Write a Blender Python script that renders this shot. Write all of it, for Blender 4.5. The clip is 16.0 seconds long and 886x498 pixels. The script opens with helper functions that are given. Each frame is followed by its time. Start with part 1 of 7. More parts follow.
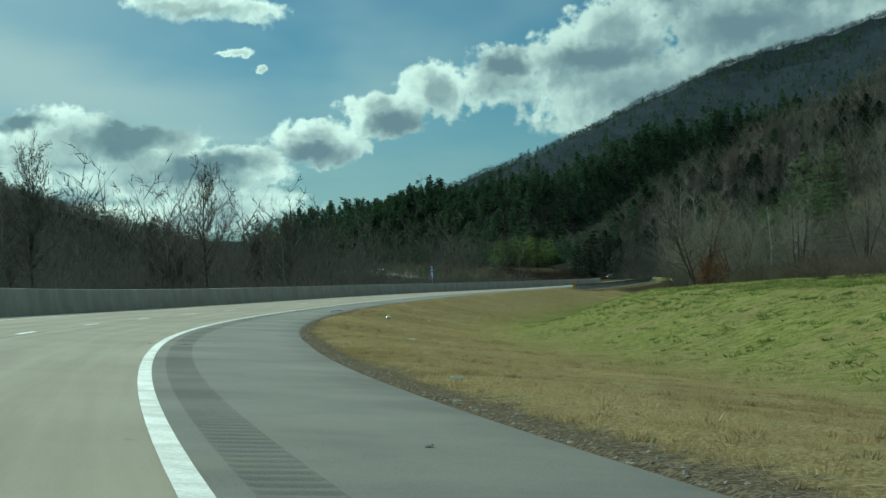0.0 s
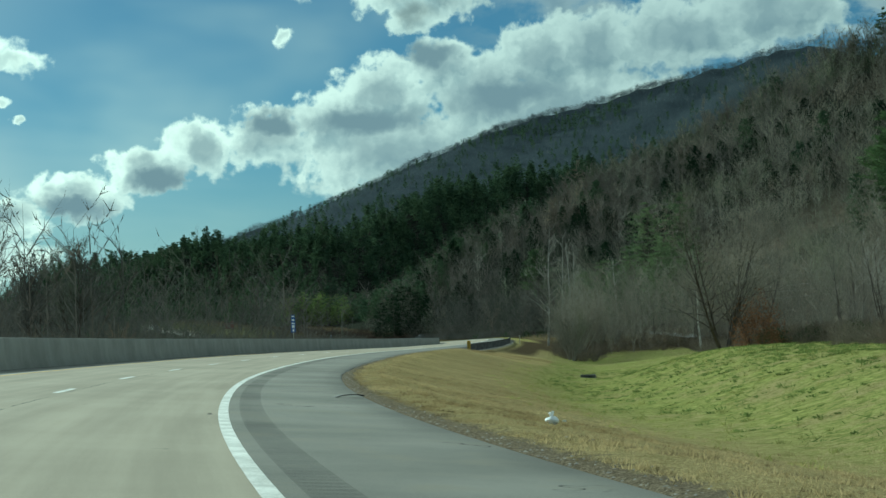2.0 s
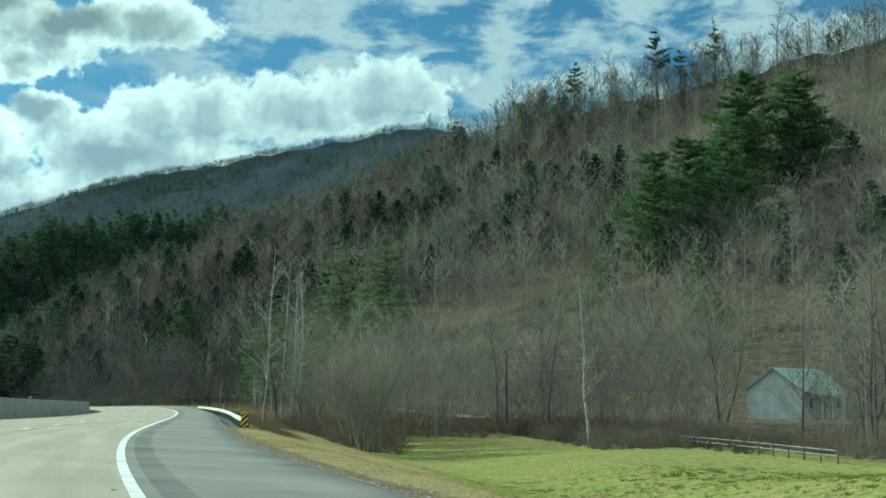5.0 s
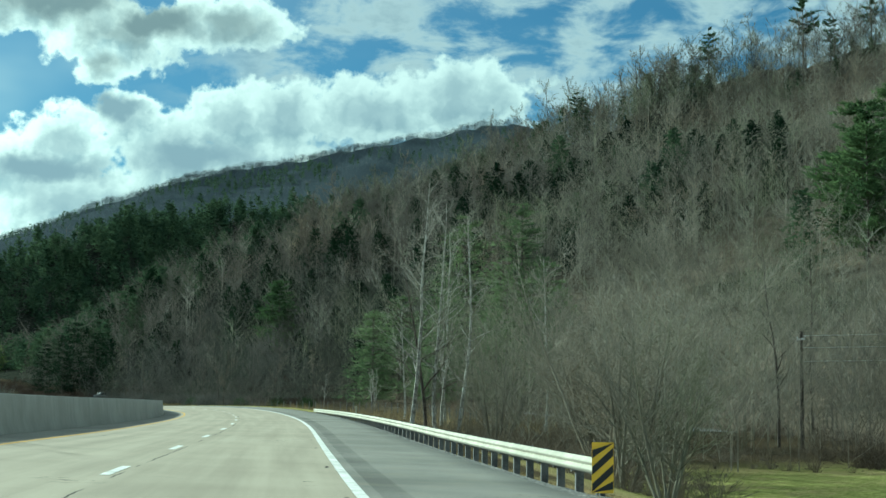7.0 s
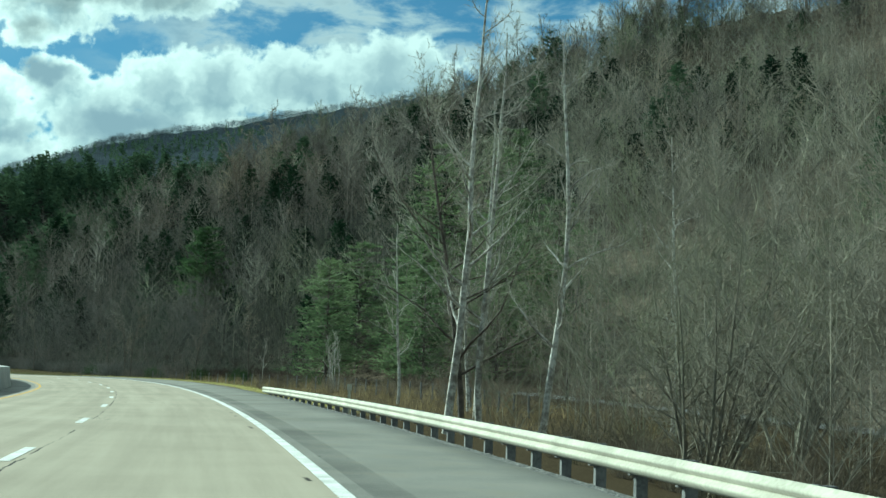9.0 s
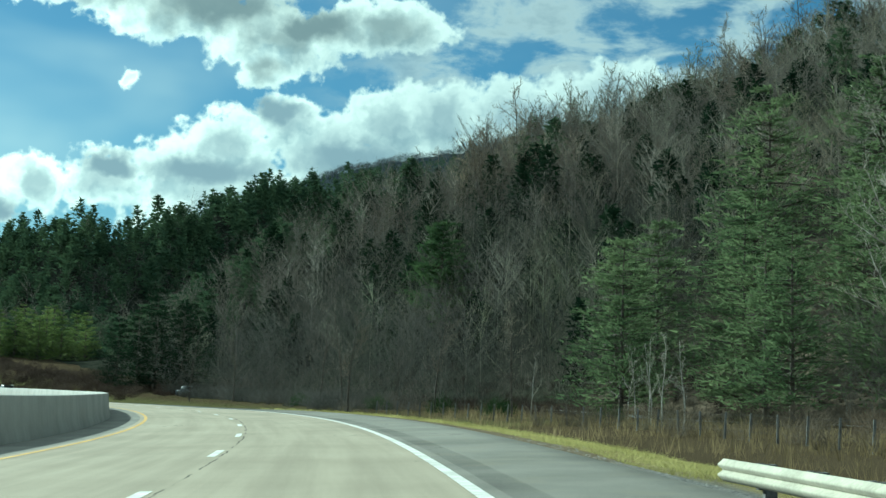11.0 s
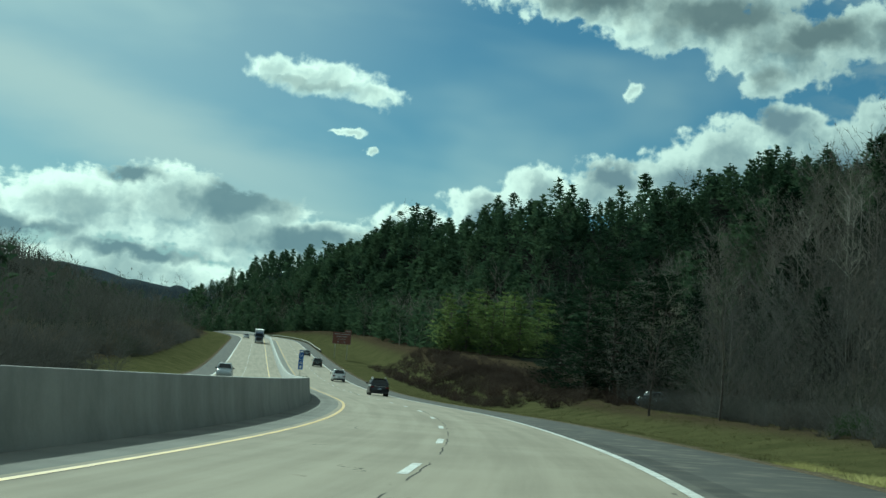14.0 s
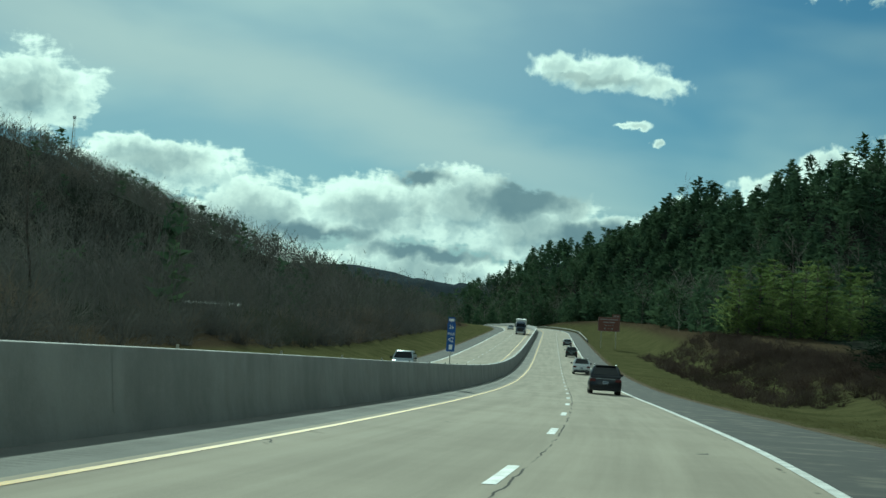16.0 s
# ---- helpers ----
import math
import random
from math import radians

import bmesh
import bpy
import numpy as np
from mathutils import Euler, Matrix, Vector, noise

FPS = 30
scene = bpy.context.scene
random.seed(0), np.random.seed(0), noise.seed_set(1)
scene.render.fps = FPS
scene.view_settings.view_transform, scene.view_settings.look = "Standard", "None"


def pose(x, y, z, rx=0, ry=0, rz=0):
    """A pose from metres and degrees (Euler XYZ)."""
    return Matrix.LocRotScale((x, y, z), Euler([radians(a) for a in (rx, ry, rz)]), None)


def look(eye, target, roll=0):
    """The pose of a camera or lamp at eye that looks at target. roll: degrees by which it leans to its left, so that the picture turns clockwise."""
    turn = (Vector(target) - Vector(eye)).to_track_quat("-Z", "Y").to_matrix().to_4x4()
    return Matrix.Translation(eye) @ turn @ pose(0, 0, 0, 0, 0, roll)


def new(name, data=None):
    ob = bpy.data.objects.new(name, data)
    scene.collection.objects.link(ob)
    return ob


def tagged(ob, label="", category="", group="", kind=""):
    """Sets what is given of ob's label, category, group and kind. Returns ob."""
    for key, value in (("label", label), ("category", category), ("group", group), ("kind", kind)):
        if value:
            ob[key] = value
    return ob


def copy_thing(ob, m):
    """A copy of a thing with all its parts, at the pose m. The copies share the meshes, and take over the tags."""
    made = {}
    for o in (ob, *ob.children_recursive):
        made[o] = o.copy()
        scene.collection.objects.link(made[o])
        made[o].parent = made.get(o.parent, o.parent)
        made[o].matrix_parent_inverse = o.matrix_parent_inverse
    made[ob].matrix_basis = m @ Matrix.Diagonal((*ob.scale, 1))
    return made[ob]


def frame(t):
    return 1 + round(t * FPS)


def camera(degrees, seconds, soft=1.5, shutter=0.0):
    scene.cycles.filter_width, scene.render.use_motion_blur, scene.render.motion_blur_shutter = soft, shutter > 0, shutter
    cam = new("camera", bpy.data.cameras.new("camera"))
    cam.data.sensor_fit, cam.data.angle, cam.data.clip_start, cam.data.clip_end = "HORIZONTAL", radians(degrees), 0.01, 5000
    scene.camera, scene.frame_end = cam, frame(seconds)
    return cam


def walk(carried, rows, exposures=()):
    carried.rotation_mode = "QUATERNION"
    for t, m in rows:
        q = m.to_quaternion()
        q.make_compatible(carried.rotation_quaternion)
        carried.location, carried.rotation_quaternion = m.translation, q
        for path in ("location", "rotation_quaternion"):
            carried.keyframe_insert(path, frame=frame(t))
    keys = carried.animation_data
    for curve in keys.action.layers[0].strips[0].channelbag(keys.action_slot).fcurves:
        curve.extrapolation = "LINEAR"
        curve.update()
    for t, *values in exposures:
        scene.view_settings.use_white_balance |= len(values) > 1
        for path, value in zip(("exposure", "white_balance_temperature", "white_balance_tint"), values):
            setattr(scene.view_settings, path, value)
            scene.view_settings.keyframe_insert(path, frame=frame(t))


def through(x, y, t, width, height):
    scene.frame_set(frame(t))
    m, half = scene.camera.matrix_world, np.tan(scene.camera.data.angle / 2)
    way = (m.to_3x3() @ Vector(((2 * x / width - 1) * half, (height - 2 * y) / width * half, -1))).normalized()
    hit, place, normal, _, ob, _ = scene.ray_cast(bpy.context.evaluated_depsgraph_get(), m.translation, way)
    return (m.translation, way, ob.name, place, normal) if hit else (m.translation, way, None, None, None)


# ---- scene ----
# A curving four-lane highway through a wooded valley in late winter.

# ---------------------------------------------------------------- camera
LENS = 34.0
# seconds, x, y, z, pitch, roll, yaw
ROWS = [
    (0.0, 0.00, 0.00, 1.10, 1.71, 3.39, 0.00), (0.5, -3.57, 13.10, 1.21, 2.40, 3.32, -2.31),
    (1.0, -6.37, 26.40, 1.32, 3.45, 3.14, -4.24), (1.5, -8.41, 39.82, 1.42, 4.02, 2.95, -6.40),
    (2.0, -9.73, 53.30, 1.51, 3.64, 2.63, -9.41), (2.5, -10.36, 66.79, 1.59, 3.08, 2.85, -14.07),
    (3.0, -10.32, 80.22, 1.64, 3.22, 3.10, -18.78), (3.5, -9.70, 93.61, 1.69, 4.19, 2.44, -22.40),
    (5.8, -1.31, 154.58, 1.91, 6.25, -0.07, -25.49), (6.0, -0.20, 159.82, 1.94, 5.81, -0.59, -24.57),
    (6.5, 2.82, 172.88, 2.00, 5.39, -0.79, -22.04), (7.0, 6.18, 185.89, 2.04, 6.18, -0.83, -22.45),
    (7.5, 9.77, 198.85, 2.07, 6.15, -1.41, -24.71), (8.0, 13.48, 211.78, 2.08, 5.67, -1.72, -25.68),
    (8.2, 14.99, 216.95, 2.08, 5.48, -1.97, -25.78), (10.3, 30.41, 271.27, 2.18, 5.39, -1.20, -22.04),
    (10.5, 31.75, 276.48, 2.20, 5.62, -1.36, -20.21), (11.0, 34.94, 289.54, 2.26, 6.13, -1.77, -16.38),
    (11.5, 37.88, 302.68, 2.33, 6.50, -2.12, -13.58), (12.0, 40.55, 315.89, 2.39, 6.57, -2.57, -11.31),
    (12.5, 42.89, 329.19, 2.45, 6.63, -3.13, -8.37), (13.0, 44.85, 342.56, 2.50, 6.31, -4.06, -4.71),
    (13.5, 46.35, 356.00, 2.53, 5.65, -4.69, -0.62), (14.0, 47.32, 369.51, 2.54, 5.52, -4.43, 3.10),
    (14.5, 47.76, 383.05, 2.55, 5.20, -3.88, 6.62), (15.0, 47.66, 396.60, 2.55, 4.83, -3.53, 10.15),
    (15.5, 47.04, 410.14, 2.56, 4.66, -3.36, 12.57), (16.0, 45.92, 423.64, 2.56, 4.60, -3.18, 14.69),
]
cam = camera(LENS, 16.0)
walk(cam, [(t, pose(x, y, z, 90 + p, r, w)) for t, x, y, z, p, r, w in ROWS],
     [(0.0, 0.02, 5250, -24), (1.5, 0.10, 5250, -24), (3.5, 0.80, 5250, -24), (6.0, 0.86, 5250, -24), (8.0, 0.80, 5250, -24), (10.3, 0.92, 5250, -24), (11.2, 0.75, 5250, -24),
      (12.5, 0.40, 5250, -24), (13.5, 0.15, 5250, -26), (16.0, 0.05, 5250, -26)])

# ---------------------------------------------------------------- sky and sun
SUN_AZ, SUN_EL = 22.0, 23.0        # degrees: left of +y, above the horizon
sun = new("sun", bpy.data.lights.new("sun", "SUN"))
sun.data.energy, sun.data.angle, sun.data.color = 5.0, radians(0.6), (1.0, 0.93, 0.82)
to_sun = Vector((-math.sin(radians(SUN_AZ)) * math.cos(radians(SUN_EL)),
                 math.cos(radians(SUN_AZ)) * math.cos(radians(SUN_EL)), math.sin(radians(SUN_EL))))
sun.matrix_world = look(to_sun * 100, (0, 0, 0))


class Graph:
    """A short hand for building node trees."""

    def __init__(self, tree):
        self.tree = tree
        self.n, self.l = tree.nodes, tree.links

    def node(self, kind, **kw):
        nd = self.n.new(kind)
        for k, v in kw.items():
            if k == "op":
                nd.operation = v
            elif k == "blend":
                nd.data_type, nd.blend_type = "RGBA", v
            elif k == "clamp":
                nd.use_clamp = v
        return nd

    def put(self, socket, v):
        if isinstance(v, bpy.types.NodeSocket):
            self.l.new(v, socket)
        elif isinstance(v, (tuple, list)) and len(v) == 3 and socket.type == "RGBA":
            socket.default_value = (*v, 1)
        else:
            socket.default_value = v

    def math(self, op, a, b=0.0, c=0.0, clamp=False):
        nd = self.node("ShaderNodeMath", op=op, clamp=clamp)
        for s, v in zip(nd.inputs, (a, b, c)):
            self.put(s, v)
        return nd.outputs[0]

    def vec(self, op, a, b=(0, 0, 0)):
        nd = self.node("ShaderNodeVectorMath", op=op)
        self.put(nd.inputs[0], a)
        self.put(nd.inputs[1], b)
        return nd.outputs[1] if op in ("LENGTH", "DOT_PRODUCT") else nd.outputs[0]

    def ramp(self, v, lo, hi, a=0.0, b=1.0):
        nd = self.n.new("ShaderNodeMapRange")
        nd.interpolation_type = "SMOOTHSTEP"
        for s, x in zip(nd.inputs, (v, lo, hi, a, b)):
            self.put(s, x)
        return nd.outputs[0]

    def mix(self, f, a, b, blend="MIX"):
        nd = self.node("ShaderNodeMix", blend=blend)
        self.put(nd.inputs[0], f)
        self.put(nd.inputs[6], a)
        self.put(nd.inputs[7], b)
        return nd.outputs[2]

    def noise(self, vector, scale, detail=4.0, rough=0.55, dist=0.0, color=False):
        nd = self.n.new("ShaderNodeTexNoise")
        self.put(nd.inputs["Vector"], vector)
        for k, v in (("Scale", scale), ("Detail", detail), ("Roughness", rough), ("Distortion", dist)):
            nd.inputs[k].default_value = v
        return nd.outputs["Color" if color else "Fac"]


# Cumulus clouds as soft ellipses on the sky: azimuth (left +), elevation, half width, half height, degrees.
SMALL_CLOUDS = [(8.9, 11.75, 2.7, 0.80), (10.8, 11.9, 1.5, 0.62), (6.7, 11.3, 1.3, 0.55), (7.8, 9.8, 0.75, 0.2), (6.7, 9.2, 0.42, 0.18),
                (-3.7, 12.25, 0.5, 0.42), (13.3, 17.2, 2.2, 0.8), (18.2, 15.8, 1.2, 0.5)]
CUMULUS_ROW = [(4.6, 6.2, 2.0, 0.9), (1.9, 7.2, 1.9, 1.0), (-0.2, 7.9, 1.5, 1.0), (-2.8, 8.4, 1.9, 1.25), (-5.6, 8.9, 2.0, 1.3),
               (-7.6, 9.8, 2.0, 1.4), (-9.9, 10.9, 1.7, 1.25), (-11.6, 9.8, 2.2, 1.6), (-13.8, 10.9, 1.9, 1.4), (-16.0, 11.3, 2.4, 1.5),
               (-19.5, 11.6, 3.0, 1.5), (-23.0, 12.2, 3.2, 1.5), (-8.0, 7.6, 5.0, 2.0), (-14.5, 8.6, 5.5, 2.4)]
BIG_CLOUD = [(-1.2, 15.9, 4.2, 1.3), (-5.2, 14.9, 3.4, 1.35), (-9.2, 14.2, 3.6, 1.5), (-13.4, 14.7, 3.2, 1.1), (-9.0, 12.9, 1.3, 0.8), (-7.0, 17.4, 7.0, 2.2)]
LEFT_BANK = [(22.0, 5.6, 3.6, 1.5), (17.6, 5.9, 3.4, 1.5), (14.2, 6.4, 2.9, 1.5), (11.4, 5.6, 3.0, 1.5), (8.2, 5.2, 2.8, 1.1), (26.5, 7.3, 3.6, 1.0),
             (31.5, 9.6, 3.0, 1.8), (16.0, 3.6, 7.0, 1.1), (9.0, 3.6, 4.0, 1.0), (28.0, 5.5, 3.4, 1.2)]

LEFT_SHADE = [(11.9, 6.7, 2.7, 0.95), (9.0, 5.5, 2.8, 0.6), (15.6, 7.3, 1.3, 0.35), (20.0, 5.0, 2.4, 0.5), (15.5, 4.4, 3.0, 0.4)]
ROW_SHADE = [(-2.9, 8.9, 1.2, 0.55), (-9.5, 11.2, 1.2, 0.55), (-6.6, 8.8, 2.6, 0.7), (-12.4, 9.6, 2.2, 0.7), (1.6, 6.9, 1.3, 0.5), (4.8, 5.8, 1.5, 0.5)]
BIG_SHADE = [(-2.4, 15.8, 3.2, 0.95), (-6.8, 15.1, 3.2, 0.95), (-10.5, 14.6, 2.2, 0.7), (-5.0, 17.2, 6.0, 1.3)]
SMALL_SHADE = [(9.2, 11.5, 1.9, 0.22), (13.3, 16.8, 1.4, 0.3)]


def build_sky():
    world = bpy.data.worlds.new("sky")
    scene.world = world
    world.use_nodes = True
    g = Graph(world.node_tree)
    g.n.clear()
    out = g.n.new("ShaderNodeOutputWorld")
    sky = g.n.new("ShaderNodeTexSky")
    sky.sky_type, sky.sun_disc = "NISHITA", False
    sky.sun_elevation, sky.sun_rotation = radians(SUN_EL), radians(-SUN_AZ)
    sky.air_density, sky.dust_density, sky.ozone_density = 1.0, 0.2, 2.0
    d = g.n.new("ShaderNodeTexCoord").outputs["Generated"]
    sep = g.n.new("ShaderNodeSeparateXYZ")
    g.put(sep.inputs[0], d)
    az = g.math("MULTIPLY", g.math("ARCTAN2", g.math("MULTIPLY", sep.outputs[0], -1.0), sep.outputs[1]), 57.2958)
    el = g.math("MULTIPLY", g.math("ARCSINE", sep.outputs[2]), 57.2958)
    cmb = g.n.new("ShaderNodeCombineXYZ")
    g.put(cmb.inputs[0], az)
    g.put(cmb.inputs[1], el)
    p = cmb.outputs[0]
    # ragged outlines: the field is looked up at a place shifted by noise of two sizes
    w1 = g.vec("SUBTRACT", g.noise(p, 0.45, 3.0, 0.55, color=True), (0.5, 0.5, 0.5))
    w2 = g.vec("SUBTRACT", g.noise(p, 1.7, 3.5, 0.55, color=True), (0.5, 0.5, 0.5))
    q = g.vec("ADD", p, g.vec("ADD", g.vec("MULTIPLY", w1, (1.9, 1.3, 0)), g.vec("MULTIPLY", w2, (0.9, 0.7, 0))))

    above = g.vec("ADD", q, (0.20, 0.55, 0))

    def field(shapes, at=q):
        f = None
        for a, e, ra, re in shapes:
            v = g.vec("MULTIPLY", g.vec("SUBTRACT", at, (a, e, 0)), (1 / ra, 1 / re, 0))
            v = g.math("SUBTRACT", 1.0, g.vec("LENGTH", v))
            f = v if f is None else g.math("SMOOTH_MAX", f, v, 0.12)
        return f

    fine = g.noise(p, 3.0, 4.0, 0.5)
    puff = g.noise(p, 0.8, 5.0, 0.55, 0.3)
    billow = g.noise(g.vec("ADD", p, (3.1, -0.35, 0)), 0.75, 4.0, 0.5)
    # billows lit from the sun's side: the same noise looked up a little towards the sun
    soft_a = g.noise(q, 0.95, 3.0, 0.5)
    soft_b = g.noise(g.vec("ADD", q, (0.28, 0.24, 0)), 0.95, 3.0, 0.5)
    facing = g.ramp(g.math("SUBTRACT", soft_a, soft_b), -0.13, 0.12)
    blue = g.mix(1.0, sky.outputs[0], (0.045, 0.061, 0.069), "MULTIPLY")
    # thin high cloud, brighter towards the sun
    sv = g.vec("MULTIPLY", p, (0.05, 0.13, 0))
    veil = g.noise(sv, 1.2, 4.0, 0.5, 0.3)
    near_sun = g.vec("DOT_PRODUCT", d, tuple(to_sun))
    glow = g.ramp(near_sun, 0.76, 0.985)
    bright = g.mix(glow, (0.80, 0.83, 0.835), (1.60, 1.58, 1.46))
    thin = g.math("MULTIPLY", g.ramp(veil, 0.42, 0.75), g.math("ADD", 0.14, g.math("MULTIPLY", glow, 0.45)), clamp=True)
    col = g.mix(thin, blue, g.mix(1.0, (0.80, 0.83, 0.78), bright, "MULTIPLY"))
    # haze round the sun
    col = g.mix(g.ramp(near_sun, 0.93, 1.0, 0.0, 0.40), col, (1.12, 1.12, 1.00))
    # a long band of thin high cloud slanting down to the right below the sun
    slant = g.math("SUBTRACT", el, g.math("ADD", 5.4, g.math("MULTIPLY", az, 0.235)))
    slant = g.math("ADD", slant, g.math("MULTIPLY", g.math("SUBTRACT", g.noise(g.vec("MULTIPLY", p, (0.12, 0.35, 0)), 1.0, 4.0, 0.5), 0.5), 3.0))
    band = g.math("MULTIPLY", g.ramp(g.math("ABSOLUTE", slant), 2.6, 0.2), g.math("MULTIPLY", g.ramp(az, 1.0, 14.0), g.ramp(az, 60.0, 40.0)))
    col = g.mix(g.math("MULTIPLY", band, 0.62), col, (1.02, 1.03, 0.95))
    low = g.ramp(el, 9.0, 1.0)
    col = g.mix(g.math("MULTIPLY", low, 0.5), col, (0.66, 0.74, 0.74))
    # broken small cloud high up to the right of the road, and anywhere else out of the way
    broken = g.noise(g.vec("MULTIPLY", p, (0.30, 0.62, 0)), 1.0, 7.0, 0.58, 0.25)
    right = g.math("MULTIPLY", g.ramp(az, -9.0, -17.0), g.ramp(el, 9.0, 12.0))
    away = g.math("MAXIMUM", g.ramp(el, 18.0, 24.0), g.math("MAXIMUM", g.ramp(az, 36.0, 48.0), g.ramp(az, -42.0, -52.0)))
    bmask = g.math("MULTIPLY", g.ramp(broken, 0.40, 0.60), right)
    col = g.mix(g.math("MULTIPLY", bmask, 0.9), col, g.mix(g.ramp(broken, 0.52, 0.72), (0.64, 0.68, 0.68), (0.44, 0.49, 0.52)))
    # bright unseen cloud added over the rest of the sky to fill the shade
    fill_cloud = g.noise(d, 3.2, 6.0, 0.58, 0.3)
    col = g.mix(g.math("MULTIPLY", g.ramp(fill_cloud, 0.44, 0.60), g.math("MULTIPLY", away, 0.9)), col, g.mix(g.ramp(fill_cloud, 0.55, 0.75), (1.50, 1.48, 1.40), (0.95, 0.98, 1.0)))
    streak = g.noise(g.vec("MULTIPLY", p, (0.42, 1.25, 0)), 0.9, 7.0, 0.6, 0.4)
    for shapes, shade, dark, rag, deep, grey in ((LEFT_BANK, LEFT_SHADE, (0.30, 0.39, 0.44), streak, 0.95, 0.62), (CUMULUS_ROW, ROW_SHADE, (0.36, 0.43, 0.48), puff, 1.0, 0.66),
                                           (BIG_CLOUD, BIG_SHADE, (0.25, 0.295, 0.31), puff, 0.95, 0.80), (SMALL_CLOUDS, SMALL_SHADE, (0.50, 0.55, 0.54), puff, 0.6, 0.5)):
        f = field(shapes)
        fn = g.math("ADD", f, g.math("MULTIPLY", g.math("SUBTRACT", rag, 0.5), 1.25))
        fn = g.math("ADD", fn, g.math("MULTIPLY", g.math("SUBTRACT", fine, 0.5), 0.45))
        mask = g.ramp(fn, -0.08, 0.45 if shapes is SMALL_CLOUDS else 0.22)
        wash = g.math("MULTIPLY", g.ramp(g.math("ADD", f, g.math("MULTIPLY", g.math("SUBTRACT", billow, 0.5), 1.1)), 0.16, 0.92), grey)
        core = g.ramp(g.math("ADD", field(shade), g.math("MULTIPLY", g.math("SUBTRACT", billow, 0.5), 1.1)), -0.55, 0.70)
        core = g.math("MULTIPLY", g.math("MAXIMUM", core, wash), deep)
        rim = g.ramp(fn, 0.75, 0.10)
        crown = g.ramp(g.math("SUBTRACT", f, field(shapes, above)), -0.42, 0.36)
        glint = g.math("ADD", g.math("MULTIPLY", facing, 0.30), g.math("ADD", g.math("MULTIPLY", crown, 0.55), g.math("MULTIPLY", rim, 0.42)), clamp=True)
        lit = g.mix(glint, (0.46, 0.54, 0.585), (1.11, 1.12, 1.05))
        lit = g.mix(1.0, lit, bright, "MULTIPLY")
        body = g.mix(core, lit, dark)
        col = g.mix(mask, col, body)
    bg = g.n.new("ShaderNodeBackground")
    g.put(bg.inputs[0], col)
    bg.inputs[1].default_value = 0.56
    g.l.new(bg.outputs[0], out.inputs[0])


build_sky()

# ---------------------------------------------------------------- materials
def material(name, build, rough=0.8, metal=0.0, spec=0.5):
    m = bpy.data.materials.new(name)
    m.use_nodes = True
    g = Graph(m.node_tree)
    bsdf = g.n["Principled BSDF"]
    bsdf.inputs["Roughness"].default_value = rough
    bsdf.inputs["Metallic"].default_value = metal
    bsdf.inputs["Specular IOR Level"].default_value = spec
    build(g, bsdf)
    return m


def place(g):
    return g.n.new("ShaderNodeNewGeometry").outputs["Position"]


def bump(g, bsdf, height, strength=0.4, distance=0.02):
    b = g.n.new("ShaderNodeBump")
    b.inputs["Strength"].default_value, b.inputs["Distance"].default_value = strength, distance
    g.put(b.inputs["Height"], height)
    g.l.new(b.outputs[0], bsdf.inputs["Normal"])


def mottled(name, dark, light, scale=1.0, fine=30.0, rough=0.8, metal=0.0, relief=0.3, spec=0.5, island=0.0, dist=0.02):
    """Two colours mixed by coarse and fine noise, with fine relief."""
    def build(g, bsdf):
        pos = place(g)
        f = g.math("ADD", g.math("MULTIPLY", g.noise(pos, scale, 4.0), 0.6), g.math("MULTIPLY", g.noise(pos, fine, 3.0), 0.4))
        f = g.ramp(f, 0.34, 0.66)
        if island:
            r = g.n.new("ShaderNodeNewGeometry").outputs["Random Per Island"]
            f = g.math("ADD", g.math("MULTIPLY", f, 1 - island), g.math("MULTIPLY", r, island))
        g.put(bsdf.inputs["Base Color"], g.mix(f, dark, light))
        if relief:
            bump(g, bsdf, g.noise(pos, fine, 5.0), relief, dist)
    return material(name, build, rough, metal, spec)


def plain(name, colour, rough=0.5, metal=0.0, spec=0.5, coat=0.0):
    def build(g, bsdf):
        pos = place(g)
        f = g.noise(pos, 3.0, 4.0)
        g.put(bsdf.inputs["Base Color"], g.mix(f, tuple(c * 0.88 for c in colour), tuple(min(1, c * 1.1) for c in colour)))
        bsdf.inputs["Coat Weight"].default_value = coat
    return material(name, build, rough, metal, spec)


def uv_of(g):
    sep = g.n.new("ShaderNodeSeparateXYZ")
    g.put(sep.inputs[0], g.n.new("ShaderNodeUVMap").outputs[0])
    return sep.outputs[0], sep.outputs[1]


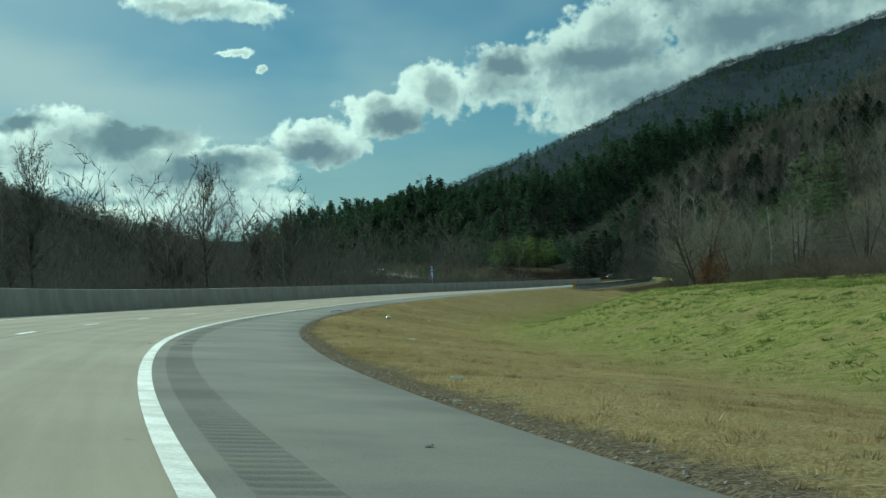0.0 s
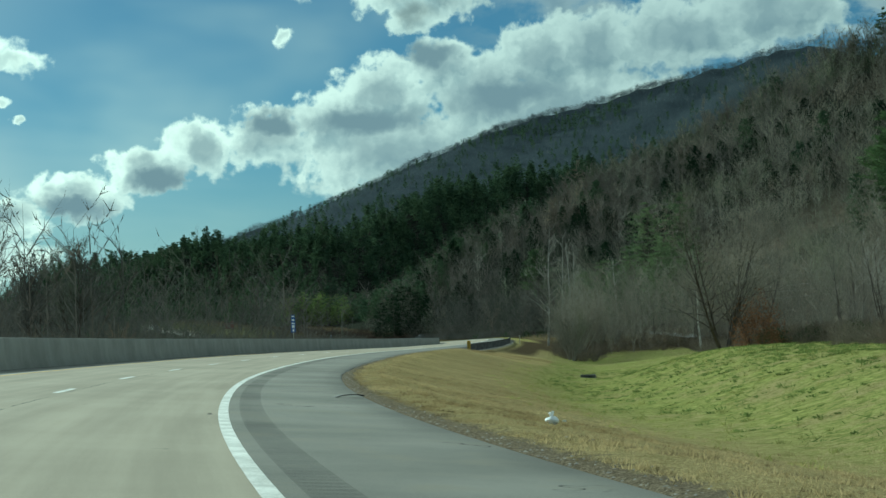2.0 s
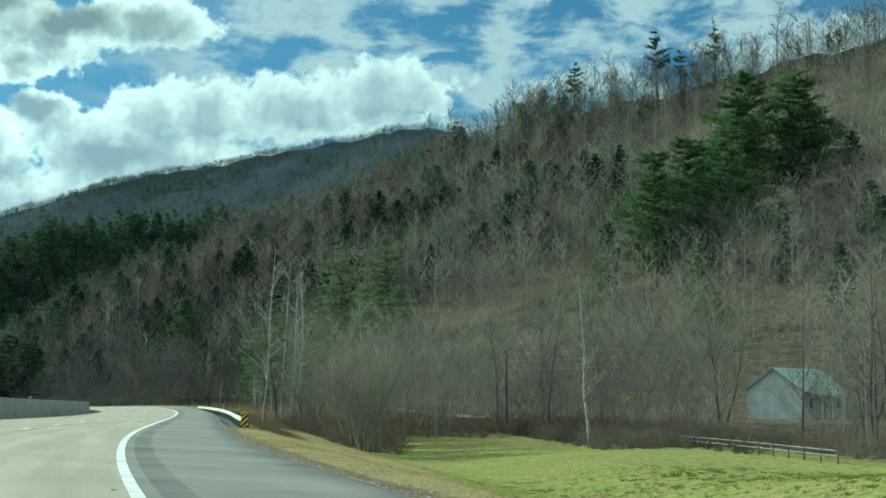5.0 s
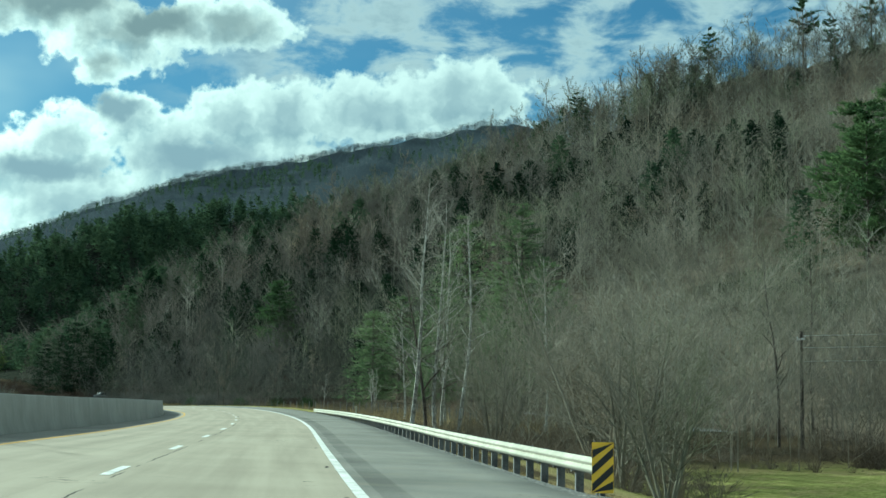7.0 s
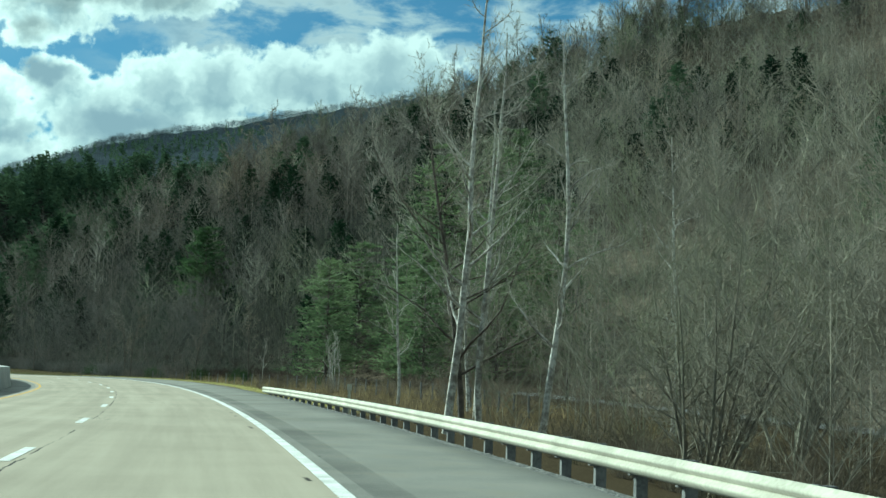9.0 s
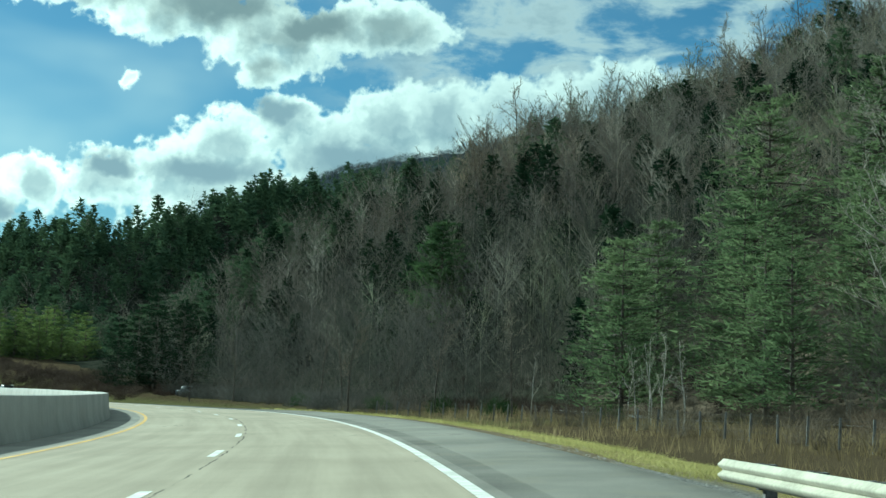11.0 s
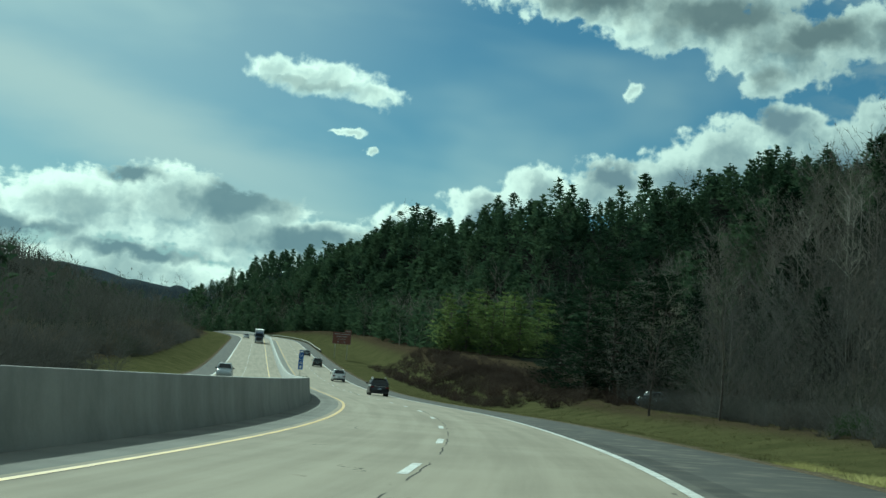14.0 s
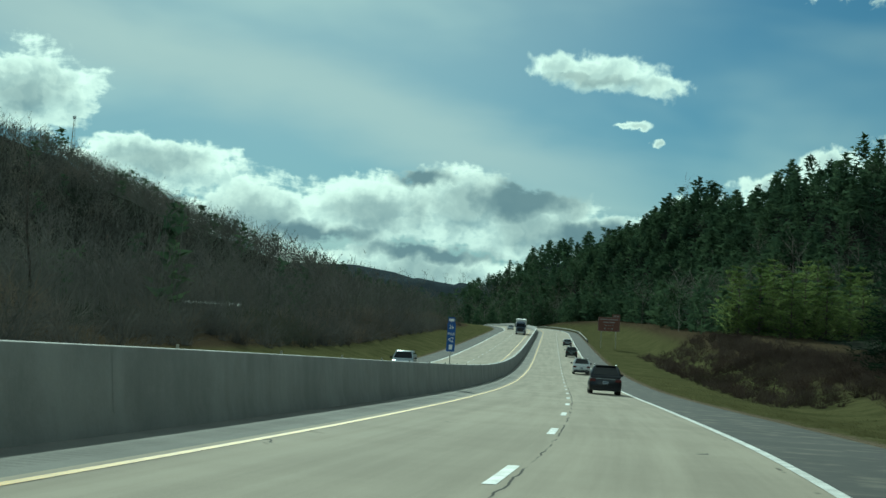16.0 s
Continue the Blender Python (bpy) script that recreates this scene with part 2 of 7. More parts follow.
def lane_surface(g, bsdf):
    # broom-finished pale pavement: aggregate, tyre polish along the wheel paths, oil down the lane middles
    pos = place(g)
    s, v = uv_of(g)
    pair = g.n.new("ShaderNodeCombineXYZ")
    g.put(pair.inputs[0], g.math("MULTIPLY", s, 0.05))
    g.put(pair.inputs[1], g.math("MULTIPLY", v, 1.6))
    streak = g.noise(pair.outputs[0], 1.0, 5.0, 0.6)
    speck = g.noise(pos, 60.0, 3.0, 0.7)
    patch = g.noise(pos, 0.22, 4.0, 0.6)
    f = g.math("ADD", g.math("MULTIPLY", streak, 0.5), g.math("ADD", g.math("MULTIPLY", speck, 0.3), g.math("MULTIPLY", patch, 0.35)))
    col = g.mix(g.ramp(f, 0.40, 0.75), (0.250, 0.218, 0.168), (0.365, 0.320, 0.248))
    # the joint between the lanes, opened here and there
    wob = g.math("MULTIPLY", g.math("SUBTRACT", g.noise(pos, 0.9, 5.0), 0.5), 0.16)
    j = g.math("ABSOLUTE", g.math("ADD", g.math("ADD", v, 3.50), wob))
    crack = g.math("MULTIPLY", g.ramp(j, 0.022, 0.008), g.ramp(g.noise(pos, 0.35, 2.0), 0.40, 0.55))
    side = g.math("ABSOLUTE", g.math("ADD", g.math("ADD", v, 0.22), wob))
    crack = g.math("MAXIMUM", crack, g.math("MULTIPLY", g.ramp(side, 0.05, 0.012), g.ramp(g.noise(pos, 0.6, 3.0), 0.60, 0.70)))
    across = g.math("MULTIPLY", g.ramp(g.math("ABSOLUTE", g.math("SUBTRACT", g.noise(pos, 0.13, 5.0, 0.6), 0.5)), 0.0030, 0.001), g.ramp(patch, 0.60, 0.66))
    crack = g.math("MAXIMUM", crack, across)
    g.put(bsdf.inputs["Base Color"], g.mix(crack, col, (0.045, 0.04, 0.035)))
    bump(g, bsdf, g.math("SUBTRACT", speck, crack), 0.35, 0.006)


def shoulder_surface(g, bsdf, milled=False):
    pos = place(g)
    s, v = uv_of(g)
    speck = g.noise(pos, 70.0, 3.0, 0.7)
    patch = g.noise(pos, 0.30, 5.0, 0.6)
    f = g.math("ADD", g.math("MULTIPLY", speck, 0.45), g.math("MULTIPLY", patch, 0.55))
    col = g.mix(g.ramp(f, 0.36, 0.66), (0.118, 0.114, 0.104), (0.198, 0.190, 0.172))
    # The asphalt turns darker from about 375 m on.
    darker_far = g.math("MULTIPLY", g.ramp(s, 375.0, 405.0), 0.82)
    col = g.mix(darker_far, g.mix(1.0, col, (1.22, 1.21, 1.18), "MULTIPLY"), (0.045, 0.046, 0.046))
    dust = g.math("MULTIPLY", g.ramp(g.noise(pos, 1.2, 4.0), 0.48, 0.72), 0.5)
    col = g.mix(dust, col, (0.20, 0.18, 0.14))
    if milled:
        # shadow of the milled grooves, put into the colour as a darker band
        col = g.mix(g.math("MULTIPLY", g.ramp(s, 425.0, 405.0), g.ramp(patch, 0.35, 0.65, 1.0, 0.7)), col, g.mix(1.0, col, (0.79, 0.79, 0.80), "MULTIPLY"))
    line = g.ramp(g.math("ABSOLUTE", g.math("SUBTRACT", g.noise(pos, 0.16, 5.0, 0.62), 0.5)), 0.004, 0.001)
    line = g.math("MULTIPLY", line, g.ramp(patch, 0.58, 0.66))
    g.put(bsdf.inputs["Base Color"], g.mix(line, col, (0.03, 0.03, 0.03)))
    bump(g, bsdf, speck, 0.4, 0.008)


def verge_surface(g, bsdf, wild=None):
    # gravel at the edge of the pavement, then dry grass, then green grass in patches
    pos = place(g)
    s, v = uv_of(g)
    n1, n2, n3 = g.noise(pos, 0.35, 5.0, 0.6), g.noise(pos, 3.0, 5.0, 0.65), g.noise(pos, 22.0, 4.0, 0.7)
    e = g.math("ADD", v, g.math("MULTIPLY", g.math("SUBTRACT", n2, 0.5), 1.6))
    dry = g.mix(g.ramp(n3, 0.35, 0.68), (0.152, 0.118, 0.054), (0.362, 0.298, 0.148))
    green = g.mix(g.ramp(g.math("ADD", g.math("MULTIPLY", n3, 0.5), g.math("MULTIPLY", n2, 0.5)), 0.38, 0.62), (0.098, 0.108, 0.028), (0.305, 0.305, 0.102))
    lush = g.ramp(g.math("ADD", e, g.math("MULTIPLY", g.math("SUBTRACT", n1, 0.5), 9.0)), 6.0, 12.5)
    col = g.mix(lush, dry, green)
    strip = g.math("MULTIPLY", g.math("MULTIPLY", g.math("MULTIPLY", g.ramp(s, 250.0, 290.0), g.ramp(s, 412.0, 392.0)), g.ramp(e, 0.7, 1.5)), 0.65)
    col = g.mix(strip, col, g.mix(g.ramp(n3, 0.35, 0.65), (0.17, 0.155, 0.055), (0.44, 0.40, 0.165)))
    thin = g.math("MULTIPLY", g.ramp(g.math("ADD", g.math("MULTIPLY", n1, 0.6), g.math("MULTIPLY", n2, 0.4)), 0.47, 0.60), 0.75)
    col = g.mix(thin, col, dry)
    tuft = g.noise(pos, 1.1, 3.0, 0.6)
    col = g.mix(g.ramp(tuft, 0.56, 0.70, 0.0, 0.55), col, g.mix(1.0, col, (0.62, 0.64, 0.56), "MULTIPLY"))
    col = g.mix(g.ramp(tuft, 0.44, 0.32, 0.0, 0.5), col, g.mix(1.0, col, (1.22, 1.18, 1.22), "MULTIPLY"))
    olive = g.mix(g.ramp(g.math("ADD", g.math("MULTIPLY", n3, 0.6), g.math("MULTIPLY", n1, 0.4)), 0.36, 0.64), (0.052, 0.053, 0.023), (0.120, 0.114, 0.052))
    col = g.mix(g.math("MULTIPLY", g.ramp(s, 372.0, 402.0), g.ramp(e, 0.1, 0.5)), col, olive)
    brown = g.mix(g.ramp(n3, 0.35, 0.68), (0.034, 0.027, 0.018), (0.105, 0.080, 0.048))
    mid = g.math("MULTIPLY", g.math("MULTIPLY", g.ramp(s, 258.0, 275.0), g.ramp(s, 398.0, 384.0)), g.ramp(e, 5.0, 7.5))
    far = g.math("MULTIPLY", g.ramp(s, 384.0, 398.0), g.ramp(e, 14.0, 18.0))
    behind = g.math("MULTIPLY", g.math("MULTIPLY", g.ramp(s, 230.0, 246.0), g.ramp(s, 322.0, 312.0)), g.math("MULTIPLY", g.ramp(e, 2.4, 4.0), g.math("MAXIMUM", g.ramp(e, 7.5, 6.0), g.ramp(s, 262.0, 276.0))))
    rough = g.math("MAXIMUM", g.math("MAXIMUM", mid, behind), far)
    if wild:
        rough = g.math("MAXIMUM", g.math("MULTIPLY", g.ramp(s, wild, wild - 20.0), g.ramp(e, 0.8, 2.5)), g.ramp(e, 7.0, 9.0))
    col = g.mix(rough, col, brown)
    gravel = g.mix(g.ramp(n3, 0.4, 0.6), (0.070, 0.056, 0.038), (0.190, 0.155, 0.108))
    col = g.mix(g.ramp(e, 0.85, 0.35), col, gravel)
    # crushed stone round the guardrail's posts
    bed = g.math("MULTIPLY", g.math("MULTIPLY", g.ramp(s, 204.0, 212.0), g.ramp(s, 322.0, 315.0)), g.ramp(e, 2.5, 1.6))
    col = g.mix(bed, col, g.mix(g.ramp(n3, 0.38, 0.62), (0.085, 0.083, 0.078), (0.215, 0.208, 0.195)))
    g.put(bsdf.inputs["Base Color"], col)
    bump(g, bsdf, g.math("ADD", n3, g.math("MULTIPLY", n2, 1.2)), 0.35, 0.05)


def forest_floor(g, bsdf):
    pos = place(g)
    n1, n2 = g.noise(pos, 0.02, 5.0, 0.6), g.noise(pos, 0.6, 5.0, 0.7)
    litter = g.mix(g.ramp(n2, 0.35, 0.65), (0.082, 0.067, 0.050), (0.170, 0.138, 0.102))
    col = g.mix(g.ramp(n1, 0.50, 0.64), litter, (0.040, 0.044, 0.028))
    sep = g.n.new("ShaderNodeSeparateXYZ")
    g.put(sep.inputs[0], pos)
    # Ground blackened by area, in place of the shade under dense woods.
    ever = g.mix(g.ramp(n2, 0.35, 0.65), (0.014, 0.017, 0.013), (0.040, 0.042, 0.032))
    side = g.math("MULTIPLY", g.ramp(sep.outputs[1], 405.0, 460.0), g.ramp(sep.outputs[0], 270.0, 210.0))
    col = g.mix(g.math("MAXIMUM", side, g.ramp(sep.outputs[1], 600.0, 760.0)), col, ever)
    # Distance haze put into the colour of the far ground.
    hazed = g.mix(g.ramp(n2, 0.35, 0.65), (0.032, 0.041, 0.049), (0.070, 0.084, 0.093))
    col = g.mix(g.ramp(sep.outputs[1], 1150.0, 1350.0), col, hazed)
    g.put(bsdf.inputs["Base Color"], col)
    bump(g, bsdf, n2, 0.6, 0.4)


def soft_normal(g, geo):
    """Fine twigs and blades shade as the soft mass that they make together."""
    n = g.vec("ADD", g.vec("MULTIPLY", geo.outputs["Normal"], (0.75, 0.75, 0.75)), (0.0, 0.0, 0.30))
    return g.vec("NORMALIZE", n)


def twigs(name, dark, light):
    """Bark of bare branches: every twig a little different, whole stands drifting in tone."""
    def build(g, bsdf):
        geo = g.n.new("ShaderNodeNewGeometry")
        stand = g.noise(geo.outputs["Position"], 0.09, 4.0, 0.6)
        f = g.math("ADD", g.math("MULTIPLY", geo.outputs["Random Per Island"], 0.25), g.math("MULTIPLY", g.ramp(stand, 0.38, 0.62), 0.75))
        col = g.mix(f, dark, light)
        # reddish maples here, greenish young stems there
        kind = g.noise(geo.outputs["Position"], 0.035, 4.0, 0.65)
        col = g.mix(g.ramp(kind, 0.52, 0.68), col, g.mix(1.0, col, (1.05, 0.93, 0.85), "MULTIPLY"))
        col = g.mix(g.ramp(kind, 0.48, 0.34), col, g.mix(1.0, col, (0.88, 0.98, 0.80), "MULTIPLY"))
        g.put(bsdf.inputs["Base Color"], col)
        g.put(bsdf.inputs["Normal"], soft_normal(g, geo))
        # a flat sliver stands for a round twig, whose lit side shows from behind too
        wrap = g.n.new("ShaderNodeBsdfTranslucent")
        g.put(wrap.inputs[0], col)
        mx = g.n.new("ShaderNodeMixShader")
        mx.inputs[0].default_value = 0.16
        g.l.new(bsdf.outputs[0], mx.inputs[1])
        g.l.new(wrap.outputs[0], mx.inputs[2])
        g.l.new(mx.outputs[0], g.n["Material Output"].inputs[0])
    return material(name, build, 0.95, 0.0, 0.0)


def needles(name, dark, light, through=0.22):
    def build(g, bsdf):
        geo = g.n.new("ShaderNodeNewGeometry")
        stand = g.noise(geo.outputs["Position"], 0.10, 4.0)
        f = g.math("ADD", g.math("MULTIPLY", geo.outputs["Random Per Island"], 0.35), g.math("MULTIPLY", g.ramp(stand, 0.35, 0.65), 0.65))
        col = g.mix(f, dark, light)
        g.put(bsdf.inputs["Base Color"], col)
        tr = g.n.new("ShaderNodeBsdfTranslucent")
        g.put(tr.inputs[0], col)
        mx = g.n.new("ShaderNodeMixShader")
        mx.inputs[0].default_value = through
        g.l.new(bsdf.outputs[0], mx.inputs[1])
        g.l.new(tr.outputs[0], mx.inputs[2])
        g.l.new(mx.outputs[0], g.n["Material Output"].inputs[0])
    return material(name, build, 0.9, 0.0, 0.0)


def concrete_surface(g, bsdf):
    pos = place(g)
    s, v = uv_of(g)
    n1, n2 = g.noise(pos, 0.5, 5.0, 0.65), g.noise(pos, 18.0, 4.0, 0.7)
    pair = g.n.new("ShaderNodeCombineXYZ")
    g.put(pair.inputs[0], g.math("MULTIPLY", s, 1.3))
    g.put(pair.inputs[1], g.math("MULTIPLY", v, 0.12))
    drip = g.noise(pair.outputs[0], 1.0, 5.0, 0.6)
    f = g.math("ADD", g.math("MULTIPLY", drip, 0.3), g.math("ADD", g.math("MULTIPLY", n1, 0.55), g.math("MULTIPLY", n2, 0.15)))
    col = g.mix(g.ramp(f, 0.36, 0.66), (0.20, 0.20, 0.183), (0.30, 0.297, 0.27))
    g.put(bsdf.inputs["Base Color"], col)
    bump(g, bsdf, n2, 0.3, 0.01)


M_LANE = material("pale_pavement", lane_surface, 1.0, 0.0, 0.04)
M_SHOULDER = material("dark_asphalt", shoulder_surface, 1.0, 0.0, 0.04)
M_MILLED = material("milled_asphalt", lambda g, b: shoulder_surface(g, b, True), 1.0, 0.0, 0.04)
M_VERGE = material("roadside_grass", verge_surface, 1.0, 0.0, 0.0)
M_VERGE_LEFT = material("overgrown_verge", lambda g, b: verge_surface(g, b, 500.0), 1.0, 0.0, 0.0)
M_FLOOR = material("forest_floor", forest_floor, 1.0, 0.0, 0.0)
M_SHOULDER_LEFT = mottled("worn_grey_shoulder", (0.150, 0.145, 0.130), (0.235, 0.226, 0.200), 0.35, 60.0, 1.0, relief=0.3, spec=0.04, dist=0.006)
M_CONCRETE = material("weathered_concrete", concrete_surface, 0.85, 0.0, 0.3)
M_WHITE_LINE = mottled("white_road_paint", (0.40, 0.39, 0.36), (0.72, 0.71, 0.67), 2.0, 40.0, 0.75, relief=0.25, spec=0.12, dist=0.004)
M_YELLOW_LINE = mottled("yellow_road_paint", (0.36, 0.21, 0.035), (0.56, 0.345, 0.065), 2.0, 40.0, 0.75, relief=0.25, spec=0.12, dist=0.004)
M_GALV = mottled("galvanised_steel", (0.34, 0.325, 0.262), (0.50, 0.48, 0.39), 1.2, 14.0, 0.85, 0.0, 0.05, spec=0.12)
M_POST = mottled("weathered_timber_post", (0.060, 0.060, 0.060), (0.150, 0.148, 0.142), 2.0, 20.0, 0.85)
M_TWIG = twigs("bare_grey_brown_twigs", (0.128, 0.117, 0.094), (0.280, 0.257, 0.206))
# Twig colour lowered so that these woods read as shaded.
M_TWIG_FOOT = twigs("shade_dulled_twigs", (0.088, 0.080, 0.068), (0.195, 0.178, 0.152))
# Bluish grey: the haze of distance is put into this twig colour.
M_TWIG_HAZE = twigs("haze_blued_twigs", (0.082, 0.097, 0.111), (0.150, 0.166, 0.178))
# Twig colour darkened to stand for backlit, shaded woods.
M_TWIG_SHADED = twigs("shaded_twigs", (0.062, 0.061, 0.054), (0.142, 0.136, 0.121))
M_TWIG_PALE = twigs("pale_sycamore_bark", (0.16, 0.145, 0.12), (0.38, 0.355, 0.305))
M_BARK = mottled("dark_bark", (0.035, 0.028, 0.022), (0.120, 0.098, 0.078), 3.0, 25.0, 0.95, relief=0.8, dist=0.05)
M_BARK_PALE = mottled("mottled_pale_bark", (0.13, 0.115, 0.095), (0.46, 0.44, 0.39), 1.5, 6.0, 0.9, relief=0.4, dist=0.02)
M_PINE = needles("pine_needles", (0.037, 0.063, 0.039), (0.098, 0.140, 0.074), 0.22)
# Dark evergreen needles, blackened further to stand for shade.
M_PINE_SHADED = needles("shaded_dark_needles", (0.010, 0.020, 0.013), (0.029, 0.052, 0.027))
M_PINE_GREEN = needles("white_pine_needles", (0.045, 0.078, 0.036), (0.135, 0.190, 0.080), 0.30)
# Light green needles, brightened in the colour to look sunlit.
M_PINE_LIT = needles("sunlit_green_needles", (0.070, 0.105, 0.052), (0.180, 0.222, 0.112), 0.45)
M_GROVE = needles("yellow_pine_needles", (0.075, 0.110, 0.034), (0.200, 0.245, 0.085), 0.45)
M_GRASS_DRY = needles("dry_grass_blades", (0.18, 0.132, 0.062), (0.42, 0.335, 0.175), 0.5)
M_WEED = needles("dark_leafy_weeds", (0.066, 0.094, 0.025), (0.195, 0.235, 0.072), 0.50)
M_REED = needles("dead_stalks", (0.085, 0.066, 0.036), (0.24, 0.19, 0.105), 0.5)
M_GRASS_YELLOW = needles("yellow_green_grass_blades", (0.18, 0.168, 0.058), (0.44, 0.41, 0.17), 0.5)
M_GRASS = needles("green_grass_blades", (0.108, 0.118, 0.032), (0.355, 0.345, 0.118), 0.5)
M_GRASS_OLIVE = needles("olive_grass_blades", (0.062, 0.062, 0.027), (0.142, 0.134, 0.062), 0.4)
M_BRUSH = twigs("brown_brush", (0.068, 0.057, 0.043), (0.185, 0.155, 0.118))
M_BRAMBLE = twigs("dark_brown_brambles", (0.034, 0.026, 0.021), (0.088, 0.068, 0.054))
M_LEAF_ORANGE = needles("rusty_leaves", (0.095, 0.050, 0.027), (0.240, 0.128, 0.068))
M_IVY = needles("dark_ivy_leaves", (0.012, 0.030, 0.010), (0.050, 0.095, 0.028))

# ---------------------------------------------------------------- the line of the road
# Distance along the road and the heading there (degrees left of +y).
HEAD_S = [-60, 0.0, 27.2, 54.3, 81.2, 108.0, 134.8, 161.6, 188.4, 215.3, 242.2, 269.1, 296.0, 322.9, 350.0, 377.0, 404.1, 431.2, 461, 491, 551, 641, 850, 960, 1100]
HEAD_D = [29.5, 16.91, 10.21, 4.06, -1.58, -5.81, -8.97, -12.31, -15.21, -16.27, -16.33, -15.19, -13.24, -10.81, -7.49, -3.0, 1.55, 5.8, 9.26, 10.04, 10.3, 10.5, 10.5, 22, 38]
RISE_S = [-60, -30, 0, 30, 60, 90, 120, 150, 180, 210, 240, 270, 300, 330, 360, 390, 420, 450, 480, 510, 540, 570, 600, 630, 660, 690, 720, 780, 840, 900, 950, 1000, 1100]
RISE_Z = [-0.03, 0.12, 0.27, 0.42, 0.50, 0.58, 0.72, 0.85, 0.90, 0.87, 0.90, 1.05, 1.21, 1.34, 1.45, 1.46, 1.36, 1.40, 1.38, 1.42, 1.62, 2.09, 2.81, 3.81, 4.98, 6.25, 7.57, 10.29, 13.03, 15.75, 17.8, 18.6, 15.0]
# From that line to the right-hand edge line, and the road's cross fall (per cent, + up to the right).
EDGE_S = [-60, -20, 20, 60, 100, 140, 180, 220, 260, 300, 340, 380, 420, 460, 500]
EDGE_O = [-0.47, 0.13, 0.98, 1.05, 0.82, 1.01, 1.18, 1.29, 1.44, 1.41, 1.67, 1.62, 1.82, 2.29, 2.56]
FALL_S = [-60, -20, 20, 60, 100, 140, 180, 220, 260, 300, 340, 380, 420, 460, 500, 540, 580]
FALL_P = [-10.2, -10.2, -9.9, -8.5, -6.8, -5.4, -4.3, -2.8, -0.1, 3.0, 5.1, 3.9, 1.1, -0.7, -1.28, -0.7, 0.0]
STEP = 0.5
_s = np.arange(-60, 1100 + STEP, STEP)
_h = np.radians(np.interp(_s, HEAD_S, HEAD_D))
_x = np.concatenate([[0], np.cumsum(-np.sin((_h[1:] + _h[:-1]) / 2) * STEP)])
_y = np.concatenate([[0], np.cumsum(np.cos((_h[1:] + _h[:-1]) / 2) * STEP)])
_x -= np.interp(0, _s, _x)
_y -= np.interp(0, _s, _y)
_k = np.ones(41) / 41
RISE = np.convolve(np.pad(np.interp(_s, RISE_S, RISE_Z), 20, mode="edge"), _k, "valid")
EDGE = np.convolve(np.pad(np.interp(_s, EDGE_S, EDGE_O), 20, mode="edge"), _k, "valid")
FALL = np.convolve(np.pad(np.interp(_s, FALL_S, FALL_P), 20, mode="edge"), _k, "valid") / 100


def on_road(s, lat, up=0.0):
    """Points at distances s along the road, lat metres right of its right-hand edge line."""
    s, lat = np.broadcast_arrays(np.asarray(s, float), np.asarray(lat, float))
    h = np.interp(s, _s, _h)
    o = np.interp(s, _s, EDGE) + lat
    tilt = np.clip(o, -12, 12) * np.interp(s, _s, FALL)
    return np.stack([np.interp(s, _s, _x) + o * np.cos(h), np.interp(s, _s, _y) + o * np.sin(h), np.interp(s, _s, RISE) + tilt + up], -1)


def heading(s):
    return math.degrees(np.interp(s, _s, _h))


def to_road(x, y):
    """The distance along the road and the offset from the edge line of places in plan."""
    x, y = np.asarray(x, float).ravel(), np.asarray(y, float).ravel()
    cx, cy = _x[::4], _y[::4]
    s, lat = np.empty(len(x)), np.empty(len(x))
    for i in range(0, len(x), 4000):
        a, b = x[i:i + 4000], y[i:i + 4000]
        j = np.argmin((a[:, None] - cx) ** 2 + (b[:, None] - cy) ** 2, axis=1)
        hh = _h[::4][j]
        dx, dy = a - cx[j], b - cy[j]
        s[i:i + 4000] = _s[::4][j] - dx * np.sin(hh) + dy * np.cos(hh)
        lat[i:i + 4000] = dx * np.cos(hh) + dy * np.sin(hh) - EDGE[::4][j]
    return s, lat


# paved shoulder's width, the ditch, and the level behind it, along the road
def shoulder_width(s):
    return np.interp(s, [0, 12, 36, 60, 112, 143, 200, 300, 340, 415, 470, 600], [2.6, 2.95, 3.5, 3.4, 3.0, 3.6, 3.5, 2.7, 2.8, 3.3, 3.2, 3.0])


LEFT_EDGE = -21.9


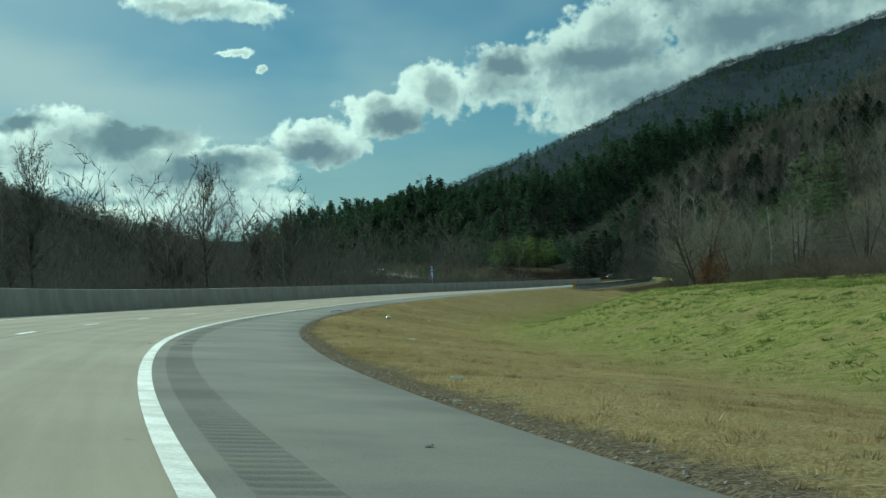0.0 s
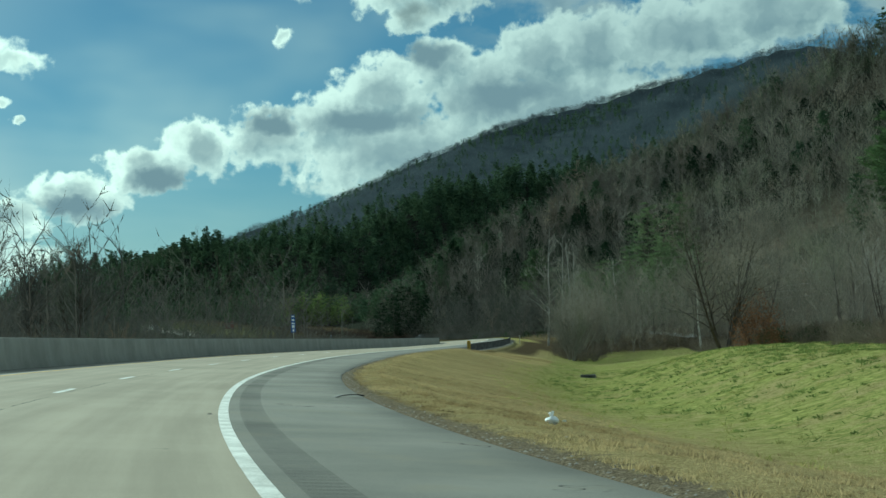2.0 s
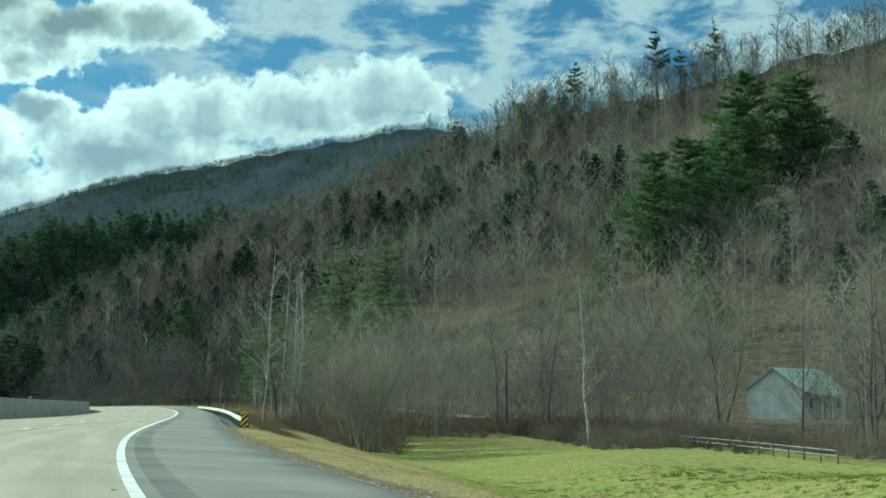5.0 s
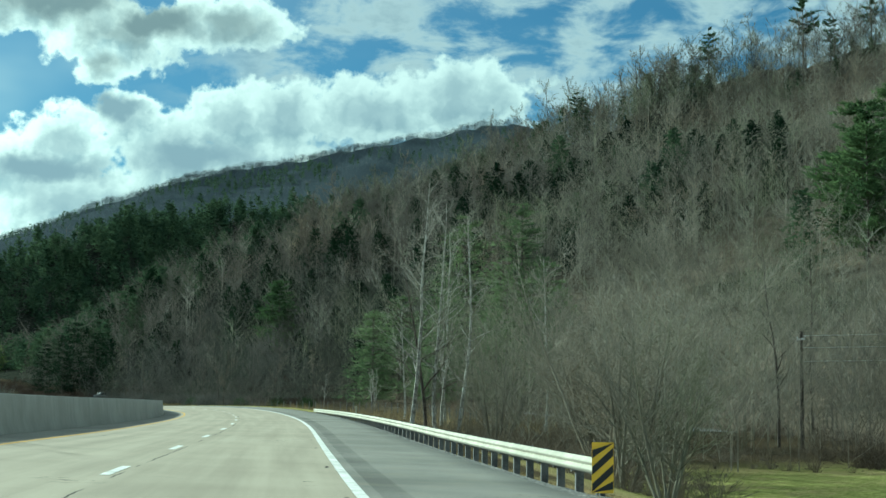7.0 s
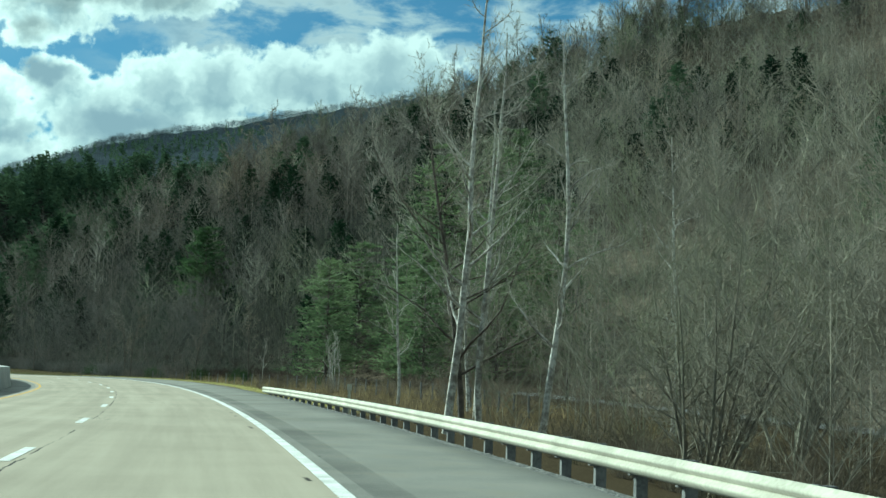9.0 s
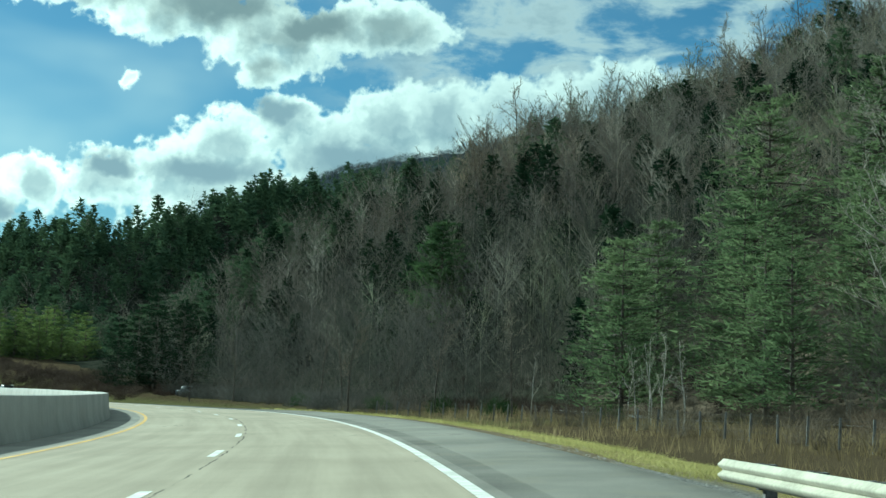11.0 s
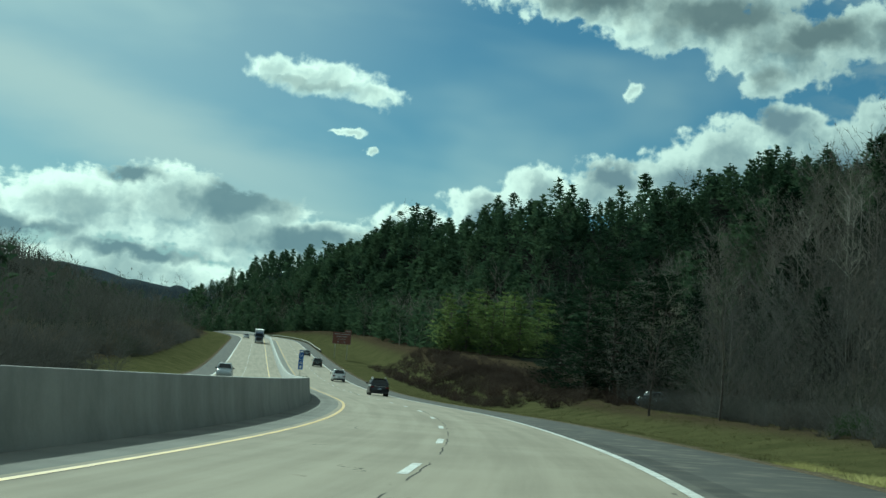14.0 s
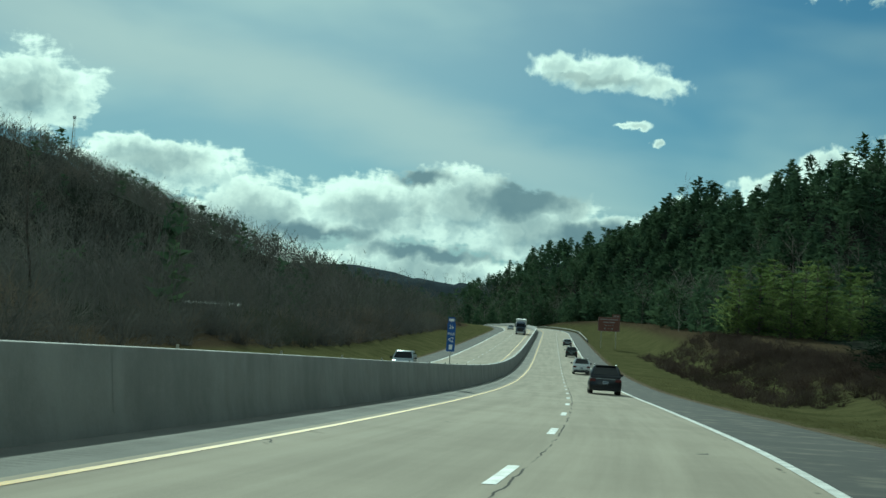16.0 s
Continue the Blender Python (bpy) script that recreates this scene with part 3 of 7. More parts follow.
def base_height(s, lat):
    """The ground beside the road, before the hills."""
    e = lat - shoulder_width(s)
    edge = on_road(s, np.minimum(np.maximum(lat, LEFT_EDGE), shoulder_width(s)))[..., 2]
    dd = np.interp(s, [0, 60, 110, 150, 190, 240, 300, 340, 420, 500, 600], [1.0, 1.3, 2.0, 2.8, 3.3, 3.2, 1.5, 1.0, 0.9, 0.9, 0.4])
    back = np.interp(s, [0, 60, 110, 150, 180, 200, 240, 300, 340, 400, 450, 520, 620, 700, 760], [0.75, 0.5, 0.0, -0.5, -1.3, -2.3, -2.6, -1.6, -0.6, -0.2, 0.3, 0.8, 2.6, 4.2, 4.0])
    foot = np.interp(s, [90, 150, 215, 260, 300], [8.5, 12.5, 14.5, 12.0, 8.5])
    r = np.where(e < 1.5, -0.05 * e, np.where(e < foot, -0.075 - (dd - 0.075) * (np.clip(e - 1.5, 0, 99) / (foot - 1.5)) ** 0.95, -dd))
    t = np.clip((e - foot - 1.5) / 9.5, 0, 1)
    t = t * t * (3 - 2 * t)
    r = np.where(e > foot + 1.5, -dd + (back + dd) * t, r)
    r = r + np.clip(e - 22, 0, 30) * 0.02 - np.interp(s, [206, 222, 305, 324], [0, 0.38, 0.48, 0]) * np.clip((e - 0.15) / 0.7, 0, 1) * np.clip((9 - e) / 6, 0, 1)
    el = LEFT_EDGE - lat
    up = np.interp(s, [0, 380, 480, 560, 700, 900], [0.0, 0.0, 1.6, 3.0, 3.5, 1.0])
    l = np.where(el < 2, -0.05 * el, -0.1 + up * np.clip((el - 2) / 12, 0, 1))
    return edge + np.where(e > 0, r, 0) + np.where(el > 0, l, 0)


# Hills: the line of each crest as x, y, height, then the reach of its flanks.
HILLS = {
    "near": [(70, 480, 4), (98, 500, 11), (126, 556, 26), (165, 574, 40), (211, 578, 79), (250, 565, 99), (300, 520, 110), (350, 440, 118), (400, 330, 122), (440, 180, 122), (470, 20, 118), (470, -200, 105)],
    "pines": [(420, 1000, 134), (260, 960, 96), (162, 920, 75), (127, 880, 64), (67, 838, 42), (0, 960, 44), (-34, 1120, 47), (-64, 1252, 50), (-100, 1310, 54), (-160, 1400, 46)],
    "far": [(-420, 2800, 82), (-200, 2700, 122), (-90, 2650, 152), (95, 2650, 214), (236, 2640, 260), (361, 2624, 314), (508, 2600, 370), (600, 2580, 394), (748, 2537, 424), (876, 2493, 454), (1061, 2416, 492), (1180, 2400, 430), (1420, 2300, 250), (1800, 2100, 120)],
    "left": [(-800, 300, 144), (-560, 640, 124), (-430, 820, 106), (-345, 960, 92), (-335, 1060, 82), (-335, 1170, 72), (-335, 1300, 62), (-330, 1420, 56), (-320, 1540, 46), (-300, 1680, 34)],
    "gap": [(-900, 2300, 120), (-560, 2150, 110), (-380, 2250, 105), (-200, 2100, 70)],
    "blue": [(-2100, 4200, 330), (-1500, 4300, 270), (-1230, 4350, 285), (-1050, 4380, 215), (-700, 4300, 180)],
}
REACH = {"near": (2.3, 30), "pines": (2.0, 20), "far": (2.6, 60), "left": (2.6, 40), "gap": (4, 50), "blue": (4, 50)}


def hill_height(x, y):
    best = np.full(len(x), -20.0)
    for name, crest in HILLS.items():
        a, b = REACH[name]
        c = np.array(crest, float)
        for p, q in zip(c[:-1], c[1:]):
            d = q - p
            t = np.clip(((x - p[0]) * d[0] + (y - p[1]) * d[1]) / (d[0] ** 2 + d[1] ** 2), 0, 1)
            z = p[2] + t * d[2]
            dist = np.hypot(x - p[0] - t * d[0], y - p[1] - t * d[1])
            best = np.maximum(best, z * np.clip(1 - dist / (a * z + b), 0, 1) ** 1.2 - 5 * np.clip(dist / 60, 0, 1))
    return best


def wave(x, y):
    """Gentle unevenness of the land, as a sum of a few slow waves."""
    return (np.sin(x * 0.041 + 1.3) * np.cos(y * 0.037 + 0.4) + 0.6 * np.sin(x * 0.093 + y * 0.071) + 0.4 * np.cos(x * 0.17 - y * 0.13 + 2.0))


def land(x, y):
    x, y = np.asarray(x, float).ravel(), np.asarray(y, float).ravel()
    s, lat = to_road(x, y)
    b = base_height(np.clip(s, -60, 1090), lat)
    h = hill_height(x, y)
    off = np.clip((np.maximum(lat - 40, -lat - 45)) / 30, 0, 1)
    out = b + np.maximum(h, 0) * off + wave(x, y) * (0.25 * np.clip((np.maximum(lat - 18, -lat - 28)) / 20, 0, 1) + 0.035 * np.clip(h, 0, 60) * off)
    far = np.clip((np.abs(lat) - 200) / 200, 0, 1)
    return out * (1 - far) + (np.maximum(h, 0) + 3 + wave(x, y) * 0.04 * np.clip(h, 0, 60)) * far, s, lat


# ---------------------------------------------------------------- mesh helpers
def mesh_from(name, verts, faces, mats, uv=None, smooth=False, index=None):
    me = bpy.data.meshes.new(name)
    verts = np.asarray(verts, np.float32)
    faces = np.asarray(faces, np.int32)
    n, k = faces.shape
    me.vertices.add(len(verts))
    me.vertices.foreach_set("co", verts.ravel())
    me.loops.add(n * k)
    me.loops.foreach_set("vertex_index", faces.ravel())
    me.polygons.add(n)
    me.polygons.foreach_set("loop_start", np.arange(0, n * k, k, dtype=np.int32))
    me.polygons.foreach_set("loop_total", np.full(n, k, np.int32))
    if index is not None:
        me.polygons.foreach_set("material_index", np.asarray(index, np.int32))
    if uv is not None:
        lay = me.uv_layers.new(name="UVMap")
        lay.data.foreach_set("uv", np.asarray(uv, np.float32)[faces.ravel()].ravel())
    if smooth:
        me.polygons.foreach_set("use_smooth", np.ones(n, bool))
    for m in mats if isinstance(mats, (list, tuple)) else [mats]:
        me.materials.append(m)
    me.update(calc_edges=True)
    return me


def grid_faces(nr, nc):
    i = np.arange(nr * nc).reshape(nr, nc)
    return np.stack([i[:-1, :-1], i[:-1, 1:], i[1:, 1:], i[1:, :-1]], -1).reshape(-1, 4)


def strip(name, s, lats, mat, up=0.0, smooth=True, height=None):
    """A sheet that follows the road, with a row of points across it at every s. UV: metres along, metres across."""
    s = np.asarray(s, float)
    lats = np.asarray(lats, float)
    S, Lt = (s[:, None] + 0 * lats, lats + 0 * s[:, None]) if lats.ndim == 1 else (s[:, None] + 0 * lats, lats)
    P = on_road(S, Lt, up)
    if height is not None:
        P[..., 2] += height
    uv = np.stack([S, Lt], -1).reshape(-1, 2)
    nr, nc = S.shape
    return new(name, mesh_from(name, P.reshape(-1, 3), grid_faces(nr, nc)[:, ::-1], mat, uv, smooth))


def part(name, bm, mat, parent=None, label="", smooth=False):
    me = bpy.data.meshes.new(name)
    bm.normal_update()
    bm.to_mesh(me)
    bm.free()
    for m in mat if isinstance(mat, (list, tuple)) else [mat]:
        me.materials.append(m)
    if smooth:
        me.polygons.foreach_set("use_smooth", np.ones(len(me.polygons), bool))
    ob = new(name, me)
    ob.parent = parent
    if label:
        ob["label"] = label
    return ob


def box(bm, x0, y0, z0, x1, y1, z1, bevel=0.0):
    r = bmesh.ops.create_cube(bm, size=1, matrix=Matrix.Translation(((x0 + x1) / 2, (y0 + y1) / 2, (z0 + z1) / 2)) @ Matrix.Diagonal((x1 - x0, y1 - y0, z1 - z0, 1)))
    if bevel:
        edges = list({e for v in r["verts"] for e in v.link_edges})
        bmesh.ops.bevel(bm, geom=edges, offset=bevel, segments=2, affect="EDGES")


def tube(bm, a, b, r0, r1, sides=8):
    a, b = Vector(a), Vector(b)
    m = Matrix.Translation((a + b) / 2) @ (b - a).to_track_quat("Z", "Y").to_matrix().to_4x4()
    bmesh.ops.create_cone(bm, cap_ends=True, segments=sides, radius1=r0, radius2=r1, depth=(b - a).length, matrix=m)


def thing(name, label, category, group="", kind=""):
    return tagged(new(name), label, category, group, kind)


# ---------------------------------------------------------------- ground
def axis(parts):
    out = []
    for a, b, n in parts:
        out.append(np.linspace(a, b, n, endpoint=False))
    return np.concatenate(out + [[parts[-1][1]]])


gx = axis([(-2600, -900, 14), (-900, -420, 24), (-420, -100, 40), (-100, 150, 84), (150, 480, 50), (480, 1000, 30), (1000, 2400, 30)])
gy = axis([(-500, -40, 14), (-40, 640, 200), (640, 1420, 100), (1420, 2900, 60), (2900, 4900, 30)])
GX, GY = np.meshgrid(gx, gy)
gz, gs, gl = land(GX, GY)
inside = (gl > LEFT_EDGE - 13) & (gl < shoulder_width(gs) + 35) & (gs > -58) & (gs < 1095)
gz = gz - np.where(inside, 1.2, 0.0)
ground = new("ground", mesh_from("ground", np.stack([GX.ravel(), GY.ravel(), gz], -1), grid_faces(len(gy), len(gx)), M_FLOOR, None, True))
tagged(ground, "brown leaf-littered ground of a wooded valley", "ground", kind="structure")

S1 = np.concatenate([np.arange(-55, 560, 1.0), np.arange(560, 1090, 4.0)])
VE = np.array([-0.1, 0.15, 0.4, 0.8, 1.3, 2, 3, 4, 5, 6, 7, 8, 9, 10, 11, 12, 13, 14.5, 16, 18, 20, 22.5, 26, 30, 34, 38, 39.5])


def verge(name, side, label):
    sw = shoulder_width(S1)[:, None]
    lat = sw + VE if side > 0 else LEFT_EDGE - VE[:19] + 0 * sw
    S = S1[:, None] + 0 * lat
    P = on_road(S, lat)
    z, _, _ = land(P[..., 0], P[..., 1])
    z = z.reshape(S.shape)
    z[:, 0] -= 0.10
    rng = np.random.default_rng(3)
    z[:, 3:-2] += rng.normal(0, 0.025, z[:, 3:-2].shape)
    z[:, -1] -= 1.6
    P[..., 2] = z
    uv = np.stack([S, np.broadcast_to(VE[:lat.shape[1]], S.shape)], -1).reshape(-1, 2)
    f = grid_faces(*S.shape)
    ob = new(name, mesh_from(name, P.reshape(-1, 3), f[:, ::-1] if side > 0 else f, M_VERGE if side > 0 else M_VERGE_LEFT, uv, True))
    return tagged(ob, label, "grass verge", kind="structure")


verge("verge_right", 1, "grassy roadside ditch, dry by the pavement and green below")
verge("verge_left", -1, "grass strip between the far carriageway and the woods")

# ---------------------------------------------------------------- road
RS = np.concatenate([np.arange(-55, 600, 1.5), np.arange(600, 1090, 4.0)])
road = tagged(strip("road", RS, np.linspace(-7.6, 0.10, 9), M_LANE), "pale worn two-lane highway pavement", "road", kind="structure")
sh = shoulder_width(RS)[:, None]
shoulder = strip("shoulder_right", RS, np.concatenate([0.10 + 0 * sh, 0.29 + 0 * sh], 1), M_SHOULDER)
tagged(shoulder, "narrow asphalt strip beside the white edge line", "road shoulder", kind="structure")
tagged(strip("shoulder_outer", RS, np.concatenate([0.73 + 0 * sh, 1.2 + 0 * sh, sh * 0.75, sh - 0.05, sh], 1), M_SHOULDER, height=np.array([0, 0, 0, -0.004, -0.05])),
       "dark grey asphalt shoulder with dust and cracks", "road shoulder", kind="structure")
tagged(strip("shoulder_left", RS, [-9.04, -8.35], M_SHOULDER_LEFT), "grey worn strip along the median wall", "road shoulder", kind="structure")
tagged(strip("shoulder_left_inner", RS, [-7.92, -7.6], M_SHOULDER_LEFT), "grey worn strip beside the yellow edge line", "road shoulder", kind="structure")
tagged(strip("road_far_side", RS, np.linspace(-18.9, -9.66, 8), M_LANE, up=-0.002), "pale pavement of the opposite carriageway", "road", kind="structure")
tagged(strip("shoulder_far_side", RS, [LEFT_EDGE, -20.5, -18.9], M_SHOULDER, up=-0.002), "asphalt shoulder of the opposite carriageway", "road shoulder", kind="structure")


def rumble(name, lat0, lat1, s0, s1, label):
    """A band of milled grooves, a groove every 0.3 m."""
    s = np.sort(np.concatenate([np.arange(s0, s1, 0.30) + d for d in (0.0, 0.05, 0.10, 0.15)]))
    g = np.tile([0.0, -0.013, -0.013, 0.0], len(s) // 4)
    lat = np.array([lat0, lat0 + 0.05, lat1 - 0.05, lat1])
    hgt = g[:, None] * np.array([0, 1, 1, 0])
    lo, hi = np.arange(-55, s0, 3.0), np.arange(s1 + 0.2, 1085, 3.0)
    s = np.concatenate([lo, s, hi])
    hgt = np.concatenate([np.zeros((len(lo), 4)), hgt, np.zeros((len(hi), 4))])
    return tagged(strip(name, s, lat, M_MILLED if "right" in name else M_SHOULDER_LEFT, smooth=False, height=hgt), label, "rumble strip", kind="structure")


rumble("rumble_strip_right", 0.29, 0.73, -10, 420, "milled rumble strip in the asphalt shoulder")
rumble("rumble_strip_left", -8.35, -7.92, 330, 560, "milled rumble strip beside the yellow line")

PAINT = 0.006
tagged(strip("edge_line_white", RS, [-0.075, 0.095], M_WHITE_LINE, PAINT), "solid white painted edge line, slightly worn", "road marking", kind="structure")
tagged(strip("edge_line_yellow", RS, [-7.41, -7.27], M_YELLOW_LINE, PAINT), "solid yellow painted edge line by the median", "road marking", kind="structure")
tagged(strip("far_line_yellow", RS, [-11.49, -11.33], M_YELLOW_LINE, PAINT), "yellow edge line of the opposite carriageway", "road marking", kind="structure")
tagged(strip("far_line_white", RS, [-18.9, -18.74], M_WHITE_LINE, PAINT), "white edge line of the opposite carriageway", "road marking", kind="structure")


def dashes(lat, s0, s1, name, parent):
    for s in np.arange(s0, s1, 12.39):
        ss = np.linspace(s, s + 3.05, 5)
        ob = strip(name, ss, [lat - 0.075, lat + 0.075], M_WHITE_LINE, PAINT)
        ob.parent = parent


dashes(-3.66, 210.5 - 12.39 * 21, 940, "lane_dash", road)
dashes(-15.06, 2.0, 900, "lane_dash", bpy.data.objects["road_far_side"])

# ---------------------------------------------------------------- median wall
WALL_H = 1.17


def median_wall():
    s = np.concatenate([np.arange(-55, 600, 2.0), np.arange(600, 1085, 6.0)])
    prof = [(-9.04, -0.1), (-9.04, 0.08), (-9.12, 0.33), (-9.20, WALL_H - 0.02), (-9.22, WALL_H), (-9.48, WALL_H), (-9.50, WALL_H - 0.02), (-9.58, 0.33), (-9.66, 0.08), (-9.66, -0.1)]
    lat = np.array([p[0] for p in prof])
    hgt = np.array([p[1] for p in prof])
    run = np.concatenate([[0], np.cumsum(np.hypot(np.diff(lat), np.diff(hgt)))])
    S = s[:, None] + 0 * lat
    P = on_road(S, lat + 0 * S)
    P[..., 2] += hgt
    uv = np.stack([S, run + 0 * S], -1).reshape(-1, 2)
    me = mesh_from("median_wall", P.reshape(-1, 3), grid_faces(*S.shape), M_CONCRETE, uv)
    return tagged(new("median_wall", me), "weathered grey concrete median barrier", "barrier", kind="structure")


wall = median_wall()


def wall_joints():
    """Cast joints every six metres, as thin dark grooves filled with sealant."""
    mat = mottled("joint_sealant", (0.15, 0.15, 0.14), (0.22, 0.22, 0.20), 4.0, 30.0)
    pr = [(-9.037, 0.0), (-9.117, 0.33), (-9.197, WALL_H - 0.02), (-9.22, WALL_H + 0.003), (-9.48, WALL_H + 0.003)]
    for s in np.arange(180, 620, 9.0):
        lat = np.array([p[0] for p in pr])
        P = on_road(np.array([[s], [s + 0.02]]) + 0 * lat, lat + np.zeros((2, 1)))
        P[..., 2] += [p[1] for p in pr]
        ob = new("wall_joint", mesh_from("wall_joint", P.reshape(-1, 3), grid_faces(2, 5), mat))
        ob.parent = wall


wall_joints()

# ---------------------------------------------------------------- trees
def ribbon(P, Q, w, rng):
    """Thin tapering triangles from P to Q, w wide at the foot, turned at random."""
    d = Q - P
    r = rng.normal(size=d.shape)
    n = np.cross(d, r)
    n /= np.linalg.norm(n, axis=1, keepdims=True) + 1e-9
    o = n * np.asarray(w).reshape(-1, 1) / 2
    v = np.stack([P - o, P + o, Q], 1).reshape(-1, 3)
    return v, np.arange(len(v)).reshape(-1, 3)


def pipes(P, Q, r0, r1, sides):
    """Tapered open prisms from P to Q."""
    n = len(P)
    d = Q - P
    d = d / (np.linalg.norm(d, axis=1, keepdims=True) + 1e-9)
    a = np.cross(d, np.where(np.abs(d[:, 2:]) > 0.9, [[1.0, 0, 0]], [[0, 0, 1.0]]))
    a /= np.linalg.norm(a, axis=1, keepdims=True) + 1e-9
    b = np.cross(d, a)
    ang = np.arange(sides) * 2 * math.pi / sides
    ring = np.cos(ang)[None, :, None] * a[:, None] + np.sin(ang)[None, :, None] * b[:, None]
    v = np.concatenate([P[:, None] + ring * np.asarray(r0).reshape(-1, 1, 1), Q[:, None] + ring * np.asarray(r1).reshape(-1, 1, 1)], 1).reshape(-1, 3)
    k = np.arange(sides)
    f = np.stack([k, (k + 1) % sides, (k + 1) % sides + sides, k + sides], -1)
    f = (f[None] + (np.arange(n) * 2 * sides)[:, None, None]).reshape(-1, 4)
    tri = np.concatenate([f[:, [0, 1, 2]], f[:, [0, 2, 3]]])
    return v, tri


def join(parts):
    vs, fs, n = [], [], 0
    for v, f in parts:
        vs.append(v)
        fs.append(f + n)
        n += len(v)
    return np.concatenate(vs), np.concatenate(fs)


def unit(v):
    return v / (np.linalg.norm(v, axis=-1, keepdims=True) + 1e-9)


def grow(rng, start, way, length, radius, bends, wander, lift):
    """A bending branch as points and radii."""
    pts, r = [start], [radius]
    d = unit(way)
    for i in range(bends):
        d = unit(d + rng.normal(0, wander, 3) + np.array([0, 0, lift]))
        pts.append(pts[-1] + d * length / bends)
        r.append(radius * (1 - 0.85 * (i + 1) / bends))
    return np.array(pts), np.array(r)


def bare_tree(seed, height, spread=0.35, limbs=14, stems=1, lean=0.0, twig=1.0, first=0.3, up=0.7, sides=5, fine=3):
    """Trunk and limbs as tapered pipes; twigs as thin slivers. Returns wood and twig meshes."""
    rng = np.random.default_rng(seed)
    wood, tw = [], []

    def add(pts, r, n):
        wood.append(pipes(pts[:-1], pts[1:], r[:-1], r[1:], n))

    for k in range(stems):
        a0 = rng.uniform(0, 6.28)
        out = (0.0 if stems == 1 else rng.uniform(0.15, 0.6)) + lean
        way = np.array([math.cos(a0) * out, math.sin(a0) * out, 1.0])
        hgt = height * rng.uniform(0.8, 1.0) if stems > 1 else height
        trunk, tr = grow(rng, np.array([math.cos(a0), math.sin(a0), 0]) * (0.25 if stems > 1 else 0) - np.array([0, 0, 0.4]), way, hgt, height * (0.0095 if stems == 1 else 0.0095), 9, 0.045, 0.08)
        add(trunk, tr, sides + 1)
        for i in range(limbs):
            f = first + (0.97 - first) * (i + rng.uniform(0, 1)) / limbs
            x = f * (len(trunk) - 1)
            j = min(int(x), len(trunk) - 2)
            p = trunk[j] + (trunk[j + 1] - trunk[j]) * (x - j)
            a = rng.uniform(0, 6.28)
            rise = up * rng.uniform(0.5, 1.4) + 0.25 * f
            L = height * spread * (1.15 - 0.75 * f) * rng.uniform(0.7, 1.2)
            limb, lr = grow(rng, p, np.array([math.cos(a), math.sin(a), rise]), L, max(0.012, np.interp(x, range(len(tr)), tr) * 0.55), 6, 0.16, 0.05)
            add(limb, lr, max(3, sides - 1))
            for m in range(1, 7):
                for _ in range(fine):
                    d0 = unit(limb[m] - limb[m - 1])
                    d = unit(d0 * 0.8 + rng.normal(0, 0.55, 3) + np.array([0, 0, 0.25]))
                    l2 = L * rng.uniform(0.16, 0.36)
                    q = limb[m] + d * l2
                    mid = limb[m] + d * l2 * 0.5 + rng.normal(0, 0.04, 3) * l2
                    tw.append((limb[m], mid, 0.030 * twig))
                    tw.append((mid, q, 0.022 * twig))
                    for _ in range(fine):
                        t = rng.uniform(0.3, 1)
                        b = limb[m] + (q - limb[m]) * t
                        e = b + unit(d + rng.normal(0, 0.6, 3) + np.array([0, 0, 0.3])) * l2 * rng.uniform(0.3, 0.65)
                        tw.append((b, e, 0.016 * twig))
    P = np.array([t[0] for t in tw])
    Q = np.array([t[1] for t in tw])
    return join(wood), ribbon(P, Q, np.array([t[2] for t in tw]), rng)


def conifer(seed, height, width=0.26, bare=0.2, whorls=16, arms=6, clump=7, size=1.0, droop=-0.05, ragged=0.3, taper=0.75):
    """A pine: trunk, level arms in whorls, and tufts of needles as small slivers."""
    rng = np.random.default_rng(seed)
    z = np.linspace(0, height, 7)
    cx = np.cumsum(rng.normal(0, 0.012 * height / 7, (7, 2)), 0)
    trunk = np.column_stack([cx, z])
    tr = np.linspace(height * 0.015, 0.03, 7)
    wood = [pipes(trunk[:-1], trunk[1:], tr[:-1], tr[1:], 5)]
    P, Q, W = [], [], []
    for i in range(whorls):
        f = bare + (1 - bare) * (i + rng.uniform(-0.3, 0.3)) / whorls
        f = min(max(f, bare), 0.985)
        zc = f * height
        c = np.array([np.interp(zc, z, trunk[:, 0]), np.interp(zc, z, trunk[:, 1]), zc])
        reach = height * width * (1.0 - f) ** taper * (0.75 + 0.25 * min(1, (f - bare) * 6)) + 0.35
        for k in range(arms):
            a = rng.uniform(0, 6.28)
            L = reach * rng.uniform(1 - ragged, 1 + ragged)
            way = np.array([math.cos(a), math.sin(a), rng.uniform(droop, droop + 0.45)])
            tip = c + way * L
            wood.append(pipes(c[None], tip[None], [0.02 + 0.012 * L], [0.01], 3))
            for m in range(clump):
                t = rng.uniform(0.30, 1.05)
                b = c + way * L * t + rng.normal(0, 0.10, 3) * L * np.array([1, 1, 0.45])
                d = unit(way + rng.normal(0, 0.75, 3) * np.array([1, 1, 0.5]) + np.array([0, 0, 0.18]))
                l = size * rng.uniform(0.55, 1.1) * (0.35 + 0.10 * L)
                P.append(b - d * l * 0.5)
                Q.append(b + d * l)
                W.append(l * rng.uniform(0.20, 0.42))
    return join(wood), ribbon(np.array(P), np.array(Q), np.array(W), rng)


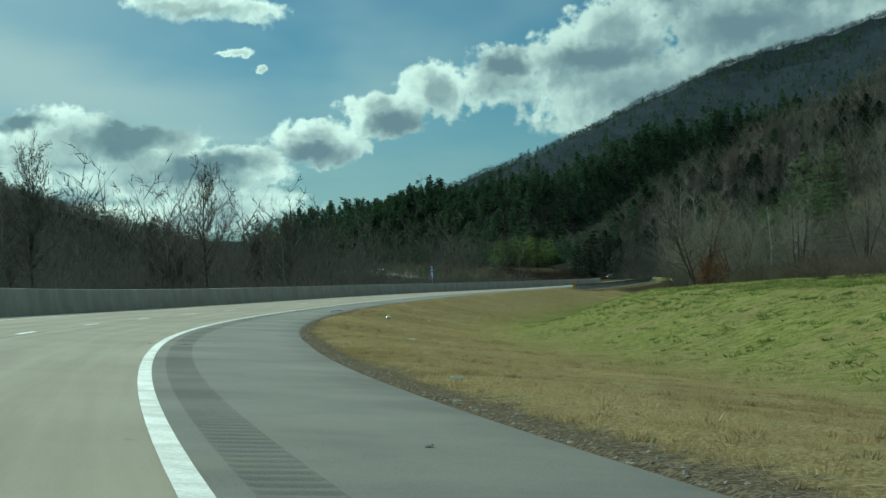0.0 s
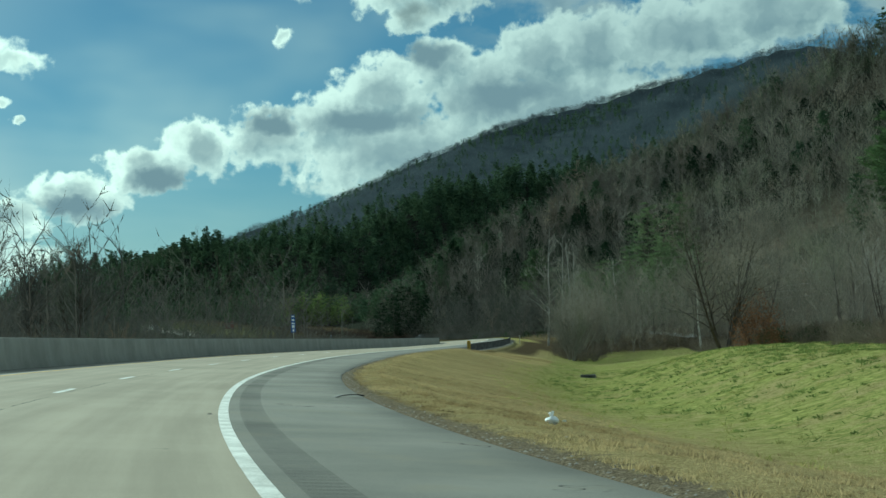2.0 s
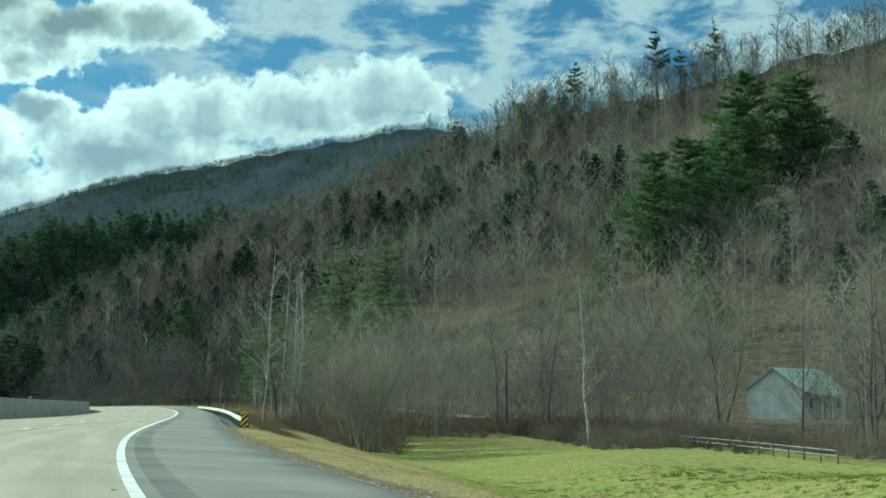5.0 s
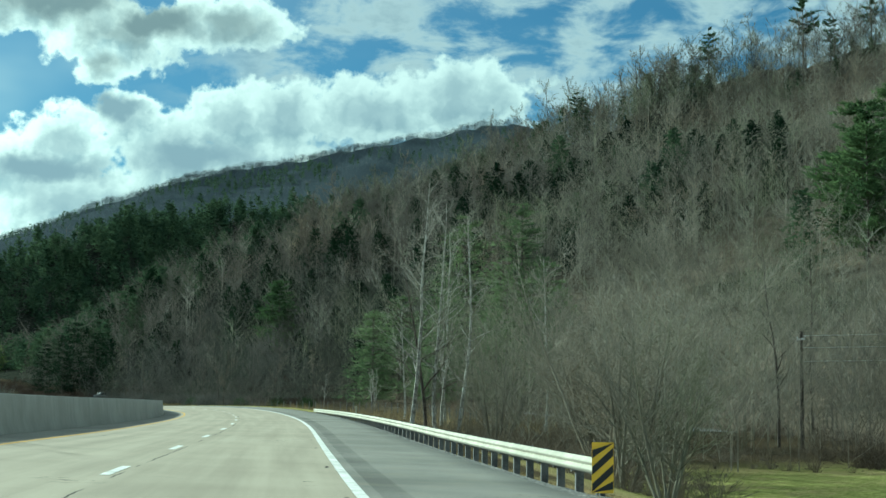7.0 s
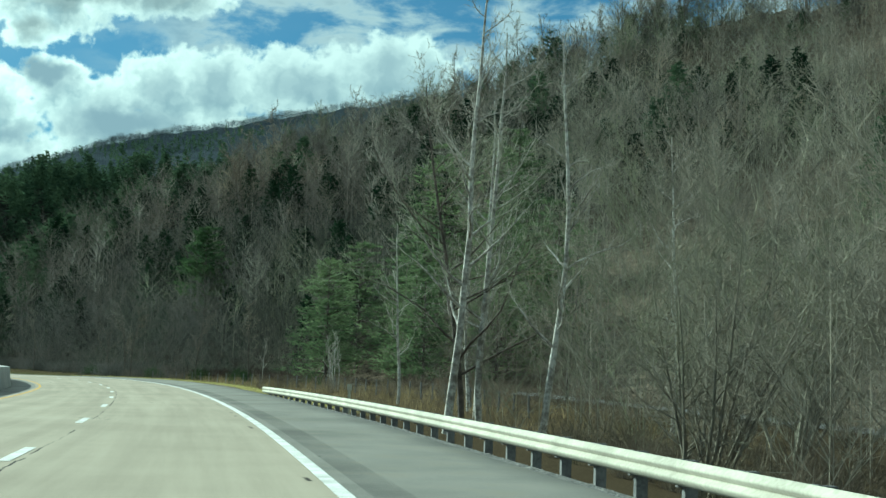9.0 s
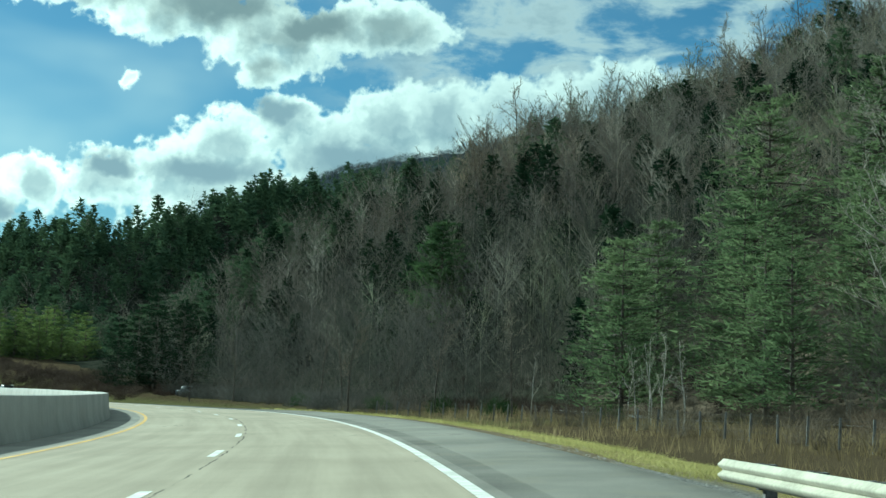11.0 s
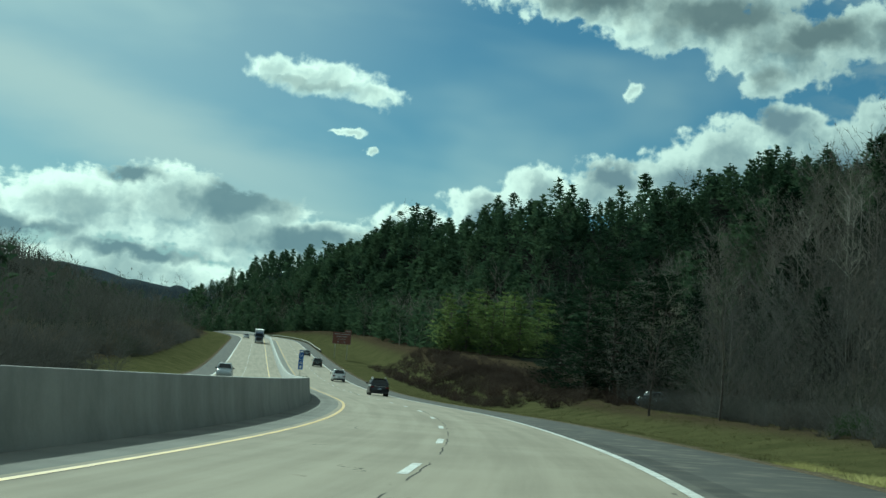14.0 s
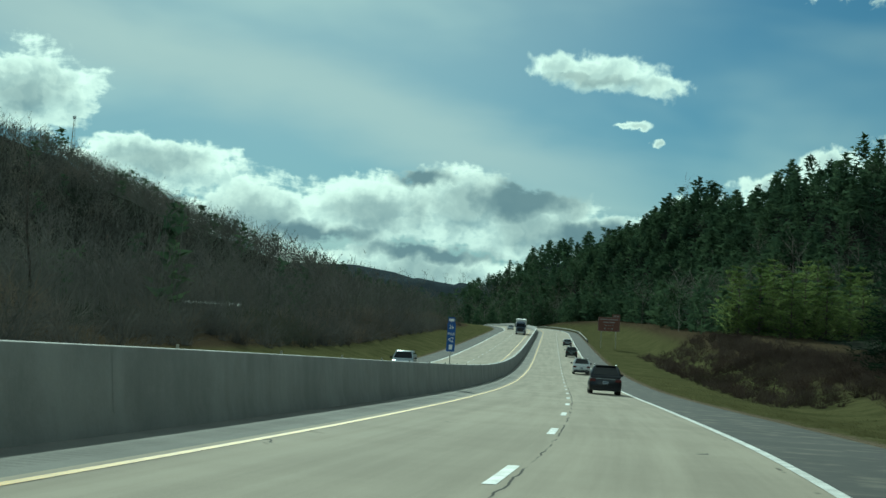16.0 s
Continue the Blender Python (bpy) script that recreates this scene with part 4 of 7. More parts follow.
def simple_bare(seed, height, tris=110, wide=1.0, spread=0.30, low=0.3, stem=1.0, n1=10, twig=1.0):
    """A far bare tree: a thin trunk and a haze of rising twigs."""
    rng = np.random.default_rng(seed)
    f = rng.uniform(low, 0.9, n1)
    a = rng.uniform(0, 6.28, n1)
    L = height * spread * (1.2 - 0.7 * f)
    B = np.column_stack([0 * f, 0 * f, f * height])
    T = B + np.column_stack([np.cos(a) * L, np.sin(a) * L, L * rng.uniform(0.7, 1.5, n1)])
    k = rng.integers(0, n1, tris)
    t = rng.uniform(0.15, 1, tris)[:, None]
    b = B[k] + (T[k] - B[k]) * t
    e = b + unit(unit(T[k] - B[k]) + rng.normal(0, 0.65, (tris, 3)) + np.array([0, 0, 0.35])) * (height * twig * rng.uniform(0.045, 0.125, tris))[:, None]
    P = np.concatenate([[[0, 0, -0.5], [0, 0, 0.45 * height]], B, b])
    Q = np.concatenate([[[0.1, 0, 0.6 * height], [0, 0.1, 0.98 * height]], T, e])
    W = np.concatenate([[0.20 * wide * stem, 0.13 * wide * stem], np.full(n1, 0.10 * wide * stem), np.full(tris, 0.066 * wide)])
    return ribbon(P, Q, W, rng)


def thicket_clump(seed, height, stems=46, twigs_=80, wide=0.05, spread=0.6):
    """A bush: arching stems fanning from the ground, each with side twigs."""
    rng = np.random.default_rng(seed)
    a = rng.uniform(0, 6.28, stems)
    foot = np.column_stack([np.cos(a), np.sin(a), 0 * a]) * (0.12 * height * rng.uniform(0, 1, stems))[:, None]
    out = spread * height * rng.uniform(0.1, 1.0, stems) ** 0.7
    top = height * np.sqrt(np.clip(1.05 - (out / (spread * height)) ** 2, 0.1, 1)) * rng.uniform(0.6, 1.0, stems)
    mid = foot + np.column_stack([np.cos(a) * out * 0.4, np.sin(a) * out * 0.4, top * 0.62])
    tip = foot + np.column_stack([np.cos(a) * out, np.sin(a) * out, top])
    k = rng.integers(0, stems, twigs_)
    b = mid[k] + (tip[k] - mid[k]) * rng.uniform(-0.6, 0.9, twigs_)[:, None]
    e = b + unit(unit(tip[k] - mid[k]) + rng.normal(0, 0.8, (twigs_, 3))) * (height * rng.uniform(0.10, 0.26, twigs_))[:, None]
    v, f = ribbon(np.concatenate([foot, mid, b]), np.concatenate([mid, tip, e]),
                  np.concatenate([np.full(stems, wide * 1.3), np.full(stems, wide), np.full(twigs_, wide * 0.8)]), rng)
    return v, f


def simple_pine(seed, height, tris=150, width=0.24, bare=0.25, wide=1.0):
    """A far pine: broad uneven tiers of needle tufts, thinner below, rounded at the top."""
    rng = np.random.default_rng(seed)
    f = bare + (1 - bare) * rng.uniform(0, 1, tris) ** 0.95
    layer = np.round(f * 11) / 11
    f = layer * 0.45 + f * 0.55
    a = rng.uniform(0, 6.28, tris)
    lob = 1 + 0.35 * np.sin(a * 2 + layer * 17 + seed) + 0.2 * np.sin(a * 3 + layer * 31)
    reach = height * width * np.clip(1.03 - f, 0, 1) ** 0.5 * lob * (0.6 + 0.4 * np.clip((f - bare) * 5, 0, 1)) + 0.2
    rad = reach * rng.uniform(0.2, 1.0, tris)
    c = np.column_stack([np.cos(a) * rad, np.sin(a) * rad, f * height + rng.normal(0, 0.35, tris)])
    d = unit(np.column_stack([np.cos(a), np.sin(a), rng.uniform(-0.05, 0.45, tris)]) + rng.normal(0, 0.5, (tris, 3)) * np.array([1, 1, 0.45]))
    l = height * rng.uniform(0.03, 0.062, tris) * wide
    w = l * rng.uniform(0.55, 1.0, tris)
    return ribbon(np.concatenate([[[0, 0, 0]], c - d * l[:, None] * 0.5]), np.concatenate([[[0, 0, height]], c + d * l[:, None]]), np.concatenate([[0.35], w]), rng)


def scatter(name, kinds, xy, scales, rng, mat, label, category, sink=0.3):
    """Many far trees as one object."""
    z, _, _ = land(xy[:, 0], xy[:, 1])
    out = []
    pick = rng.integers(0, len(kinds), len(xy))
    turn = rng.uniform(0, 6.28, len(xy))
    vs, fs, n = [], [], 0
    for k, (v, f) in enumerate(kinds):
        i = np.where(pick == k)[0]
        if not len(i):
            continue
        c, s = np.cos(turn[i])[:, None], np.sin(turn[i])[:, None]
        sc = scales[i][:, None]
        X = (v[None, :, 0] * c - v[None, :, 1] * s) * sc + xy[i, 0][:, None]
        Y = (v[None, :, 0] * s + v[None, :, 1] * c) * sc + xy[i, 1][:, None]
        Z = v[None, :, 2] * sc + (z[i] - sink)[:, None]
        vs.append(np.stack([X, Y, Z], -1).reshape(-1, 3))
        fs.append((f[None] + (np.arange(len(i)) * len(v))[:, None, None]).reshape(-1, 3) + n)
        n += len(i) * len(v)
    ob = new(name, mesh_from(name, np.concatenate(vs), np.concatenate(fs), mat))
    return tagged(ob, label, category, kind="stuff")


rng = np.random.default_rng(11)
SIMPLE = [simple_bare(100 + i, 14.0, 390, 0.50, 0.34, 0.14, 1.25, 18, 0.72) for i in range(8)]
SIMPLE_FAR = [simple_bare(115 + i, 13.0, 116, 1.12, 0.38, 0.08, 0.9, 12, 0.85) for i in range(8)]
THICKET = [simple_bare(145 + i, 13.0, 80, 1.5, 0.36, 0.03, 0.65) for i in range(6)]
EDGE_TREES = [simple_bare(152 + i, 12.0, 300, 0.42, 0.36, 0.02, 0.9) for i in range(6)]
FOOT_TREES = [simple_bare(140 + i, 13.0, 170, 0.62, 0.36, 0.05, 1.0, 14, 0.8) for i in range(6)]
SIMPLE_THIN = [simple_bare(130 + i, 15.0, 130, 0.60, 0.2, 0.34, 1.3, 12, 0.8) for i in range(4)]
FAR_BARE = [simple_bare(160 + i, 14.0, 20, 6.2, 0.48, 0.06, 0.35) for i in range(6)]
FAR_PINE = [simple_pine(180 + i, 16.0, 34, 0.27, 0.2, 2.6) for i in range(5)]
FINE_PINE = [simple_pine(190 + i, 15.0, 560, 0.28, 0.10, 1.0) for i in range(6)]
MID_PINE = [simple_pine(200 + i, 15.0, 330, 0.27, 0.14, 1.25) for i in range(7)]
RIDGE_PINE = [simple_pine(215 + i, 15.0, 170, 0.28, 0.14, 1.65) for i in range(8)]
LOW_PINE = [simple_pine(225 + i, 16.0, 84, 0.30, 0.10, 2.10) for i in range(6)]


def sow(n, x0, x1, y0, y1, keep):
    xy = np.column_stack([rng.uniform(x0, x1, n), rng.uniform(y0, y1, n)])
    z, s, lat = land(xy[:, 0], xy[:, 1])
    return xy[keep(xy, z, s, lat)]


def patches(xy, scale, cut):
    return (np.sin(xy[:, 0] / scale + 0.7) * np.cos(xy[:, 1] / scale * 1.3) + 0.5 * np.sin((xy[:, 0] + xy[:, 1]) / scale * 1.9)) > cut


def before_crest(name, xy, over):
    """Whether places lie on the road's side of a hill's crest, or at most so far over it."""
    c = np.array(HILLS[name], float)[:, :2]
    best, side = np.full(len(xy), 1e9), np.zeros(len(xy))
    for p, q in zip(c[:-1], c[1:]):
        d = q - p
        t = np.clip(((xy - p) @ d) / (d @ d), 0, 1)
        v = xy - p - t[:, None] * d
        dist = np.hypot(v[:, 0], v[:, 1])
        cross = (d[0] * v[:, 1] - d[1] * v[:, 0]) / np.hypot(*d)
        side = np.where(dist < best, cross, side)
        best = np.minimum(best, dist)
    return side, best


def grove_sightline(q):
    """The camera's sight line to the young pine grove, kept free of trees."""
    d = q[:, 1] - 424
    return (q[:, 1] < 702) & (q[:, 0] > 44 - 0.075 * d) & (q[:, 0] < 47 + 0.036 * d)


def house_sightlines(q):
    """Gaps cut in the trees along the camera's sight lines to the house."""
    gap = np.zeros(len(q), bool)
    for a, b, wide in (((26.5, 136.0), (107.0, 260.0), 4.5), ((46.0, 205.0), (100.0, 263.0), 4.0)):
        a, b = np.array(a), np.array(b)
        u = np.clip(((q - a) @ (b - a)) / ((b - a) @ (b - a)), 0, 1)
        gap |= np.hypot(*(q - a - u[:, None] * (b - a)).T) < wide
    return gap


# the near hill
def on_near(xy, z, s, lat):
    side, best = before_crest("near", xy, 0)
    grove = (xy[:, 0] > 78) & (xy[:, 0] < 118) & (xy[:, 1] > 372) & (xy[:, 1] < 428)
    return (lat > 46) & (s < 640) & ((side < 14) | (xy[:, 0] < 180)) & ~grove & ~((xy[:, 0] > 84) & (xy[:, 0] < 114) & (xy[:, 1] > 244) & (xy[:, 1] < 277)) & ~house_sightlines(xy)


xy = sow(15500, 30, 470, -60, 640, on_near)
# the flank outside the camera's view keeps only a tenth of its trees
xy = xy[(xy[:, 1] > 65 + 1.2 * xy[:, 0]) | (rng.uniform(size=len(xy)) < 0.10)]
pine = (patches(xy, 28.0, 1.12) & (rng.uniform(size=len(xy)) < 0.5)) | (rng.uniform(size=len(xy)) < 0.02)
s_, lat_ = to_road(xy[:, 0], xy[:, 1])
pine &= (lat_ > 85) & (hill_height(xy[:, 0], xy[:, 1]) < 58)
close = (lat_ < 130) & ~pine
front = s_ < 330
far_end = (s_ > 470) & (lat_ < 130) & ~pine
scatter("dark_bare_woods", SIMPLE_FAR, xy[far_end], rng.uniform(0.6, 1.05, far_end.sum()), rng, M_TWIG_FOOT, "dark bare woods where the hill comes down to the road", "woods")
centre = close & (s_ >= 330) & (s_ <= 470)
scatter("middle_bare_woods", SIMPLE + SIMPLE_THIN, xy[centre], rng.uniform(0.6, 1.1, centre.sum()), rng, M_TWIG, "grey-brown bare woods at the foot of the hill", "woods")
close = close & front
scatter("bare_woods", SIMPLE + SIMPLE_THIN, xy[close], rng.uniform(0.6, 1.1, close.sum()), rng, M_TWIG, "bare grey-brown winter woods on the near hillside", "woods")
high = (lat_ >= 130) & ~pine
scatter("upper_bare_woods", SIMPLE_FAR, xy[high], rng.uniform(0.6, 1.1, high.sum()), rng, M_TWIG, "bare brown woods high on the near hillside", "woods")
more = sow(7600, 40, 330, 380, 640, lambda q, z, s, lat: (s > 428) & (s < 650) & (lat > 27) & (lat < 170) & ~grove_sightline(q) & ~((q[:, 0] > 78) & (q[:, 0] < 118) & (q[:, 1] < 428)))
low = land(more[:, 0], more[:, 1])[2] < 44
ever = (rng.uniform(size=len(more)) < 0.11) & ~low
scatter("foot_thicket", FOOT_TREES, more[~ever], np.where(low, 0.35, 0.62)[~ever] * rng.uniform(0.7, 1.2, (~ever).sum()), rng, M_TWIG_FOOT, "dense dark thicket at the foot of the hill", "woods")
scatter("foot_pines", FINE_PINE, more[ever], rng.uniform(0.4, 0.8, ever.sum()), rng, M_PINE_SHADED, "dark pines low on the hillside", "woods")
scatter("hillside_pines", FINE_PINE, xy[pine], rng.uniform(0.55, 1.0, pine.sum()), rng, M_PINE, "scattered dark green pines on the near hillside", "woods")
pale = sow(1500, 40, 330, 60, 560, on_near)
pale = pale[pale[:, 1] > 65 + 1.2 * pale[:, 0]]
scatter("pale_trunked_woods", SIMPLE_THIN, pale, rng.uniform(0.6, 1.0, len(pale)), rng, M_TWIG_PALE, "pale-barked bare trees among the darker woods", "woods")

# the pine ridge and the slope behind the valley
xy = sow(11500, -330, 460, 560, 1420, lambda q, z, s, lat: (lat > np.where(s > 650, 22, 48)) & (s > 540) & ~grove_sightline(q))
rise = hill_height(xy[:, 0], xy[:, 1])
high = rise / 45 + rng.normal(0, 0.4, len(xy)) > 0.40
crown = xy[high]
nigh = crown[:, 1] < 780
scatter("lower_ridge_pines", MID_PINE, crown[nigh], rng.uniform(0.45, 0.95, nigh.sum()), rng, M_PINE, "dark green pines on the nearer slope of the ridge", "woods")
crown = crown[~nigh][:3900]
scatter("ridge_pines", RIDGE_PINE, crown, rng.uniform(0.50, 1.08, len(crown)), rng, M_PINE, "dark green pines crowning the wooded ridge", "woods")
scatter("ridge_bare_woods", SIMPLE_FAR, xy[~high], rng.uniform(0.75, 1.1, (~high).sum()), rng, M_TWIG_FOOT, "bare brown woods on the lower ridge", "woods")

xy = sow(8600, -190, 240, 600, 1240, lambda q, z, s, lat: (lat > np.where(s > 650, 22, 48)) & (s > 590) & ~grove_sightline(q))
scatter("ridge_understorey", LOW_PINE, xy, rng.uniform(0.40, 0.75, len(xy)), rng, M_PINE, "dense dark evergreens covering the slope of the ridge", "woods")

# the far mountain, the left-hand hill and the gap between them
xy = sow(13000, -300, 1500, 1200, 2760, lambda q, z, s, lat: (z > 18) & (before_crest("far", q, 0)[0] < 60))
pine = ((rng.uniform(size=len(xy)) < 0.22) | patches(xy, 150.0, 0.7)) & (before_crest("far", xy, 0)[0] < -45)
scatter("mountain_woods", FAR_BARE, xy[~pine], rng.uniform(0.6, 1.05, (~pine).sum()), rng, M_TWIG_HAZE, "bare woods covering the far blue mountain", "woods", 2.5)
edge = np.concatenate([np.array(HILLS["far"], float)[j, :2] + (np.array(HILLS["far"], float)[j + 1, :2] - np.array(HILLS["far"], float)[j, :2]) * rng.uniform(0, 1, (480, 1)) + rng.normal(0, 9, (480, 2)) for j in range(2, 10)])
scatter("mountain_crest_woods", FAR_BARE, edge, rng.uniform(0.55, 0.85, len(edge)), rng, M_TWIG_HAZE, "fringe of bare trees along the far mountain's crest", "woods", 3.0)
scatter("mountain_pines", FAR_PINE, xy[pine], rng.uniform(0.7, 1.1, pine.sum()), rng, M_PINE, "pines dotted over the far mountain", "woods")
xy = sow(10500, -900, -20, 380, 1800, lambda q, z, s, lat: (lat < -46) & (lat > -600))
xy = xy[(xy[:, 0] > -150 - 0.62 * (xy[:, 1] - 423)) | (rng.uniform(size=len(xy)) < 0.15)]
pine = rng.uniform(size=len(xy)) < 0.07
LEFT_TREES = [simple_bare(230 + i, 12.0, 28, 3.4, 0.46, 0.04, 0.35) for i in range(6)]
scatter("left_hill_woods", LEFT_TREES, xy[~pine], rng.uniform(0.7, 1.1, (~pine).sum()), rng, M_TWIG_SHADED, "bare dark woods on the hill across the valley", "woods")
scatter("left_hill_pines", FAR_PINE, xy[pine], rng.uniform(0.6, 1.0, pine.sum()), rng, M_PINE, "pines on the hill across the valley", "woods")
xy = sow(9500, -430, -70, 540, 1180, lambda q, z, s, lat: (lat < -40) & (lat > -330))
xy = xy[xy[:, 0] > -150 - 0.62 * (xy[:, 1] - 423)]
scatter("left_hill_thicket", LEFT_TREES, xy, rng.uniform(0.65, 1.0, len(xy)), rng, M_TWIG_SHADED, "close-grown young woods on the hill across the valley", "woods")
xy = sow(1800, -1000, 0, 1600, 2400, lambda q, z, s, lat: (lat < -60) | (s > 1080))
scatter("gap_woods", FAR_BARE, xy, rng.uniform(0.8, 1.2, len(xy)), rng, M_TWIG_SHADED, "distant bare woods in the valley's gap", "woods")
# the belt of trees beyond the opposite carriageway, with brush along its edge
xy = sow(6400, -230, 60, -60, 900, lambda q, z, s, lat: (lat < np.where(s < 500, -27, -32) - 2.5 * np.sin(s / 23)) & (lat > -130))
s_, lat_ = to_road(xy[:, 0], xy[:, 1])
size = rng.uniform(0.35, 0.72, len(xy)) * np.interp(s_, [0, 100, 140, 300, 380, 400], [1.3, 1.3, 1.65, 1.65, 1.3, 1.0])
near = (s_ > 400) & (s_ < 640) & (lat_ > -75)
scatter("left_belt_woods", THICKET, xy[~near], size[~near], rng, M_TWIG_SHADED, "belt of bare trees beyond the opposite carriageway", "woods")
scatter("left_belt_thicket", EDGE_TREES, xy[near], size[near] * 1.05, rng, M_TWIG_SHADED, "close dark thicket beyond the median wall", "woods")

# ---------------------------------------------------------------- brush and near trees
BRUSH = [thicket_clump(300 + i, 2.2, 34, 60, 0.030, 0.75) for i in range(7)]
FAR_BRUSH = [thicket_clump(310 + i, 2.4, 34, 50, 0.075, 0.85) for i in range(7)]


def along(n, s0, s1, e0, e1):
    s, e = rng.uniform(s0, s1, n), rng.uniform(e0, e1, n)
    P = on_road(s, e + shoulder_width(s))
    return P[:, :2]


xy = np.concatenate([along(520, 262, 392, 15, 40), along(260, 225, 270, 33, 45), along(240, 248, 300, 9, 16), along(420, 236, 272, 27.5, 37), along(300, 60, 170, 26, 44), along(900, 60, 225, 37, 48)])
scatter("roadside_brush", BRUSH, xy, rng.uniform(0.4, 1.0, len(xy)), rng, M_BRUSH, "tangled brown brush and brambles below the highway", "brush", 0.1)
def beside(n, s0, s1, l0, l1):
    s = rng.uniform(s0, s1, n)
    return on_road(s, rng.uniform(l0, l1, n))[:, :2]


xy = np.concatenate([beside(600, -20, 500, -29, -24.2), beside(560, 420, 780, -37, -29.5)])
scatter("left_hedge", BRUSH, xy, rng.uniform(0.8, 1.7, len(xy)), rng, M_TWIG_SHADED, "dark tangled hedge beyond the opposite carriageway", "brush", 0.1)
xy = along(620, 92, 176, 27, 37)
scatter("bank_brush", BRUSH, xy, rng.uniform(0.35, 0.9, len(xy)), rng, M_BRUSH, "low tangled brush along the top of the bank", "brush", 0.1)
xy = np.concatenate([along(300, 395, 500, 27, 46), along(620, 520, 640, 14, 40), along(760, 535, 690, 7.5, 24), along(160, 575, 690, 14, 30)])
scatter("brambles", FAR_BRUSH, xy, rng.uniform(0.35, 0.75, len(xy)), rng, M_BRAMBLE, "dull dark brown brambles at the foot of the ridge", "brush", 0.1)
s_ = rng.uniform(432, 540, 420)
e_ = np.interp(s_, [432, 446, 465, 488, 531, 540], [14.5, 15.5, 17, 19, 23.5, 24]) + rng.uniform(0.3, 9, 420)
xy = on_road(s_, e_ + shoulder_width(s_))[:, :2]
scatter("foot_brush", BRUSH, xy, rng.uniform(0.6, 1.35, len(xy)), rng, M_TWIG_SHADED, "dark dense brush where the bank meets the woods", "brush", 0.1)
xy = sow(5200, -200, 60, -40, 860, lambda q, z, s, lat: (lat < np.where(s < 500, -24.5, -30)) & (lat > -44))
scatter("left_brush", BRUSH, xy, rng.uniform(0.7, 2.0, len(xy)), rng, M_BRUSH, "dark brush along the edge of the valley woods", "brush", 0.1)
xy = np.concatenate([along(420, 90, 225, 40, 60), along(520, 225, 420, 32, 50), along(90, 420, 450, 34, 60)])
xy = xy[~house_sightlines(xy)]
scatter("woodland_edge", EDGE_TREES, xy, rng.uniform(0.32, 0.75, len(xy)), rng, M_TWIG_FOOT, "young bare trees along the woodland edge", "woods")


xy = along(150, 262, 322, 11, 34)
scatter("belt_trees", EDGE_TREES, xy, rng.uniform(0.6, 1.05, len(xy)), rng, M_TWIG, "bare trees crowding behind the guardrail", "woods")


xy = np.concatenate([along(330, 438, 545, 32, 64), along(70, 432, 530, 21, 34)])
scatter("foot_trees", EDGE_TREES, xy, rng.uniform(0.6, 1.05, len(xy)), rng, M_TWIG_SHADED, "bare trees along the foot of the ridge", "woods")
xy = sow(90, 58, 99, 232, 264, lambda q, z, s, lat: (lat > 36) & ~house_sightlines(q))
scatter("yard_trees", EDGE_TREES, xy, rng.uniform(0.5, 1.0, len(xy)), rng, M_TWIG, "bare young trees between the side road and the house", "woods")


def as_tree(name, label, x, y, meshes, mats, turn=0.0, group="", size=1.0, z=None):
    t = thing(name, label, "tree" if "shrub" not in name and "bush" not in name else "shrub", group)
    z0 = land([x], [y])[0][0] if z is None else z
    t.matrix_basis = pose(x, y, z0, 0, 0, turn) @ Matrix.Scale(size, 4)
    names = ("trunk", "crown")
    for nm, (v, f), m in zip(names, meshes, mats):
        ob = new(nm, mesh_from(nm, v, f, m))
        ob.parent = t
    return t


def stand(name, label, spots, meshes, mats, group):
    """Repeats of one tree."""
    first = None
    for i, (x, y, size) in enumerate(spots):
        if first is None:
            first = as_tree(name, label, x, y, meshes, mats, 40.0 * i, group, size)
        else:
            c = copy_thing(first, Matrix())
            c.matrix_basis = pose(x, y, land([x], [y])[0][0], 0, 0, 67.0 * i) @ Matrix.Scale(size, 4)
    return first


BARE = (M_BARK, M_TWIG)
PALE = (M_BARK_PALE, M_TWIG_PALE)
as_tree("spreading_tree", "dark many-stemmed bare tree leaning over the bank", 27.1, 152.7, bare_tree(7, 10.5, 0.42, 14, 7, 0.16, 1.2, 0.2, 0.7, 6, 4), (M_BARK, M_TWIG))
as_tree("spreading_tree", "dark bare tree with rising stems behind the bank", 32.5, 160.5, bare_tree(8, 9.0, 0.40, 12, 4, 0.05, 1.0, 0.25, 0.8, 5, 3), BARE, 70)
whip = bare_tree(9, 9.0, 0.26, 11, 5, 0.0, 1.0, 0.25, 1.3, 4, 3)
stand("whip_tree", "upright pale bare saplings growing in a clump", [(34, 139, 1.0), (38, 131, 0.9), (43, 136, 1.05), (37, 147, 0.8), (41, 122, 0.95), (48, 128, 1.1), (36, 113, 0.85), (46, 111, 1.0), (52, 143, 1.1), (39, 101, 0.9)], whip, (M_BARK, M_TWIG_PALE), "whip trees on the bank")
syc = bare_tree(21, 21.0, 0.20, 18, 1, 0.03, 1.2, 0.22, 0.75, 6, 3)
syc_b = bare_tree(22, 20.0, 0.22, 18, 1, 0.05, 1.2, 0.25, 0.7, 6, 3)
stand("sycamore", "tall pale-barked bare sycamore beside the guardrail", [(48.5, 295.0, 1.0), (50.5, 290.0, 0.85)], syc, PALE, "sycamores")
stand("sycamore", "tall pale-barked bare sycamore with a slender trunk", [(52.4, 299.4, 0.98), (56.5, 308.0, 0.9), (61.0, 296.0, 0.75), (60.0, 326.5, 0.62), (60.8, 317.5, 0.7)], syc_b, PALE, "sycamores")
